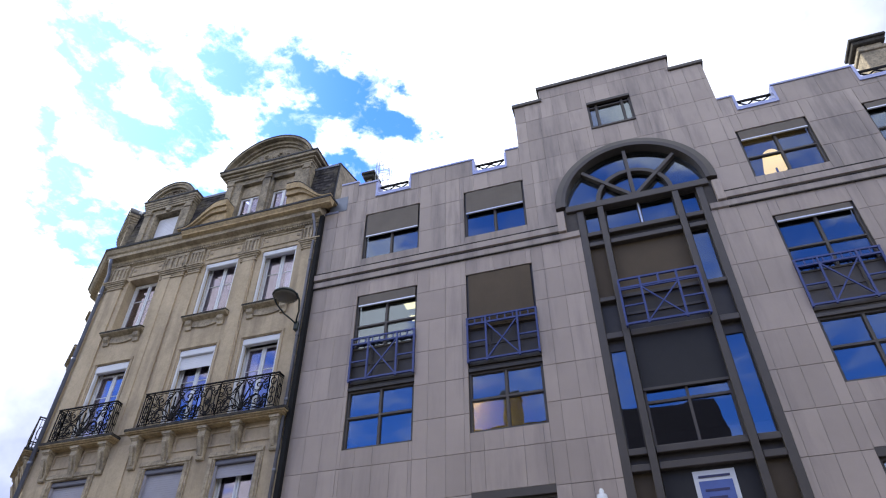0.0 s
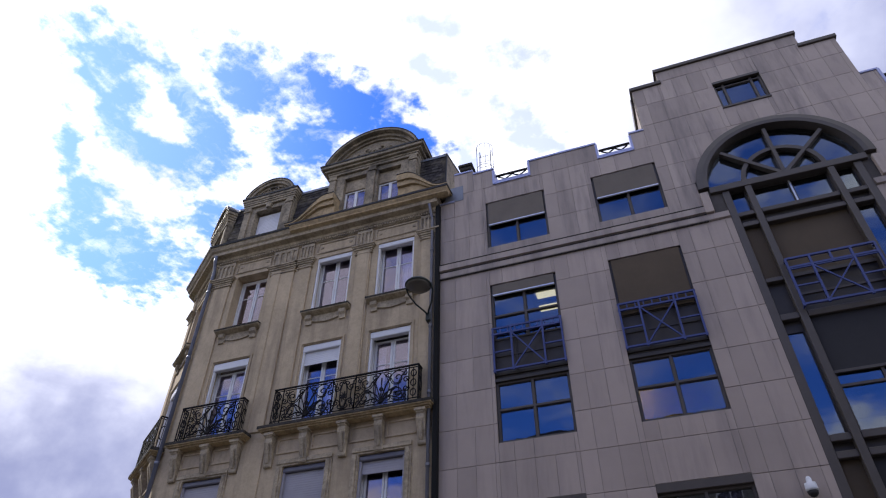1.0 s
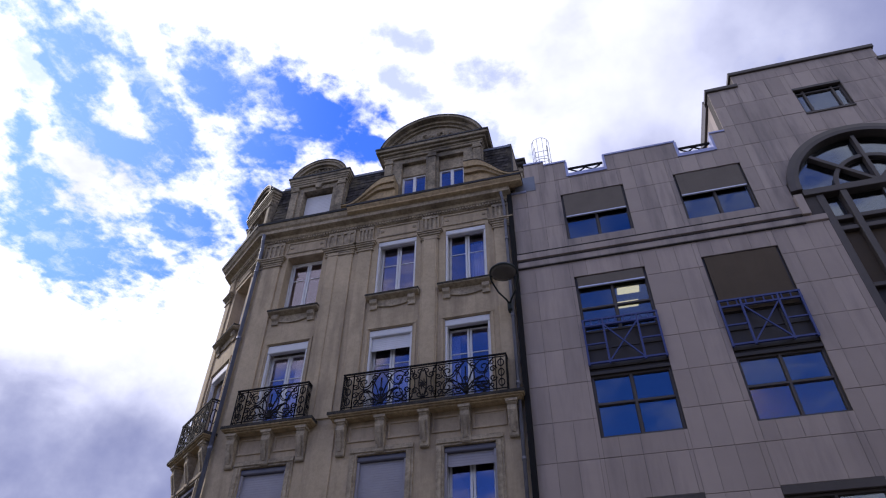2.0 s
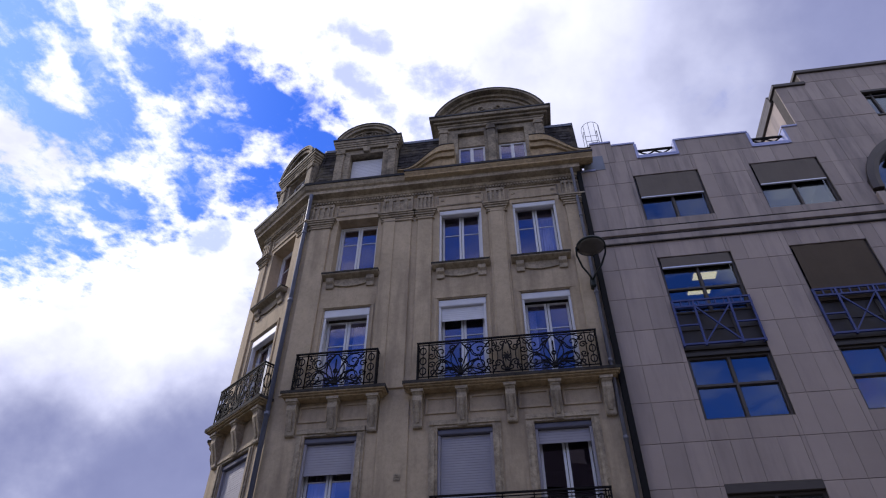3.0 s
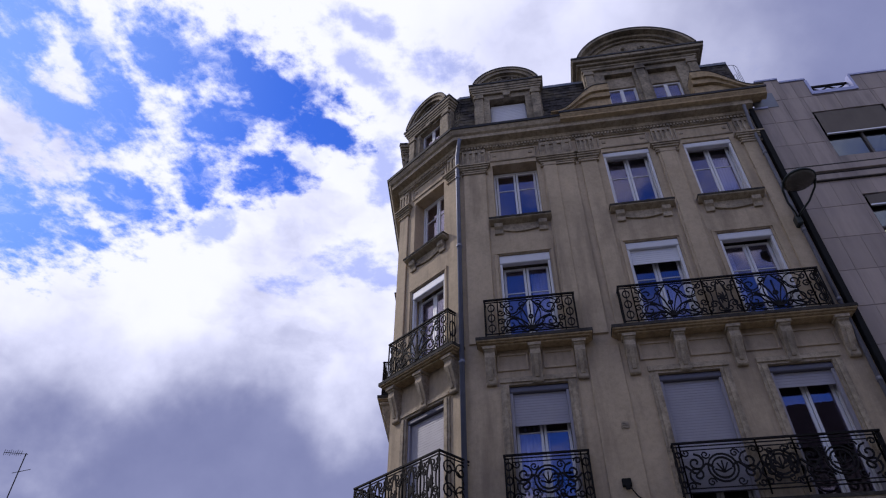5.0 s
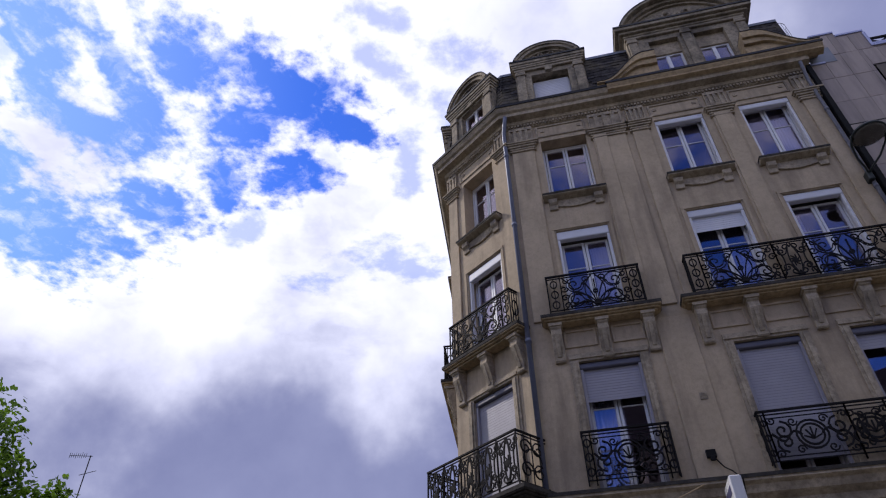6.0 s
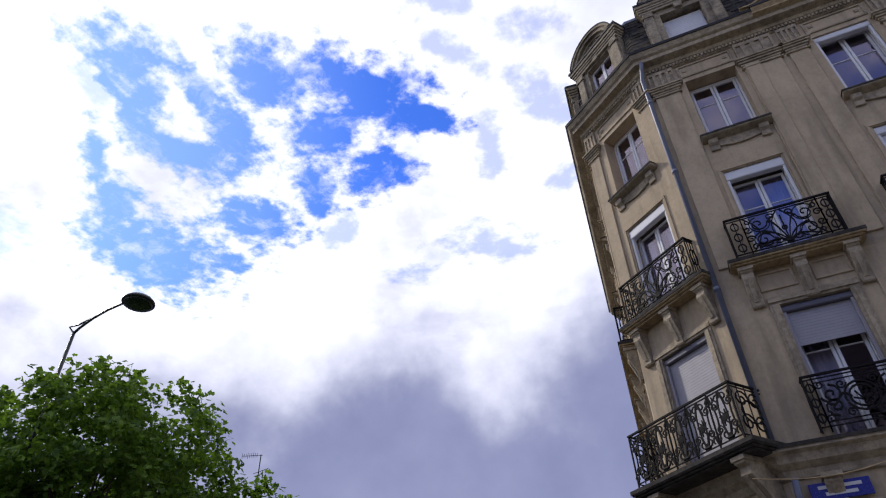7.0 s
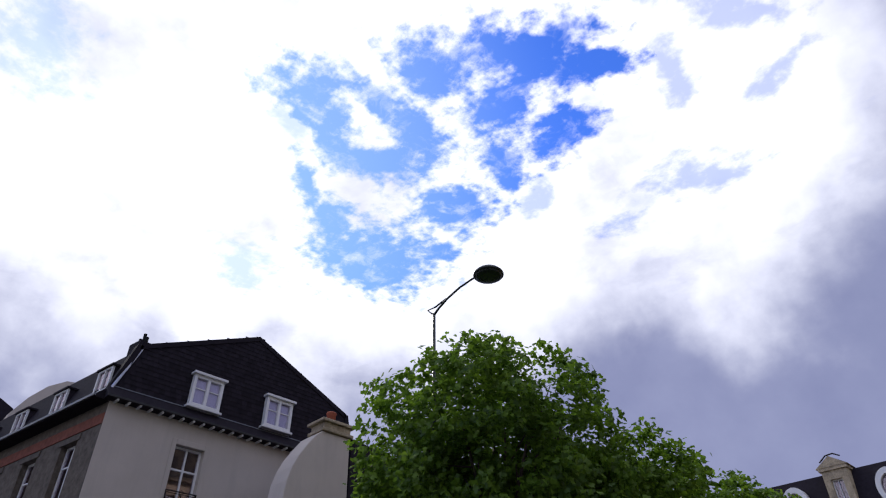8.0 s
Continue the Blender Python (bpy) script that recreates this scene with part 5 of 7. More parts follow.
# ---- mouldings, pilasters, cornice ----
def mouldings():
    path = (P0, P1, P2, P3)
    bm = bmesh.new()
    sweep(bm, path, ((0, 15.40), (0.05, 15.42), (0.05, 15.50), (0.11, 15.53), (0.13, 15.62), (0.31, 15.66), (0.31, 15.78), (0.37, 15.82), (0.43, 15.94), (0.43, 15.97), (0, 16.0)))
    part("cornice", bm, CARVED, house, "deep moulded stone cornice")
    bm = bmesh.new()
    sweep(bm, path, ((-0.05, 16.004), (0.434, 15.974), (0.434, 15.95), (0.455, 15.946), (0.475, 16.01), (0.44, 16.04), (-0.05, 16.06)))
    part("gutter", bm, GUTTER, house, "blackened zinc gutter edge")
    bm = bmesh.new()
    sweep(bm, ((-6.98, WY), (-12.28, WY)), ((0.26, 15.79), (0.36, 15.80), (0.445, 15.835), (0.45, 15.88), (0.50, 15.96), (0.50, 16.03), (0.20, 16.08)))
    part("cornice_break", bm, OCHRE, house, "projecting ochre stone cornice")
    bm = bmesh.new()
    sweep(bm, ((-6.96, WY), (-12.30, WY)), ((0.0, 16.085), (0.505, 16.035), (0.505, 16.005), (0.525, 16.00), (0.535, 16.065), (0, 16.15)))
    part("gutter", bm, GUTTER, house, "blackened zinc gutter edge")
    # first-floor ledge
    bm = bmesh.new()
    sweep(bm, path, ((0, 5.10), (0.06, 5.12), (0.08, 5.24), (0.20, 5.32), (0.24, 5.44), (0.32, 5.48), (0.32, 5.55), (0, 5.60)))
    part("ledge", bm, CARVED, house, "moulded stone ledge above the ground floor")
    bm = bmesh.new()
    sweep(bm, path, ((0, 5.602), (0.325, 5.555), (0.325, 5.525), (0.34, 5.522), (0.345, 5.58), (0, 5.64)))
    part("flashing", bm, GRIME_AND_SHADE, house, "dark lichen-stained ledge top")
    bm = bmesh.new()
    sweep(bm, path, ((0, 4.42), (0.05, 4.44), (0.05, 4.62), (0.09, 4.66), (0, 4.70)))
    part("string_course", bm, CARVED, house, "stone band below the ledge")
    for x in (-14.5, -12.75, -12.0, -11.35, -9.75, -8.0):
        part("corbel", cached(("ledge_corbel",), lambda b: corbel_mesh(b, 0.24, 5.10, 4.72, 0.2), CARVED, 0.006), CARVED, house, "carved scroll bracket", m=at(FMAIN, x))
    # dentils
    for m, a, b in ((FMAIN, P1.x + 0.1, P0.x - 0.05), (FCHAM, -LCHAM / 2 + 0.1, LCHAM / 2 - 0.1)):
        bm = bmesh.new()
        n = int((b - a) / 0.085)
        for i in range(n):
            x = a + 0.085 * i
            box(bm, x, x + 0.048, -0.10, -0.05, 15.435, 15.51)
        tagged(part("dentil_course", bm, CARVED, house, "row of small stone dentils", m=m), kind="stuff")


mouldings()


def pilaster(m, x0, x1, flutes, z0=9.2, d=0.05):
    bm = bmesh.new()
    box(bm, x0 + 0.04, x1 - 0.04, -d, 0, z0, 14.6)
    p = part("pilaster", bm, LIMESTONE, house, "shallow stone pilaster", m=m, bevel=0.008)
    bm = bmesh.new()
    bead = bmesh.new()
    box(bead, x0 - 0.015, x1 + 0.015, -d - 0.035, 0, 14.46, 14.495)
    part("neck_moulding", bead, CARVED, p, bevel=0.006)
    for o, a, b in ((0.0, 14.56, 14.62), (0.035, 14.62, 14.68), (0.07, 14.68, 14.73), (0.10, 14.73, 14.782)):
        box(bm, x0 - o, x1 + o, -d - 0.02 - o, 0, a, b)
    part("capital", bm, CARVED, p, bevel=0.006)
    # fluted block in the frieze: ribs standing between cut channels
    a, b = x0 + 0.02, x1 - 0.02
    w = (b - a) / flutes
    plan = [(b, 0.0), (a, 0.0)]
    for i in range(flutes + 1):
        x = a + w * i
        l, r = max(a, x - w * 0.24), min(b, x + w * 0.24)
        plan += ([(l, -d + 0.005)] if i else []) + [(l, -d - 0.03), (r, -d - 0.03)] + ([(r, -d + 0.005)] if i < flutes else [])
    bm = bmesh.new()
    prism_z(bm, plan, 14.86, 15.29)
    for z0_, z1_, e in ((15.29, 15.39, 0.034), (14.785, 14.86, 0.031)):
        band = bmesh.new()
        box(band, a, b, -d - e, 0, z0_ + 0.0005, z1_)
        part("fillet", band, CARVED, p)
    part("fluted_block", bm, CARVED, p)


for x0, x1, n in ((-15.02, -14.36, 4), (-12.95, -12.06, 4), (-11.97, -11.48, 4), (-10.03, -9.48, 4), (-7.95, -7.44, 4)):
    pilaster(FMAIN, x0, x1, n)
for x0, x1 in ((-1.2, -0.78), (0.78, 1.2)):
    pilaster(FCHAM, x0, x1, 3)
for x0, x1 in ((4.2, 4.7), (-4.8, -4.3), (1.6, 2.1), (-1.0, -0.5)):
    pilaster(FSIDE, x0, x1, 3)


def frieze_panels():
    for m, a, b in ((FMAIN, -14.30, -13.02), (FMAIN, -11.40, -10.10), (FMAIN, -9.42, -8.02), (FCHAM, -0.7, 0.7)):
        bm = bmesh.new()
        frame_bars(bm, a, b, 14.92, 15.36, 0.05, -0.03, 0.0)
        for s in (a + 0.16, b - 0.16):
            box(bm, s - 0.05, s + 0.05, -0.022, 0, 15.12, 15.2)
        part("frieze_panel", bm, CARVED, house, "framed stone frieze panel", m=m, bevel=0.006)
    # wide raised strips between the windows and panels under the balconies
    for x0, x1 in ((-12.88, -12.56), (-9.94, -9.56)):
        bm = bmesh.new()
        box(bm, x0, x1, -0.075, 0, 9.2, 14.59)
        part("wall_strip", bm, LIMESTONE, house, m=FMAIN, bevel=0.008)
    for x0, x1 in ((-14.42, -13.78), (-13.48, -12.86), (-11.6, -10.94), (-10.64, -9.88), (-9.6, -8.94), (-8.66, -7.88)):
        bm = bmesh.new()
        frame_bars(bm, x0, x1, 8.50, 8.90, 0.045, -0.03, 0)
        part("wall_panel", bm, LIMESTONE, house, m=FMAIN, bevel=0.006)
    bm = bmesh.new()
    for x0, x1 in ((-12.62, -11.95), ):
        box(bm, x0, x1, -0.03, 0, 5.65, 8.9)
    part("wall_strip", bm, LIMESTONE, house, m=FMAIN, bevel=0.01)


frieze_panels()


def vent_plate():
    bm = bmesh.new()
    box(bm, -12.21, -12.08, -0.045, -0.028, 7.08, 7.22)
    for k in range(3):
        box(bm, -12.19, -12.10, -0.052, -0.045, 7.10 + 0.04 * k, 7.12 + 0.04 * k)
    part("vent_plate", bm, SOOTY, house, "small square vent plate in the stone wall", m=FMAIN)


vent_plate()


# ---- roof, dormers, broken pediment ----
def segment(c, h, zc, n=18):
    """Points of a segmental arch of half width c and rise h above zc, from right to left."""
    r = (c * c + h * h) / (2 * h)
    a = math.asin(min(1.0, c / r))
    if h > c:
        a = math.pi - a
    return [(r * math.sin(a - 2 * a * i / n), zc + h - r + r * math.cos(a - 2 * a * i / n)) for i in range(n + 1)]


def dormer(m, half, cap, holes_, z_cap, rise, label, shutter):
    d = thing_part = part("dormer", _dormer_wall(half, holes_, z_cap), SOOTY, house, label, m=m)
    # entablature in three steps
    bm = bmesh.new()
    for o, a, b in ((half + 0.02, z_cap - 0.42, z_cap - 0.32), (half + 0.05, z_cap - 0.32, z_cap - 0.24), ((half + cap) / 2 + 0.02, z_cap - 0.24, z_cap - 0.15), (cap, z_cap - 0.15, z_cap)):
        box(bm, -o, o, -0.06 - (o - half) * 0.8, 0.7, a, b)
    part("entablature", bm, SOOTY, d, bevel=0.012)
    bm = bmesh.new()
    box(bm, -cap - 0.02, cap + 0.02, -0.085 - (cap - half) * 0.8, 0.7, z_cap - 0.035, z_cap + 0.03)
    part("flashing", bm, GUTTER, d, "blackened cap edge")
    arch = cap - 0.05 - 0.07 * cap
    # tympanum and the arched mouldings over it
    bm = bmesh.new()
    prism(bm, segment(arch - 0.14, rise - 0.12, z_cap + 0.03), 0.02, 0.6)
    part("tympanum", bm, SOOTY, d)
    for k, (o, t, y) in enumerate(((0.0, 0.09, -0.10 - (cap - half) * 0.8), (0.09, 0.12, -0.14), (0.21, 0.09, -0.05))):
        bm = bmesh.new()
        outer, inner = segment(arch - o, rise - o * 0.95, z_cap + 0.03), segment(arch - o - t, max(0.06, rise - (o + t) * 0.95), z_cap + 0.03)
        rows = [[bm.verts.new((p[0], yy, p[1])) for p, yy in ((a, y), (a, 0.65), (b, 0.65), (b, y))] for a, b in zip(outer, inner)]
        for A, B in zip(rows, rows[1:]):
            for j in range(4):
                bm.faces.new((A[j], A[(j + 1) % 4], B[(j + 1) % 4], B[j]))
        bm.faces.new(rows[0])
        bm.faces.new(rows[-1][::-1])
        part("arch_moulding", bm, SOOTY, d)
    bm = bmesh.new()
    prism(bm, segment(arch + 0.02, rise + 0.03, z_cap + 0.03), 0.10, 1.9)
    part("dormer_roof", bm, ZINC, d, "curved zinc roof")
    bm = bmesh.new()
    y = -0.115 - (cap - half) * 0.8
    rows = [[bm.verts.new((p[0], yy, p[1])) for p, yy in ((a, y), (a, 0.12), (b, 0.12), (b, y))] for a, b in zip(segment(arch + 0.018, rise + 0.028, z_cap + 0.03), segment(arch - 0.012, rise - 0.012, z_cap + 0.03))]
    for A, B in zip(rows, rows[1:]):
        for j in range(4):
            bm.faces.new((A[j], A[(j + 1) % 4], B[(j + 1) % 4], B[j]))
    bm.faces.new(rows[0])
    bm.faces.new(rows[-1][::-1])
    part("flashing", bm, GUTTER, d, "blackened lead edge over the arch")
    bm = bmesh.new()
    box(bm, -half + 0.12, half - 0.12, 1.6, 1.7, 16.1, z_cap - 0.42)
    part("back_wall", bm, ROOM, d)
    # carved relief
    bm = bmesh.new()
    zc = z_cap + 0.03 + rise * 0.40
    k = cap / 1.5
    for s in (-1, 1):
        tube(bm, [(x * s, yy, z) for x, yy, z in spiral(0.20 * k, zc, 0.16 * k, 0.03, math.pi, 1.3, -0.02)], 0.036 * k, 5)
        tube(bm, [(s * (0.38 + 0.4 * i / 6) * k, -0.015, zc - 0.12 * k + 0.10 * k * math.sin(i * 1.1)) for i in range(7)], 0.036 * k, 5)
    part("relief", bm, SOOTY, d, "carved scroll relief")
    # side pilasters with small capitals, keystones
    xs = [-half + 0.16, half - 0.16] + ([0.0] if len(holes_) == 2 else [])
    for x in xs:
        bm = bmesh.new()
        box(bm, x - 0.12, x + 0.12, -0.07, 0, 16.1, z_cap - 0.62)
        box(bm, x - 0.15, x + 0.15, -0.10, 0, z_cap - 0.62, z_cap - 0.52)
        box(bm, x - 0.13, x + 0.13, -0.08, 0, z_cap - 0.52, z_cap - 0.42)
        part("dormer_pilaster", bm, SOOTY, d, bevel=0.01)
    for a, b, z0, z1 in holes_:
        cx = (a + b) / 2
        if len(holes_) == 1:
            bm = bmesh.new()
            prism(bm, ((cx - 0.09, z1 + 0.02), (cx + 0.09, z1 + 0.02), (cx + 0.13, z1 + 0.26), (cx - 0.13, z1 + 0.26)), -0.09, 0)
            part("keystone", bm, SOOTY, d, bevel=0.01)
        bm = bmesh.new()
        twin = len(holes_) == 2
        top = z1 - 0.56 if twin else z1 - 0.1 if shutter else z1
        yw = 0.25 if shutter else 0.16
        frame_bars(bm, a, b, z0, top, 0.06, yw, yw + 0.07, (cx,), (), 0.10)
        part("window", bm, PVC, d, "white window frame", bevel=0.005)
        if twin:
            bm = bmesh.new()
            box(bm, a + 0.002, b - 0.002, 0.14, 0.22, top + 0.002, z1 - 0.002)
            box(bm, a + 0.002, b - 0.002, 0.11, 0.14, top + 0.002, top + 0.05)
            part("transom_panel", bm, CARVED, d, "plain panel over the dormer window", bevel=0.006)
        for p, q in ((a + 0.06, cx - 0.05), (cx + 0.05, b - 0.06)):
            bm = bmesh.new()
            box(bm, p, q, yw + 0.03, yw + 0.04, z0 + 0.06, top - 0.07)
            part("pane", bm, GLASS_OLD, d).visible_shadow = False
        if shutter:
            bm = bmesh.new()
            n = 16
            hh = (z1 - 0.08 - z0) / n
            face = [(0.235, z1 - 0.081), (0.235, z0)]
            for i in range(n):
                face += [(0.218, z0 + i * hh), (0.2135, z0 + i * hh + 0.008), (0.215, z0 + (i + 1) * hh - 0.005)]
            prism_x(bm, face, a + 0.03, b - 0.03)
            part("roller_shutter", bm, SHUTTER_WHITE, d, "white roller shutter lowered")
    for s in (-1, 1):
        bm = bmesh.new()
        box(bm, min(s * half, s * (half - 0.12)), max(s * half, s * (half - 0.12)), 0.32, 1.7, 16.1, z_cap - 0.42)
        part("cheek", bm, SLATE, d, "slate-hung dormer cheek")
    return d


def _dormer_wall(half, holes_, z_cap):
    bm = bmesh.new()
    wall_mesh(bm, -half, half, 16.03, z_cap - 0.42, 0.32, holes_)
    return bm


dormer(at(FMAIN, -13.63, -0.04), 0.98, 1.08, [(-0.52, 0.52, 16.45, 17.66)], 18.27, 0.64, "arched stone dormer with a closed white shutter", True)
dormer(at(FMAIN, -9.74, -0.06), 1.62, 1.88, [(-1.03, -0.22, 16.5, 18.08), (0.20, 1.01, 16.5, 18.08)], 18.70, 1.17, "wide arched stone dormer with two white windows", False)
dormer(at(FCHAM, 0.0, -0.04), 0.90, 1.02, [(-0.45, 0.45, 16.45, 17.66)], 18.14, 0.68, "arched stone dormer on the cut corner", False)
dormer(at(FSIDE, 3.7, -0.04), 0.90, 1.02, [(-0.45, 0.45, 16.45, 17.66)], 18.14, 0.68, "arched stone dormer above the side street", False)
dormer(at(FSIDE, -1.5, -0.04), 0.90, 1.02, [(-0.45, 0.45, 16.45, 17.66)], 18.14, 0.68, "arched stone dormer above the side street", False)


def swan_neck(sign, x_out, x_in):
    """One half of the broken pediment: a moulding that sweeps up from the cornice and is cut off short of the dormer."""
    n = 16
    top, low = [], []
    for i in range(n + 1):
        t = i / n
        x = x_out + (x_in - x_out) * t
        q = min(1.0, max(0.0, (t - 0.12) / 0.70))
        s = q * q * (3 - 2 * q)
        z = 16.14 + 0.90 * s
        top.append((x, z))
        low.append((x, z - (0.10 + 0.70 * min(1, t * 1.25) ** 1.6)))
    base = part("broken_pediment", _band(top, low, WY - 0.34, WY + 0.1), OCHRE, house, "ochre stone swan-neck pediment")
    for k, (a, b, y) in enumerate(((0.0, 0.30, WY - 0.50), (0.30, 0.55, WY - 0.43))):
        tt = [(x, z + (zl - z) * a + (0.012 if not k else 0)) for (x, z), (_, zl) in zip(top, low)]
        ll = [(x, z + (zl - z) * b) for (x, z), (_, zl) in zip(top, low)]
        part("fillet", _band(tt, ll, y, WY - 0.33), OCHRE, base)
    part("flashing", _band([(x, z + 0.035) for x, z in top], [(x, z + 0.013) for x, z in top], WY - 0.52, WY + 0.1), GUTTER, base)
    fill = [(x, min(z, 16.95)) for x, z in low]
    part("infill", _band(fill, [(x, min(16.10, zl)) for x, zl in low], WY - 0.02, WY + 0.1), SOOTY, base)


def _band(top, low, y0, y1):
    bm = bmesh.new()
    rows = [[bm.verts.new(p) for p in ((a[0], y0, a[1]), (a[0], y1, a[1]), (b[0], y1, b[1]), (b[0], y0, b[1]))] for a, b in zip(top, low)]
    for A, B in zip(rows, rows[1:]):
        for j in range(4):
            bm.faces.new((A[j], A[(j + 1) % 4], B[(j + 1) % 4], B[j]))
    bm.faces.new(rows[0])
    bm.faces.new(rows[-1][::-1])
    return bm


swan_neck(-1, -12.5, -10.84)
swan_neck(1, -6.98, -8.64)


def mansard():
    def along(m, x):
        q = m @ Vector((x, 0, 0))
        return Vector((q.x, q.y))

    roof = tagged(new("roof"), "steep slate mansard roof")
    roof.parent = house
    for path in ((P0 + Vector((0.1, 0)), Vector((-8.12, WY))), (Vector((-11.37, WY)), Vector((-12.64, WY))), (Vector((-14.62, WY)), P1, along(FCHAM, 0.91)),
                 (along(FCHAM, -0.91), P2, along(FSIDE, 4.61)), (along(FSIDE, 2.79), along(FSIDE, -0.59)), (along(FSIDE, -2.41), P3)):
        bm = bmesh.new()
        sweep(bm, path, ((0.02, 16.06), (-0.20, 18.20), (-1.6, 18.62), (-1.6, 16.06)))
        part("roof_slope", bm, SLATE, roof, "steep slate slope between dormers")
    bm = bmesh.new()
    sweep(bm, (P0 + Vector((0.1, 0)), P1, P2, P3), ((-0.16, 18.16), (-0.15, 18.25), (-0.30, 18.30), (-0.30, 18.20)))
    part("ridge_flashing", bm, ZINC, roof, "zinc roll along the mansard break")
    # flat top
    bm = bmesh.new()
    poly = [(-7.3, 13.9), (-14.6, 13.9), (-16.0, 15.0), (-16.8, 23.2), (-7.3, 23.2)]
    for zz in (18.57,):
        lo = [bm.verts.new((x, y, zz)) for x, y in poly]
        hi = [bm.verts.new((x, y, zz + 0.1)) for x, y in poly]
        bm.faces.new(lo)
        bm.faces.new(hi[::-1])
        for i in range(5):
            bm.faces.new((lo[i], lo[(i + 1) % 5], hi[(i + 1) % 5], hi[i]))
    part("roof_top", bm, ZINC, roof, "flat zinc roof top")
    # slates
    for m, a, b, gaps_ in ((FMAIN, P1.x, P0.x, ((-11.37, -8.12), (-14.62, -12.64))), (FCHAM, -LCHAM / 2, LCHAM / 2, ((-0.91, 0.91),)), (FSIDE, 2.0, LSIDE / 2, ((2.79, 4.61),))):
        bm = bmesh.new()
        rng = random.Random(7)
        rows = 14
        for r in range(rows):
            z0 = 16.08 + 2.10 * r / rows
            zr = z0
            z1 = z0 + 2.10 / rows + 0.03
            k0, k1 = (z0 - 16.06) / 2.14, (z1 - 16.06) / 2.14
            x = a - (0.1 if r % 2 else 0.0) + 0.02
            while x < b - 0.05:
                w = 0.2 + rng.uniform(-0.03, 0.03)
                xa, xb = max(a, x), min(b, x + w - 0.006)
                z0 = zr + rng.uniform(-0.014, 0.014)
                t = 0.012 + 0.016 * rng.random()
                y0, y1 = -0.02 + 0.22 * k0 - t, -0.02 + 0.22 * k1 - 0.006
                if xb - xa > 0.03 and not any(p < (xa + xb) / 2 < q for p, q in gaps_):
                    v = [bm.verts.new(p) for p in ((xa, y0, z0), (xb, y0, z0), (xb, y1, z1), (xa, y1, z1), (xa, y0 + 0.03, z0), (xb, y0 + 0.03, z0))]
                    bm.faces.new(v[:4])
                    bm.faces.new((v[4], v[5], v[1], v[0]))
                x += w
        tagged(part("slate_covering", bm, SLATE, roof, "rows of worn grey slates", m=m), kind="stuff")
    # party wall beside the office building
    bm = bmesh.new()
    prism_x(bm, ((WY + 0.10, 15.75), (WY + 0.12, 16.1), (WY + 0.29, 18.34), (14.2, 18.80), (20, 18.80), (20, 15.75)), -7.32, -7.24)
    part("party_wall", bm, SOOTY, house, "sooty party wall above the neighbour's roof")
    bm = bmesh.new()
    prism_x(bm, ((WY + 0.06, 16.1), (WY + 0.24, 18.38), (14.2, 18.85), (20, 18.85), (20, 18.805), (14.2, 18.805), (WY + 0.29, 18.345), (WY + 0.12, 16.1)), -7.34, -7.22)
    part("party_coping", bm, GUTTER, house, "dark zinc coping on the party wall")


mansard()
chimney("chimney", -7.27, 15.2, 18.77, 20.15, 0.22, 0.4, "weathered stone chimney on the party wall")


def pipes():
    def pipe(pts, r, mat, label, collars=()):
        bm = bmesh.new()
        tube(bm, pts, r, 10)
        for z in collars:
            x = pts[-1][0]
            y = pts[-1][1]
            tube(bm, ((x, y, z), (x, y, z + 0.09)), r * 1.25, 10)
        part("downpipe", bm, mat, house, label, smooth=True)

    x, y = -15.13, WY - 0.10
    pipe(((x + 0.10, y - 0.22, 15.66), (x + 0.06, y - 0.14, 15.45), (x, y, 15.2), (x, y, 5.62)), 0.055, PIPE, "blue-grey metal downpipe", (14.3, 11.9, 8.7))
    pipe(((x + 0.12, y - 0.1, 5.1), (x + 0.10, y, 4.8), (x + 0.10, y, 0.1)), 0.055, PIPE, "blue-grey metal downpipe", (4.4,))
    x, y = -7.56, WY - 0.10
    pipe(((-7.60, y - 0.2, 15.62), (-7.58, y - 0.12, 15.42), (x, y, 15.1), (x, y, 0.1)), 0.042, PIPE_DULL, "dull grey metal downpipe", (13.9, 11.3, 9.4, 7.6))
    # solid black strip standing in for a dark pipe and the shadowed gap
    bm = bmesh.new()
    box(bm, -7.45, -7.33, WY - 0.15, WY, 0.1, 15.66)
    part("joint_cover", bm, PIPE_DARK, house, "black strip standing in for the dark pipe and shadowed gap between the two buildings", bevel=0.01)


pipes()


def wall_lamp():
    t = thing("wall_lamp", "round dark street lamp on a forked wall bracket", "street lamp", m=Matrix.Translation((-7.6, 11.56, 12.08)))
    bm = bmesh.new()
    lathe(bm, ((0.02, 0.16), (0.12, 0.15), (0.26, 0.10), (0.335, 0.02), (0.345, -0.01), (0.33, -0.03)), 0, 0, 24)
    part("shade", bm, LAMP_METAL, t, smooth=True)
    bm = bmesh.new()
    lathe(bm, ((0.315, -0.031), (0.27, -0.06), (0.15, -0.085), (0.02, -0.09)), 0, 0, 24)
    part("lens", bm, LENS, t, "dull glass bowl", smooth=True)
    for s in (-1, 1):
        bm = bmesh.new()
        tube(bm, ((s * 0.34, 0.0, 0.0), (s * 0.33, 0.18, -0.10), (s * 0.22, 0.42, -0.26), (s * 0.06, 0.62, -0.38), (0, 0.74, -0.44)), 0.024, 6)
        part("arm", bm, LAMP_METAL, t, smooth=True)
    bm = bmesh.new()
    box(bm, -0.06, 0.06, 0.70, 0.92, -0.62, -0.36)
    part("wall_plate", bm, LAMP_METAL, t, bevel=0.02)


wall_lamp()


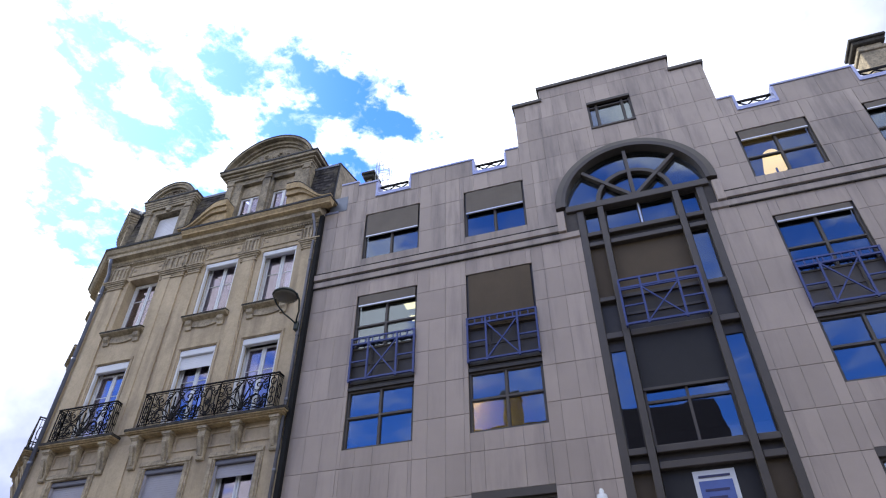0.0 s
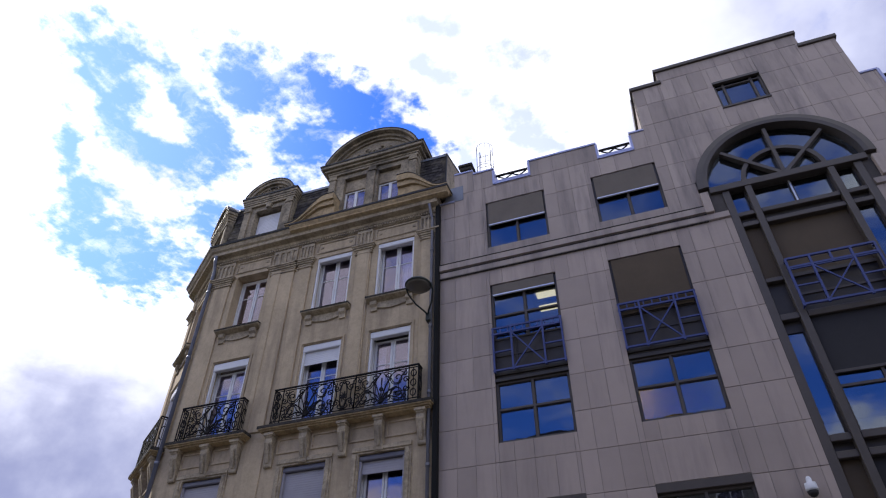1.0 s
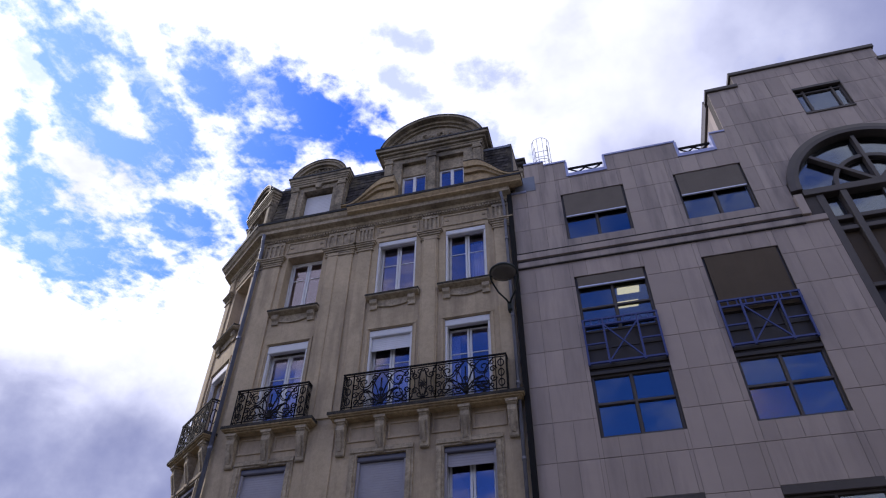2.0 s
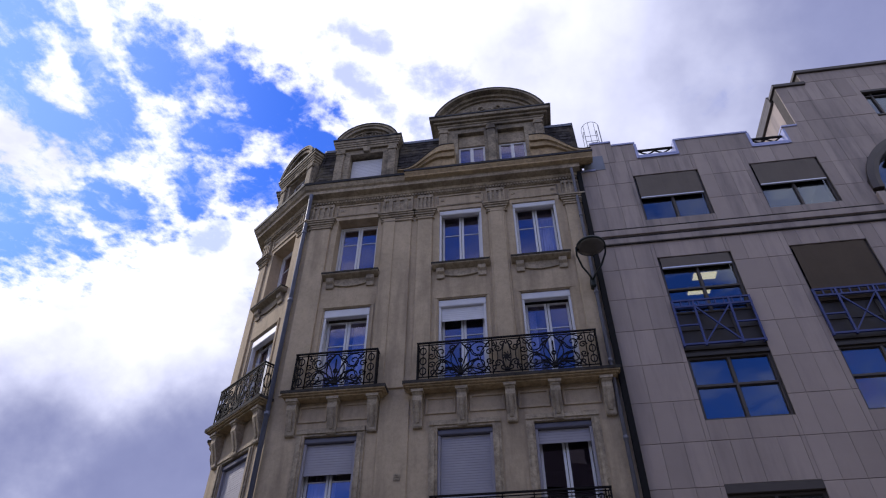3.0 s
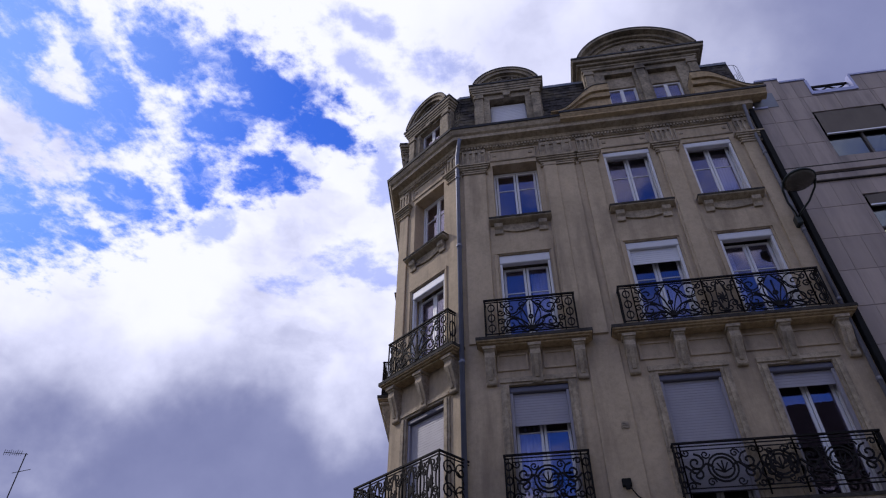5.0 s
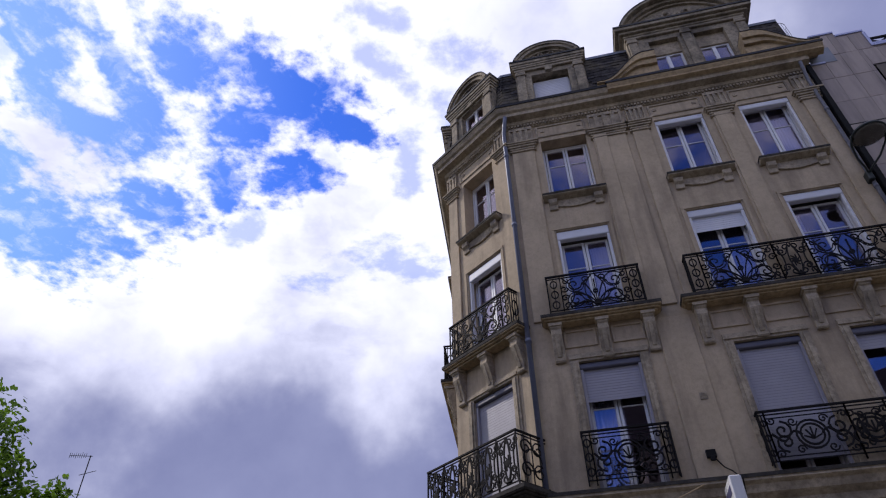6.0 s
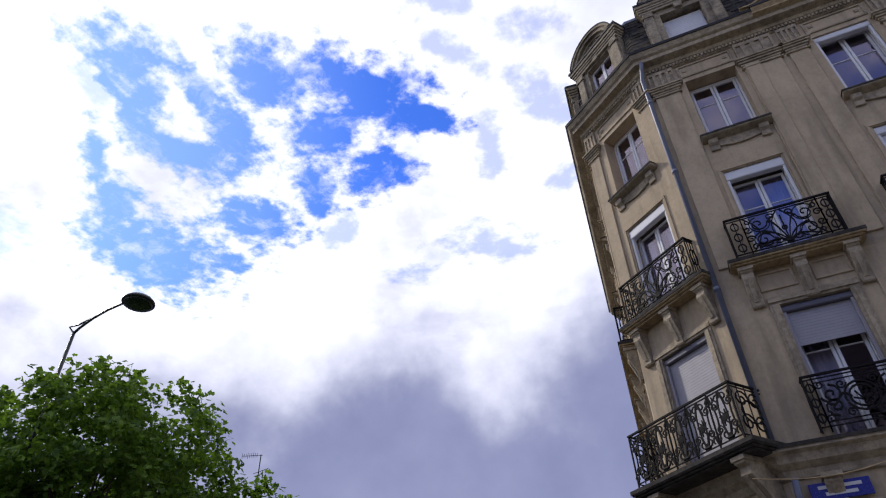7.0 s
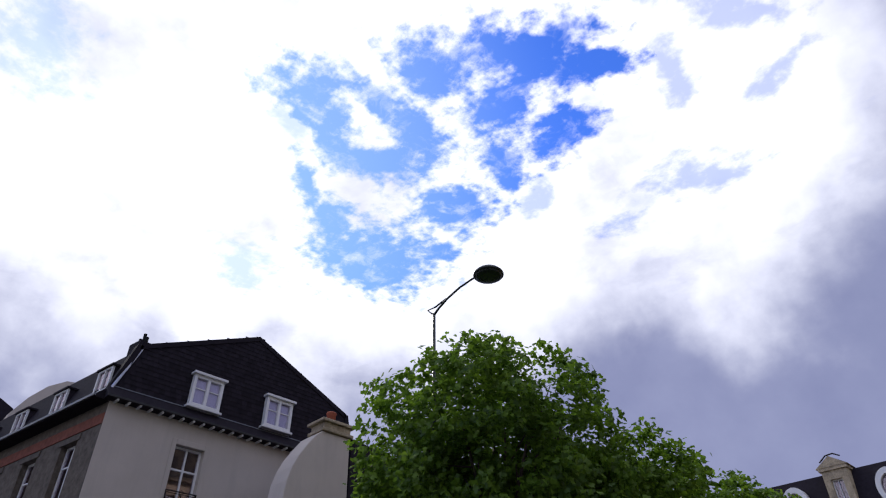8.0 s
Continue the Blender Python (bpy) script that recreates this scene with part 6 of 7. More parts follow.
def signs():
    bm = bmesh.new()
    box(bm, -12.36, -12.18, 11.35, 11.98, 4.45, 5.3)
    t = tagged(part("projecting_sign", bm, SIGN_WHITE, bevel=0.02), "white projecting shop sign box below the ledge", "sign")
    for z, h, a, b in ((5.05, 0.12, 11.42, 11.9), (4.85, 0.05, 11.45, 11.85), (4.72, 0.05, 11.45, 11.88), (4.6, 0.05, 11.5, 11.8)):
        bm = bmesh.new()
        box(bm, -12.368, -12.362, a, b, z, z + h)
        part("text_bar", bm, INK, t)
    bm = bmesh.new()
    tube(bm, ((-12.27, 11.9, 5.2), (-12.27, WY, 5.2)), 0.02, 6)
    part("bracket", bm, IRON, t)
    bm = bmesh.new()
    box(bm, -14.86, -14.02, WY - 0.075, WY - 0.05, 4.74, 5.0)
    t = tagged(part("street_sign", bm, SIGN_BLUE, bevel=0.008), "blue enamel street plate on the stone wall", "sign")
    for a, b, z in ((-14.74, -14.14, 4.9), (-14.66, -14.22, 4.8)):
        bm = bmesh.new()
        box(bm, a, b, WY - 0.082, WY - 0.077, z, z + 0.05)
        part("text_bar", bm, SIGN_WHITE, t)
    bm = bmesh.new()
    box(bm, -12.39, -12.23, WY - 0.10, WY - 0.03, 6.0, 6.14)
    box(bm, -12.35, -12.27, WY - 0.14, WY - 0.10, 5.93, 6.02)
    t = tagged(part("junction_box", bm, PIPE_DARK, bevel=0.01), "small black cable box on the stone wall", "cable box")
    bm = bmesh.new()
    tube(bm, ((-12.27, WY - 0.06, 6.0), (-12.16, WY - 0.07, 5.82), (-12.1, WY - 0.30, 5.66), (-12.0, WY - 0.36, 5.5), (-12.0, WY - 0.1, 5.05)), 0.012, 5)
    part("cable", bm, PIPE_DARK, t)
    bm = bmesh.new()
    tube(bm, [(-15.6 + 3.0 * i / 12, WY - 0.36 - 0.25 * (1 - i / 12), 5.05 + 0.42 * (i / 12) ** 1.5 - 0.22 * math.sin(math.pi * i / 12)) for i in range(13)], 0.010, 5)
    tagged(part("cable", bm, OCHRE), "thin pale cable slung under the ledge", "cable")


signs()


# ---- along the side street ----
def side_street():
    m = Matrix.Translation((P3.x, P3.y, 0)) @ Matrix.Rotation(math.atan2((P2 - P3).y, (P2 - P3).x), 4, "Z")
    t = thing("side_street_house", "pale limestone terraced house behind the corner house", "building")
    L, n = 26.0, 7
    cols = [-2.4 - 3.6 * i for i in range(n)]
    bm = bmesh.new()
    wall_mesh(bm, -L, -0.03, 0, 14.6, 0.4, [(c - 0.55, c + 0.55, a, a + 2.1) for c in cols for a in (5.6, 8.9, 11.9)])
    part("wall", bm, LIMESTONE, t, m=m)
    bm = bmesh.new()
    box(bm, -L, -0.03, -0.32, 0, 14.2, 14.6)
    part("cornice", bm, CARVED, t, m=m, bevel=0.03)
    bm = bmesh.new()
    box(bm, -L, -0.03, -0.15, 0, 8.3, 8.5)
    part("string_course", bm, CARVED, t, m=m, bevel=0.03)
    bm = bmesh.new()
    prism_x(bm, ((-0.1, 14.61), (0.7, 17.0), (9, 17.4), (9, 14.61)), -L, -0.03)
    part("roof", bm, SLATE, t, m=m)
    for c in cols:
        for a in (5.6, 8.9, 11.9):
            w = part("window", cached(("far_window",), lambda b: frame_bars(b, -0.55, 0.55, 0, 2.1, 0.07, 0.18, 0.25, (0,), (1.4,)), PVC), PVC, t, m=m @ Matrix.Translation((c, 0, a)))
            part("pane", cached(("far_pane",), lambda b: box(b, -0.5, 0.5, 0.21, 0.22, 0.05, 2.05), GLASS_OLD), GLASS_OLD, w)
        for s in (-0.8, 0.8):
            part("corbel", cached(("far_corbel",), lambda b: corbel_mesh(b, 0.3, 8.3, 7.4, 0.4), CARVED), CARVED, t, m=m @ Matrix.Translation((c + s, 0, 0)))
        bm = bmesh.new()
        box(bm, c - 1.1, c + 1.1, -0.5, 0, 8.55, 8.7)
        bal = part("balcony", bm, CARVED, t, m=m)
        bm = bmesh.new()
        railing(bm, ((c - 1.0, c, "s"), (c, c + 1.0, "s")), 8.75, 9.6, -0.42, 0.0)
        part("railing", bm, IRON, bal)
    bm = bmesh.new()
    box(bm, -L, -0.1, 9, 9.3, 0, 17)
    part("back_wall", bm, OPPOSITE, t, m=m)


side_street()


# ---- the white house across the side street ----
HX = -40.0


def white_house():
    t = thing("white_house", "white rendered house with black slate gable and corbelled eaves", "building")
    # gable wall faces +x: its frame runs along y
    m = Matrix.Translation((HX, 0, 0)) @ Matrix.Rotation(math.pi / 2, 4, "Z")
    bm = bmesh.new()
    wall_mesh(bm, 5.95, 15.25, 0, 10.295, 0.4, [(8.40, 9.42, 7.45, 9.50)])
    part("wall", bm, STUCCO, t, "white rendered gable wall", m=m)
    # slate-hung gable
    bm = bmesh.new()
    poly = ((5.85, 10.62), (15.6, 10.62), (15.15, 12.45), (10.70, 14.40), (6.40, 12.45))
    prism(bm, poly, 0.02, 0.35)
    gable = part("slate_gable", bm, SLATE_DARK, t, "black slate-hung gable", m=m)
    bm = bmesh.new()
    rng = random.Random(3)
    for r in range(22):
        z0 = 10.66 + 0.17 * r
        lo = 5.87 + (z0 - 10.62) * 0.30 if z0 < 12.4 else 6.42 + (z0 - 12.45) * 2.15
        lo += 0.22
        hi = 21.5 - lo
        x = lo + (0.1 if r % 2 else 0)
        while x < hi - 0.2:
            e = 0.004 * rng.random()
            v = [bm.verts.new(p) for p in ((x, -0.002 - e, z0), (x + 0.19, -0.002 - e, z0), (x + 0.19, 0.012, z0 + 0.18), (x, 0.012, z0 + 0.18), (x, 0.018, z0), (x + 0.19, 0.018, z0))]
            bm.faces.new(v[:4])
            bm.faces.new((v[4], v[5], v[1], v[0]))
            x += 0.2
    tagged(part("slate_covering", bm, SLATE_DARK, gable, "rows of black slates"), kind="stuff")
    for (ya, za), (yb, zb) in zip(poly[1:], poly[2:] + poly[:1]):
        bm = bmesh.new()
        prism(bm, ((ya, za + 0.03), (ya, za - 0.16), (yb, zb - 0.16), (yb, zb + 0.03)) if abs(ya - yb) > 1 else ((ya - 0.1, za), (ya + 0.1, za), (yb + 0.1, zb), (yb - 0.1, zb)), -0.03, 0.36)
        part("verge", bm, SLATE_DARK, gable, "dark slate verge")
    # flared eave with rafter ends
    bm = bmesh.new()
    prism_x(bm, ((-0.36, 10.30), (-0.38, 10.36), (-0.02, 10.78), (0.02, 10.78), (0.02, 10.30)), 5.75, 15.4)
    part("eave", bm, SLATE_DARK, t, "flared slate eave", m=m)
    bm = bmesh.new()
    box(bm, 5.74, 15.41, -0.405, -0.362, 10.30, 10.36)
    part("gutter", bm, GUTTER, t, m=m)
    bm = bmesh.new()
    box(bm, 5.86, 15.38, -0.052, -0.022, 10.77, 10.80)
    part("flashing", bm, ZINC, t, "pale lead line above the flared eave", m=m)
    for i in range(25):
        part("rafter_end", cached(("rafter_end",), lambda b: box(b, -0.032, 0.032, -0.34, -0.001, 10.235, 10.298), PVC), PVC, t, m=m @ Matrix.Translation((6.1 + 0.37 * i, 0, 0)))
    # dormer-like windows in the slates
    for a, b, c, d in ((8.42, 9.56, 10.86, 12.0), (11.36, 12.50, 10.92, 12.06)):
        bm = bmesh.new()
        frame_bars(bm, a, b, c, d, 0.11, -0.20, 0.0, ((a + b) / 2,), (), 0.1)
        box(bm, a - 0.08, b + 0.08, -0.30, 0.0, d, d + 0.09)
        box(bm, a - 0.08, b + 0.08, -0.26, 0.0, c - 0.08, c)
        w = part("window", bm, PVC, t, "white window in the slate gable", m=m, bevel=0.008)
        for p, q in ((a + 0.11, (a + b) / 2 - 0.05), ((a + b) / 2 + 0.05, b - 0.11)):
            bm = bmesh.new()
            box(bm, p, q, -0.10, -0.09, c + 0.11, d - 0.11)
            part("pane", bm, GLASS_OLD, w)
            bm = bmesh.new()
            box(bm, p, q, -0.13, -0.10, (c + d) / 2 + 0.08, (c + d) / 2 + 0.115)
            part("glazing_bar", bm, PVC, w)
            bm = bmesh.new()
            box(bm, p, q, -0.07, -0.06, c + 0.11, d - 0.11)
            part("net_curtain", bm, CURTAIN, w, "white net curtain behind the glass")
    for a, b in ((8.40, 9.42),):
        c, d = 7.45, 9.50
        bm = bmesh.new()
        for o in (0.0,):
            box(bm, a - 0.16, a, -0.03, 0, c, d + 0.18)
            box(bm, b, b + 0.16, -0.03, 0, c, d + 0.18)
            box(bm, a, b, -0.03, 0, d, d + 0.18)
            box(bm, a - 0.2, b + 0.2, -0.12, 0, c - 0.1, c)
        w = part("window", bm, STUCCO, t, "tall window with a plain white surround", m=m, bevel=0.008)
        bm = bmesh.new()
        frame_bars(bm, a, b, c, d, 0.07, 0.2, 0.28, ((a + b) / 2,), (c + 1.3,), 0.06)
        part("window_frame", bm, PVC, w)
        bm = bmesh.new()
        box(bm, a + 0.07, b - 0.07, 0.235, 0.245, c + 0.07, d - 0.07)
        part("pane", bm, GLASS_OLD, w)
        bm = bmesh.new()
        railing(bm, ((a, b, "b"),), c, c + 0.55, -0.07, 0.0)
        part("window_guard", bm, IRON, w)
    # long street wall, turned a little
    m2 = Matrix.Translation((HX, 5.95, 0)) @ Matrix.Rotation(radians(8.5), 4, "Z")
    bm = bmesh.new()
    wall_mesh(bm, -14.0, -0.01, 0, 10.3, 0.4, [(-14 + 1.3 + 2.6 * i, -14 + 2.3 + 2.6 * i, 7.2, 9.3) for i in range(5)])
    part("wall", bm, RUBBLE, t, "rubble stone street wall", m=m2)
    bm = bmesh.new()
    box(bm, -14.0, -0.02, -0.03, 0, 9.55, 9.9)
    part("brick_band", bm, BRICK, t, "red brick band under the eaves", m=m2)
    bm = bmesh.new()
    prism_x(bm, ((-0.5, 10.28), (-0.52, 10.36), (-0.05, 10.75), (0.62, 12.5), (4.6, 14.4), (4.6, 10.28)), -14.0, 0.0)
    part("roof", bm, SLATE_DARK, t, "black slate mansard roof", m=m2)
    bm = bmesh.new()
    box(bm, -14.0, 0.05, -0.56, -0.5, 10.3, 10.38)
    part("gutter", bm, ZINC, t, m=m2)
    bm = bmesh.new()
    tube(bm, ((0.03, -0.08, 10.7), (0.03, 0.60, 12.5)), 0.05, 6)
    part("hip_flashing", bm, ALU, t, "pale lead hip flashing", m=m2)
    for i in range(5):
        bm = bmesh.new()
        x = -14 + 1.3 + 2.6 * i
        frame_bars(bm, x, x + 1.0, 7.2, 9.3, 0.08, 0.2, 0.28, (x + 0.5,), (8.6,))
        w = part("window", bm, PVC, t, m=m2)
        bm = bmesh.new()
        box(bm, x - 0.15, x + 1.15, -0.04, 0.0, 9.3, 9.5)
        part("lintel", bm, RUBBLE, w)
        bm = bmesh.new()
        box(bm, x + 0.08, x + 0.92, 0.23, 0.24, 7.28, 9.22)
        part("pane", bm, GLASS_OLD, w)
        bm = bmesh.new()
        x = -14 + 1.0 + 2.9 * i
        box(bm, x - 0.06, x + 0.96, -0.06, 0.5, 11.7, 11.77)
        box(bm, x, x + 0.06, 0.075, 0.5, 10.85, 11.7)
        box(bm, x + 0.84, x + 0.9, 0.075, 0.5, 10.85, 11.7)
        w = part("dormer", bm, SLATE_DARK, t, "slate-hung dormer with a white frame", m=m2)
        bm = bmesh.new()
        frame_bars(bm, x, x + 0.9, 10.85, 11.698, 0.07, 0.0, 0.07, (x + 0.45,), (), 0.05)
        part("window_frame", bm, PVC, w)
        bm = bmesh.new()
        box(bm, x + 0.09, x + 0.81, 0.05, 0.06, 10.94, 11.61)
        part("pane", bm, GLASS_OLD, w)
    bm = bmesh.new()
    box(bm, -53, -40.9, 7.2, 15.1, 0, 10.2)
    part("inner_walls", bm, BLIND_BROWN, t, "dark rooms behind the windows")
    bm = bmesh.new()
    box(bm, -54, -40.4, 15.2, 15.5, 0, 12)
    part("back_wall", bm, STUCCO, t)
    # ridge pots
    bm = bmesh.new()
    box(bm, -1.0, -0.3, 0.55, 1.1, 12.2, 12.85)
    stack = part("chimney", bm, SLATE_DARK, t, "low dark chimney with pots", m=m2)
    for x, h in ((-0.85, 0.3), (-0.6, 0.42), (-0.4, 0.22)):
        bm = bmesh.new()
        lathe(bm, ((0.06, 12.85), (0.06, 12.85 + h), (0.045, 12.86 + h)), x, 0.8, 8)
        part("pot", bm, PIPE_DARK, stack)


white_house()


def shouldered_chimney():
    """The rendered stack that leans its shoulder on the white house."""
    m = Matrix.Translation((-36.0, 0, 0)) @ Matrix.Rotation(math.pi / 2, 4, "Z")
    bm = bmesh.new()
    pts = [(10.22, 0.0), (12.85, 0.0), (12.54, 9.62), (11.44, 9.62)]
    curve = [(11.22, 9.45), (10.92, 9.05), (10.66, 8.65), (10.47, 8.25), (10.34, 7.8), (10.28, 7.3)]
    prism(bm, pts + curve, 0.0, 0.9)
    t = tagged(part("rendered_chimney", bm, STUCCO, m=None, bevel=0.02), "tall white rendered chimney with a sloping shoulder", "chimney")
    t.matrix_basis = m
    bm = bmesh.new()
    box(bm, 11.38, 12.62, -0.1, 0.8, 9.625, 9.73)
    box(bm, 11.46, 12.54, -0.02, 0.72, 9.73, 9.95)
    box(bm, 11.34, 12.66, -0.12, 0.82, 9.95, 10.05)
    part("cap", bm, CARVED, t, "grey stone cap", bevel=0.015)
    bm = bmesh.new()
    lathe(bm, ((0.16, 10.05), (0.15, 10.4), (0.19, 10.44), (0.16, 10.48)), 11.95, 0.35, 12)
    part("pot", bm, TERRACOTTA, t, "red clay chimney pot", smooth=True)
    # slate lean-to behind the trees
    bm = bmesh.new()
    prism_x(bm, ((12.8, 7.7), (20.5, 7.4), (20.5, 0), (12.8, 0)), -38.5, -36.2)
    prism_x(bm, ((12.7, 9.7), (20.6, 9.0), (20.6, 7.41), (12.7, 7.71)), -38.4, -36.1)
    o = tagged(part("annexe", bm, SLATE_DARK), "low dark slated annexe behind the trees", "building")


shouldered_chimney()


def grey_gable():
    t = thing("grey_gabled_house", "pale grey rendered house with black slate roof", "building")
    m = Matrix.Translation((-54.0, 0, 0)) @ Matrix.Rotation(math.pi / 2, 4, "Z")
    bm = bmesh.new()
    prism(bm, ((5.3, 0), (14, 0), (14, 12.5), (11.5, 15.2), (9.6, 16.2), (8.3, 16.5), (7.7, 16.42), (6.95, 15.9), (6.3, 15.1), (5.8, 14.2), (5.5, 13.2), (5.3, 11.6)), 0.0, 0.5)
    part("wall", bm, STUCCO, t, "pale grey rendered gable", m=m)
    bm = bmesh.new()
    prism(bm, ((5.2, 11.4), (14, 12.3), (11.5, 15.0), (9.6, 16.0), (8.3, 16.3), (6.95, 15.7), (6.3, 14.9), (5.5, 13.0)), 0.52, 12)
    part("roof", bm, SLATE_DARK, t, "black slate roof", m=m)
    bm = bmesh.new()
    box(bm, 5.4, 13.9, 0.52, 12, 0, 11.3)
    part("body", bm, RUBBLE, t, m=m)
    m = Matrix.Translation((-68.0, 0, 0)) @ Matrix.Rotation(math.pi / 2, 4, "Z")
    t = thing("black_roofed_house", "distant house with a tall black slate roof", "building")
    bm = bmesh.new()
    box(bm, -8, 9, 0, 9, 0, 14.5)
    part("wall", bm, RUBBLE, t, m=m)
    bm = bmesh.new()
    prism(bm, ((-8.4, 14.6), (9.4, 14.6), (8.2, 19.4), (6.4, 20.3), (-6.5, 20.3)), -0.3, 9.3)
    part("roof", bm, SLATE_DARK, t, m=m)


grey_gable()


def far_house():
    """Mansard house at the end of the side street."""
    t = thing("far_mansard_house", "distant house with dark mansard roof and stone dormers", "building")
    y = 60.0
    bm = bmesh.new()
    box(bm, -47, -22, y, y + 10, 0, 15.2)
    part("wall", bm, CARVED, t)
    bm = bmesh.new()
    prism_x(bm, ((y - 0.2, 15.2), (y + 0.9, 19.0), (y + 5, 19.8), (y + 9, 19.0), (y + 10, 15.2)), -47, -29.0)
    part("roof", bm, SLATE_DARK, t)
    bm = bmesh.new()
    prism_x(bm, ((y - 0.2, 15.2), (y + 0.9, 17.6), (y + 5, 18.2), (y + 9, 17.6), (y + 10, 15.2)), -28.97, -22)
    part("roof", bm, SLATE_DARK, t)
    bm = bmesh.new()
    x0, x1 = -35.7, -33.4
    box(bm, x0 + 0.2, x0 + 0.7, y - 0.3, y + 1.2, 15.2, 18.9)
    box(bm, x1 - 0.7, x1 - 0.2, y - 0.3, y + 1.2, 15.2, 18.9)
    box(bm, x0 + 0.7, x1 - 0.7, y - 0.3, y + 1.2, 18.2, 18.9)
    box(bm, x0 + 0.05, x1 - 0.05, y - 0.45, y + 1.3, 18.9, 19.15)
    prism(bm, ((x0 - 0.1, 19.15), (x1 + 0.1, 19.15), ((x0 + x1) / 2, 20.0)), y - 0.5, y + 1.4)
    d = part("dormer", bm, CARVED, t, "stone dormer with a pointed pediment")
    bm = bmesh.new()
    frame_bars(bm, x0 + 0.7, x1 - 0.7, 15.6, 18.2, 0.1, y, y + 0.1, ((x0 + x1) / 2,))
    part("window_frame", bm, PVC, d)
    bm = bmesh.new()
    box(bm, x0 + 0.75, x1 - 0.75, y + 0.12, y + 0.14, 15.6, 18.2)
    part("pane", bm, GLASS_OLD, d)
    for cx in (-38.2, -31.0):
        bm = bmesh.new()
        n = 24
        rows = []
        for i in range(n):
            a = 2 * math.pi * i / n
            rows.append([bm.verts.new((cx + r * math.cos(a), yy, 16.9 + 1.35 * r * math.sin(a))) for r, yy in ((0.7, y + 0.5), (0.7, y - 0.2), (1.05, y - 0.2), (1.05, y + 0.9))])
        for i in range(n):
            A, B = rows[i], rows[(i + 1) % n]
            for j in range(4):
                bm.faces.new((A[j], A[(j + 1) % 4], B[(j + 1) % 4], B[j]))
        d = part("oval_dormer", bm, PVC, t, "white oval dormer surround")
        bm = bmesh.new()
        prism(bm, [(cx + 0.7 * math.cos(2 * math.pi * i / n), 16.9 + 0.95 * math.sin(2 * math.pi * i / n)) for i in range(n)], y + 0.1, y + 0.14)
        part("pane", bm, GLASS_OLD, d)
    bm = bmesh.new()
    box(bm, -47.3, -21.7, y - 0.5, y, 14.9, 15.3)
    part("cornice", bm, CARVED, t, bevel=0.05)
    bm = bmesh.new()
    tube(bm, ((-35.6, y + 0.5, 19.9), (-35.0, y + 0.5, 20.35), (-34.4, y + 0.5, 20.4), (-33.9, y + 0.5, 20.1)), 0.06, 6)
    part("finial_iron", bm, IRON, t)


far_house()


def aerial():
    t = thing("rooftop_aerial", "thin metal television aerial on a roof mast", "aerial", m=Matrix.Translation((-34.2, 23.1, 12.95)))
    bm = bmesh.new()
    tube(bm, ((0, 0, 0.05), (0.05, 0, -4.8)), 0.022, 6)
    part("mast", bm, IRON, t)
    bm = bmesh.new()
    tube(bm, ((-0.95, -0.1, 0.12), (0.1, 0, 0.0)), 0.012, 5)
    part("boom", bm, IRON, t)
    for i in range(9):
        bm = bmesh.new()
        x = -0.93 + 0.1 * i
        h = 0.10 + 0.03 * (i % 3 == 0)
        tube(bm, ((x, -0.1, 0.12 - 0.12 * (x + 0.95) - h), (x, -0.1, 0.12 - 0.12 * (x + 0.95) + h)), 0.008, 4)
        part("element", bm, IRON, t)
    bm = bmesh.new()
    tube(bm, ((-0.25, 0, -0.75), (0.5, 0, -0.65)), 0.014, 5)
    part("boom", bm, IRON, t)
    bm = bmesh.new()
    prism_x(bm, ((21.0, 7.4), (23.2, 8.6), (26, 7.4), (26, 0), (21, 0)), -41, -31)
    tagged(part("garden_house", bm, SLATE_DARK), "low dark roofed house hidden behind the trees", "building")


aerial()


# ---- the far side of the street, which shows in the window panes ----
def opposite_house():
    t = thing("opposite_house", "tall rendered house with dark roof and chimney across the street", "building")
    y = -10.5
    bm = bmesh.new()
    box(bm, -11.5, 5.0, y - 9, y, 0, 16.5)
    part("wall", bm, OPPOSITE, t)
    bm = bmesh.new()
    prism_x(bm, ((y + 0.4, 16.5), (y - 3.0, 20.6), (y - 6.0, 20.6), (y - 9.4, 16.5)), -11.7, 5.2)
    part("roof", bm, SLATE_DARK, t)
    bm = bmesh.new()
    box(bm, -7.4, -6.4, y - 2.6, y - 1.2, 17.5, 21.8)
    box(bm, -7.5, -6.3, y - 2.7, y - 1.1, 21.8, 22.0)
    part("chimney", bm, OPPOSITE, t, bevel=0.02)
    for i in range(5):
        for z in (1.2, 5.2, 8.8, 12.4):
            w = part("window", cached(("opp_window",), lambda b: frame_bars(b, -0.6, 0.6, 0, 2.2, 0.08, -0.02, 0.06, (0,)), PVC), PVC, t, m=Matrix.Translation((-9.6 + 3.2 * i, y, z)))
            part("pane", cached(("opp_pane",), lambda b: box(b, -0.52, 0.52, 0.0, 0.02, 0.08, 2.12), GLASS_OLD), GLASS_OLD, w)
    for a, b, h, lab in ((5.3, 24, 12.0, "plain lower house across the street"), (-30, -11.9, 10.5, "low plain house across the street")):
        bm = bmesh.new()
        box(bm, a, b, y - 9, y - 0.3, 0, h)
        prism_x(bm, ((y, h + 0.002), (y - 4.5, h + 3.2), (y - 9.2, h + 0.002)), a, b)
        tagged(part("low_house", bm, OPPOSITE), lab, "building")


opposite_house()


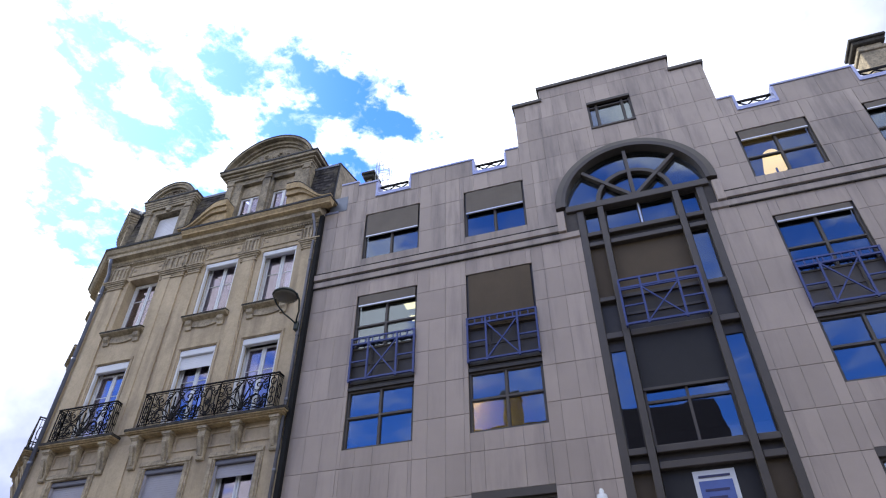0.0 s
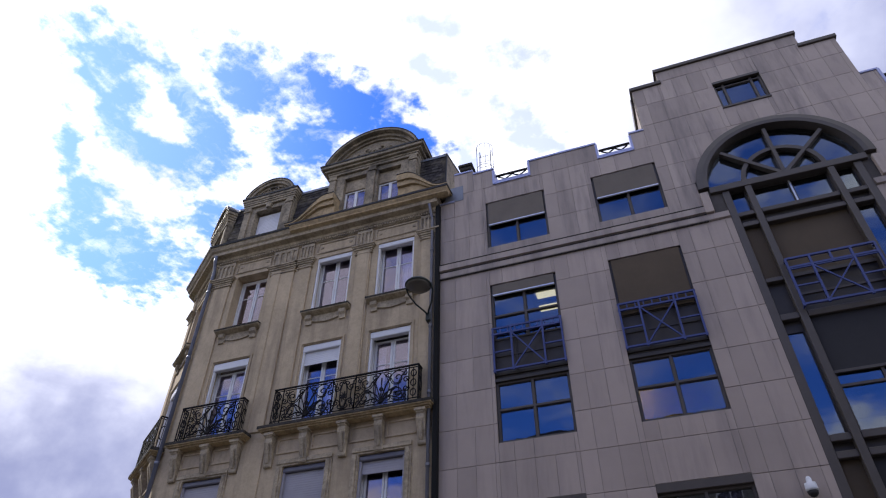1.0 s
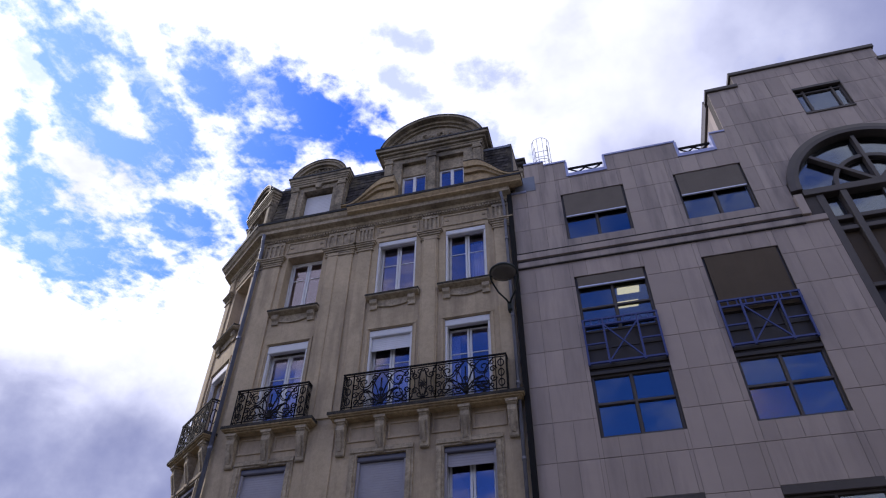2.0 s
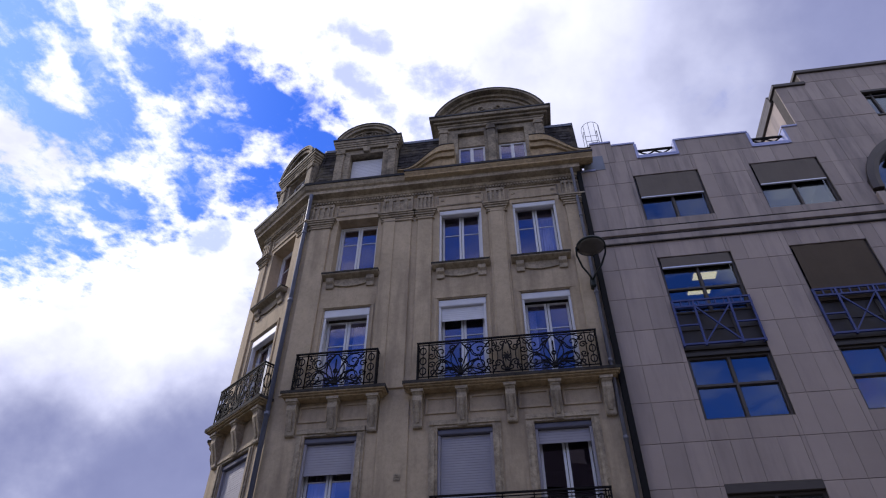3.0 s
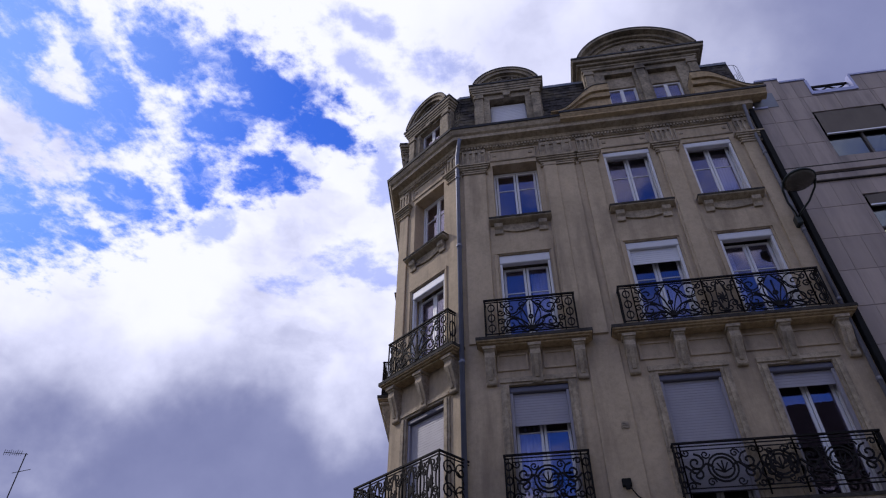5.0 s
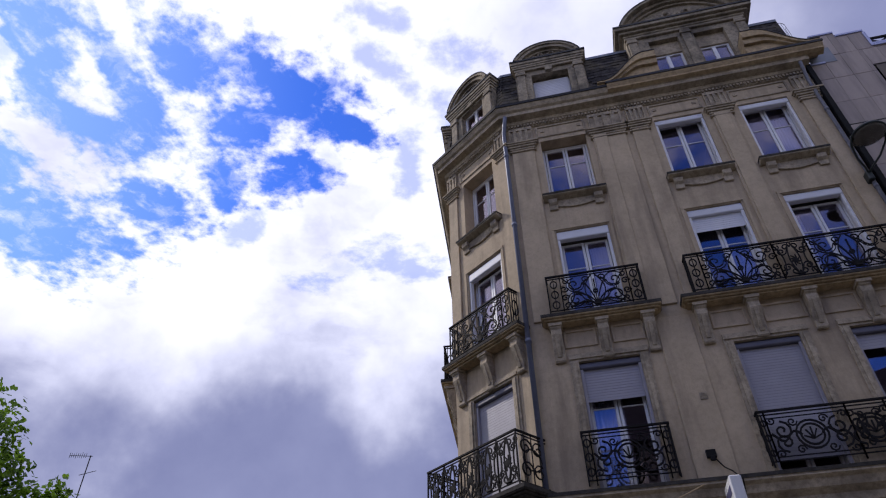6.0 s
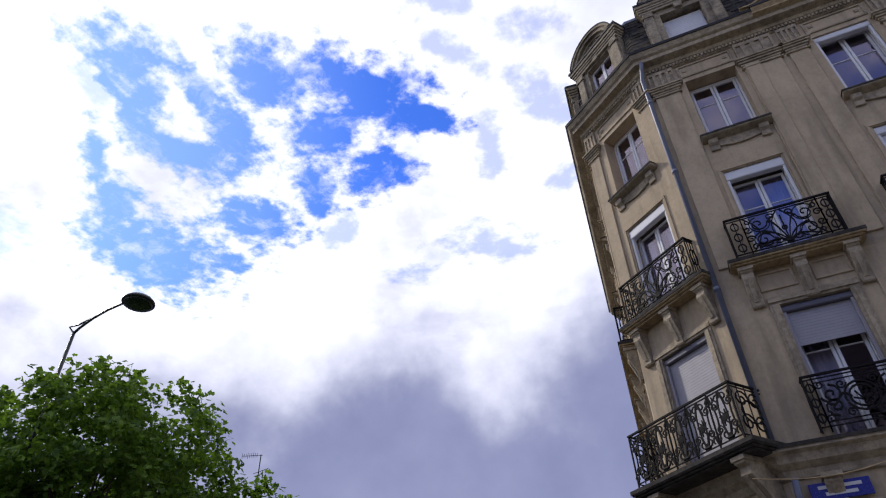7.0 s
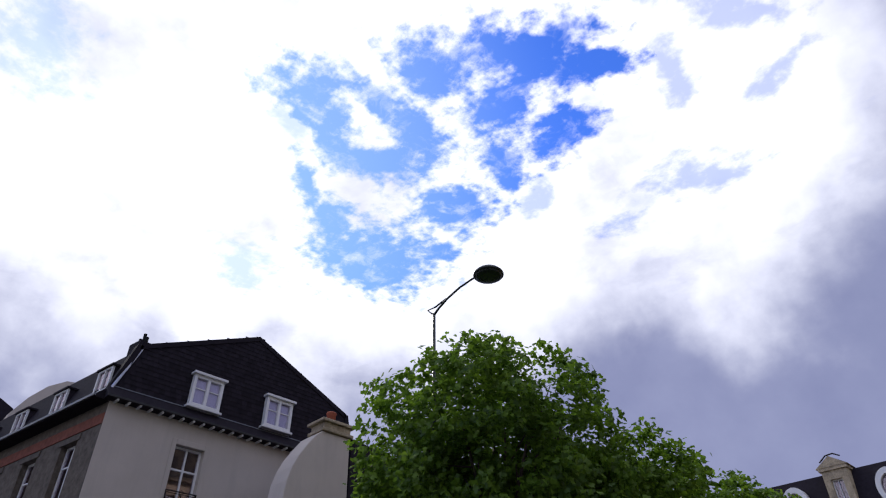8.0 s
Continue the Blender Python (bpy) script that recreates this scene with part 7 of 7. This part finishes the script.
# ---- street lamp ----
def street_lamp():
    t = thing("street_lamp", "dark street lamp with a round head on a curved arm", "street lamp", m=Matrix.Translation((-28.1, 8.9, 0)))
    bm = bmesh.new()
    tube(bm, ((0, 0, 0), (0, 0, 1.2)), 0.09, 10)
    tube(bm, ((0, 0, 1.2), (0, 0, 9.5)), 0.055, 10, taper=0.65)
    part("pole", bm, LAMP_METAL, t, smooth=True)
    bm = bmesh.new()
    tube(bm, ((0, 0, 9.46), (-0.22, 0, 9.68), (0.05, 0.0, 9.66), (0.4, 0, 9.72)), 0.022, 6)
    tube(bm, ((0, 0, 9.46), (0.15, 0, 9.57), (0.45, 0, 9.71), (0.85, 0.0, 9.82), (1.25, 0, 9.86), (1.42, 0, 9.86)), 0.03, 8, taper=0.8)
    part("arm", bm, LAMP_METAL, t, smooth=True)
    bm = bmesh.new()
    lathe(bm, ((0.02, 9.890), (0.12, 9.880), (0.27, 9.820), (0.335, 9.750), (0.34, 9.720), (0.32, 9.700)), 1.74, 0, 24)
    part("shade", bm, LAMP_METAL, t, smooth=True)
    bm = bmesh.new()
    lathe(bm, ((0.31, 9.699), (0.26, 9.670), (0.14, 9.650), (0.02, 9.645)), 1.74, 0, 24)
    part("lens", bm, LAMP_METAL, t, smooth=True)
    bm = bmesh.new()
    tube(bm, ((1.36, 0, 9.840), (1.47, 0, 9.830)), 0.05, 8)
    part("joint", bm, LAMP_METAL, t)


street_lamp()


# ---- trees ----
def tree(name, label, centre, rad, trunk_h, leaves, seed, m):
    """Tapered trunk, forked limbs, and leaves in loose tufts round the twig ends."""
    rng = random.Random(seed)
    t = thing(name, label, "tree", group="street trees", m=m)
    bm = bmesh.new()
    c = Vector(centre)
    top = Vector((0, 0, trunk_h))
    tube(bm, ((0, 0, 0), (0.03, 0.02, trunk_h * 0.5), tuple(top)), 0.19, 9, taper=0.7)
    ends = []
    for i in range(15):
        a = 2.4 * i + rng.random()
        u = rng.uniform(-0.25, 0.95)
        k = math.sqrt(max(0.0, 1 - u * u))
        e = c + Vector((rad[0] * k * math.cos(a), rad[1] * k * math.sin(a), rad[2] * u)) * rng.uniform(0.6, 0.8)
        mid = top.lerp(e, 0.5) + Vector((rng.uniform(-0.2, 0.2), rng.uniform(-0.2, 0.2), rng.uniform(0.0, 0.3)))
        tube(bm, (tuple(top - Vector((0, 0, 0.25))), tuple(mid), tuple(e)), 0.085, 6, taper=0.22)
        for j in range(4):
            f = mid.lerp(e, rng.uniform(0.2, 0.9)) + Vector((rng.gauss(0, 0.28), rng.gauss(0, 0.28), rng.gauss(0.0, 0.22)))
            tube(bm, (tuple(mid.lerp(e, rng.uniform(0.1, 0.7))), tuple(f)), 0.025, 4, taper=0.4)
    part("trunk", bm, BARK, t, "brown bark trunk with forked limbs", smooth=True)
    verts, faces = [], []
    shape = ((0.0, -0.5), (0.46, -0.12), (0.22, 0.06), (0.30, 0.42), (0.0, 0.56), (-0.30, 0.42), (-0.22, 0.06), (-0.46, -0.12))
    tufts = []
    for i in range(leaves // 9):
        a, u = rng.uniform(0, 2 * math.pi), rng.uniform(-0.8, 1.0)
        k = math.sqrt(max(0.0, 1 - u * u))
        d = Vector((k * math.cos(a), k * math.sin(a), u))
        lump = 1.0 + 0.14 * noise.noise(d * 2.3 + Vector((seed, 0, 0))) + 0.16 * noise.noise(d * 5.0 + Vector((0, seed, 0)))
        lump *= 1.0 + (0.52 * u * u * k * k if u > 0 else 0.0)
        depth = 1.0 - 0.6 * rng.random() ** 1.8
        p = c + Vector((rad[0] * d.x, rad[1] * d.y, rad[2] * d.z)) * lump * depth
        if noise.noise(p * 1.5 + Vector((0, 0, seed))) > -0.06:
            tufts.append((p, d))
    for p, d in tufts:
        for j in range(9):
            q = p + Vector((rng.gauss(0, 0.10), rng.gauss(0, 0.10), rng.gauss(0, 0.08)))
            s = rng.uniform(0.10, 0.17)
            n = (d * 0.5 + Vector((rng.gauss(0, 0.6), rng.gauss(0, 0.6), rng.gauss(0.5, 0.6)))).normalized()
            a = n.orthogonal().normalized()
            b = n.cross(a)
            turn = rng.uniform(0, 6.28)
            ax, bx = a * math.cos(turn) + b * math.sin(turn), b * math.cos(turn) - a * math.sin(turn)
            k0 = len(verts)
            for x, z in shape:
                verts.append(tuple(q + ax * (x * s) + bx * (z * s) + n * (-0.25 * s * abs(x))))
            faces.append(tuple(range(k0, k0 + len(shape))))
    me = bpy.data.meshes.new("leaves")
    me.from_pydata(verts, [], faces)
    me.materials.append(LEAF)
    ob = part("crown", me, LEAF, t, "loose crown of lobed green leaves")
    return t


first_tree = tree("street_tree", "broad round leafy green street tree beside a lamp", (0, 0, 5.75), (2.76, 2.76, 2.74), 3.1, 50000, 5, Matrix.Translation((-27.87, 10.36, 0)))
row_tree = tree("street_tree", "clipped leafy green street tree in a row", (0, 0, 4.72), (2.05, 2.05, 2.2), 2.5, 30000, 11, Matrix.Translation((-26.6, 12.9, 0)) @ pose(0, 0, 0, 0, 0, 40))
for i, (x, y, r) in enumerate(((-26.5, 16.6, 100), (-26.3, 20.2, 200), (-26.8, 23.8, 290))):
    copy_thing(row_tree, Matrix.Translation((x, y, 0)) @ pose(0, 0, 0, 0, 0, r))


# ---- stone panels of the office front, one by one ----
def panel_rows():
    lows = [0.3 + 0.9 * k for k in range(14)]
    rows = [(7.52 + 0.902 * k, 7.52 + 0.902 * (k + 1)) for k in range(-8, 6)]
    rows[-1] = (rows[-1][0], 12.84)
    ups = [(13.31 + 0.9 * k, 13.31 + 0.9 * (k + 1)) for k in range(7)]
    return rows, ups


def top_at(x):
    return next((z for a, b, z in TOPS if a <= x < b), 16.8)


def cut_rects(x0, x1, z0, z1, holes_):
    """The pieces of a rectangle that are left when the holes are taken out."""
    out = [(x0, x1, z0, z1)]
    for a, b, c, d in holes_:
        nxt = []
        for p, q, r, s in out:
            if q <= a or p >= b or s <= c or r >= d:
                nxt.append((p, q, r, s))
                continue
            if p < a:
                nxt.append((p, a, r, s))
            if q > b:
                nxt.append((b, q, r, s))
            m0, m1 = max(p, a), min(q, b)
            if r < c:
                nxt.append((m0, m1, r, c))
            if s > d:
                nxt.append((m0, m1, d, s))
        out = nxt
    return [o for o in out if o[1] - o[0] > 0.03 and o[3] - o[2] > 0.03]


def stone_panels():
    rng = random.Random(21)
    W, G, H = 0.434, 0.003, 0.006
    rows, ups = panel_rows()
    tops = [(a, b, z, 30.0) for a, b, z in TOPS]
    joined = bmesh.new()
    count = 0

    def piece(bm, x0, x1, z0, z1, e):
        y0, y1 = WY + e, WY + 0.034
        v = [bm.verts.new(p) for p in ((x0 + G, y0, z0 + H), (x1 - G, y0, z0 + H), (x1 - G, y0, z1 - H), (x0 + G, y0, z1 - H),
                                       (x0 + G, y1, z0 + H), (x1 - G, y1, z0 + H), (x1 - G, y1, z1 - H), (x0 + G, y1, z1 - H))]
        for q in ((0, 1, 2, 3), (1, 5, 6, 2), (4, 0, 3, 7), (3, 2, 6, 7), (4, 5, 1, 0)):
            bm.faces.new([v[i] for i in q])

    meshes = {}
    for z0, z1 in rows + ups:
        x = OX0 + 0.02
        while x < OX1 - 0.05:
            # some panels are twice as wide
            w = W * (2 if rng.random() < 0.10 else 1)
            xb = min(OX1, x + w)
            for a, b, c, d in cut_rects(x, xb, z0, z1, holes + tops + [(ARC_X - ARC_R, ARC_X + ARC_R, 13.31, ARC_Z)]):
                e = rng.uniform(0.0, 0.006)
                near = z1 < 12.85 and z0 > 5.6 and b < 9.6
                if c >= ARC_Z - 0.01 and c < ARC_Z + ARC_R and b > ARC_X - ARC_R and a < ARC_X + ARC_R:
                    # cut to the arch
                    n = 6
                    xs = [a + G + (b - a - 2 * G) * i / n for i in range(n + 1)]
                    low = [max(c + G, ARC_Z + math.sqrt(max(0.0, (ARC_R - 0.02) ** 2 - (q - ARC_X) ** 2))) for q in xs]
                    keep = [(q, l) for q, l in zip(xs, low) if l < d - G - 0.01]
                    if len(keep) > 1:
                        prism(joined, [*keep, (keep[-1][0], d - G), (keep[0][0], d - G)], WY + e, WY + 0.034)
                    continue
                if near:
                    key = (round(b - a, 3), round(d - c, 3))
                    if key not in meshes:
                        bm = bmesh.new()
                        piece(bm, 0, b - a, 0, d - c, 0.0)
                        for v in bm.verts:
                            v.co.y -= WY
                        meshes[key] = mesh_of("panel", bm, PANEL)
                    part("stone_panel", meshes[key], PANEL, office_front, m=Matrix.Translation((a, WY + e, c)))
                    count += 1
                else:
                    piece(joined, a, b, c, d, e)
            x = xb
    tagged(part("upper_cladding", joined, PANEL_JOINED, office_front, "upper stone panels with rain streaks"), kind="stuff")
    return count


stone_panels()
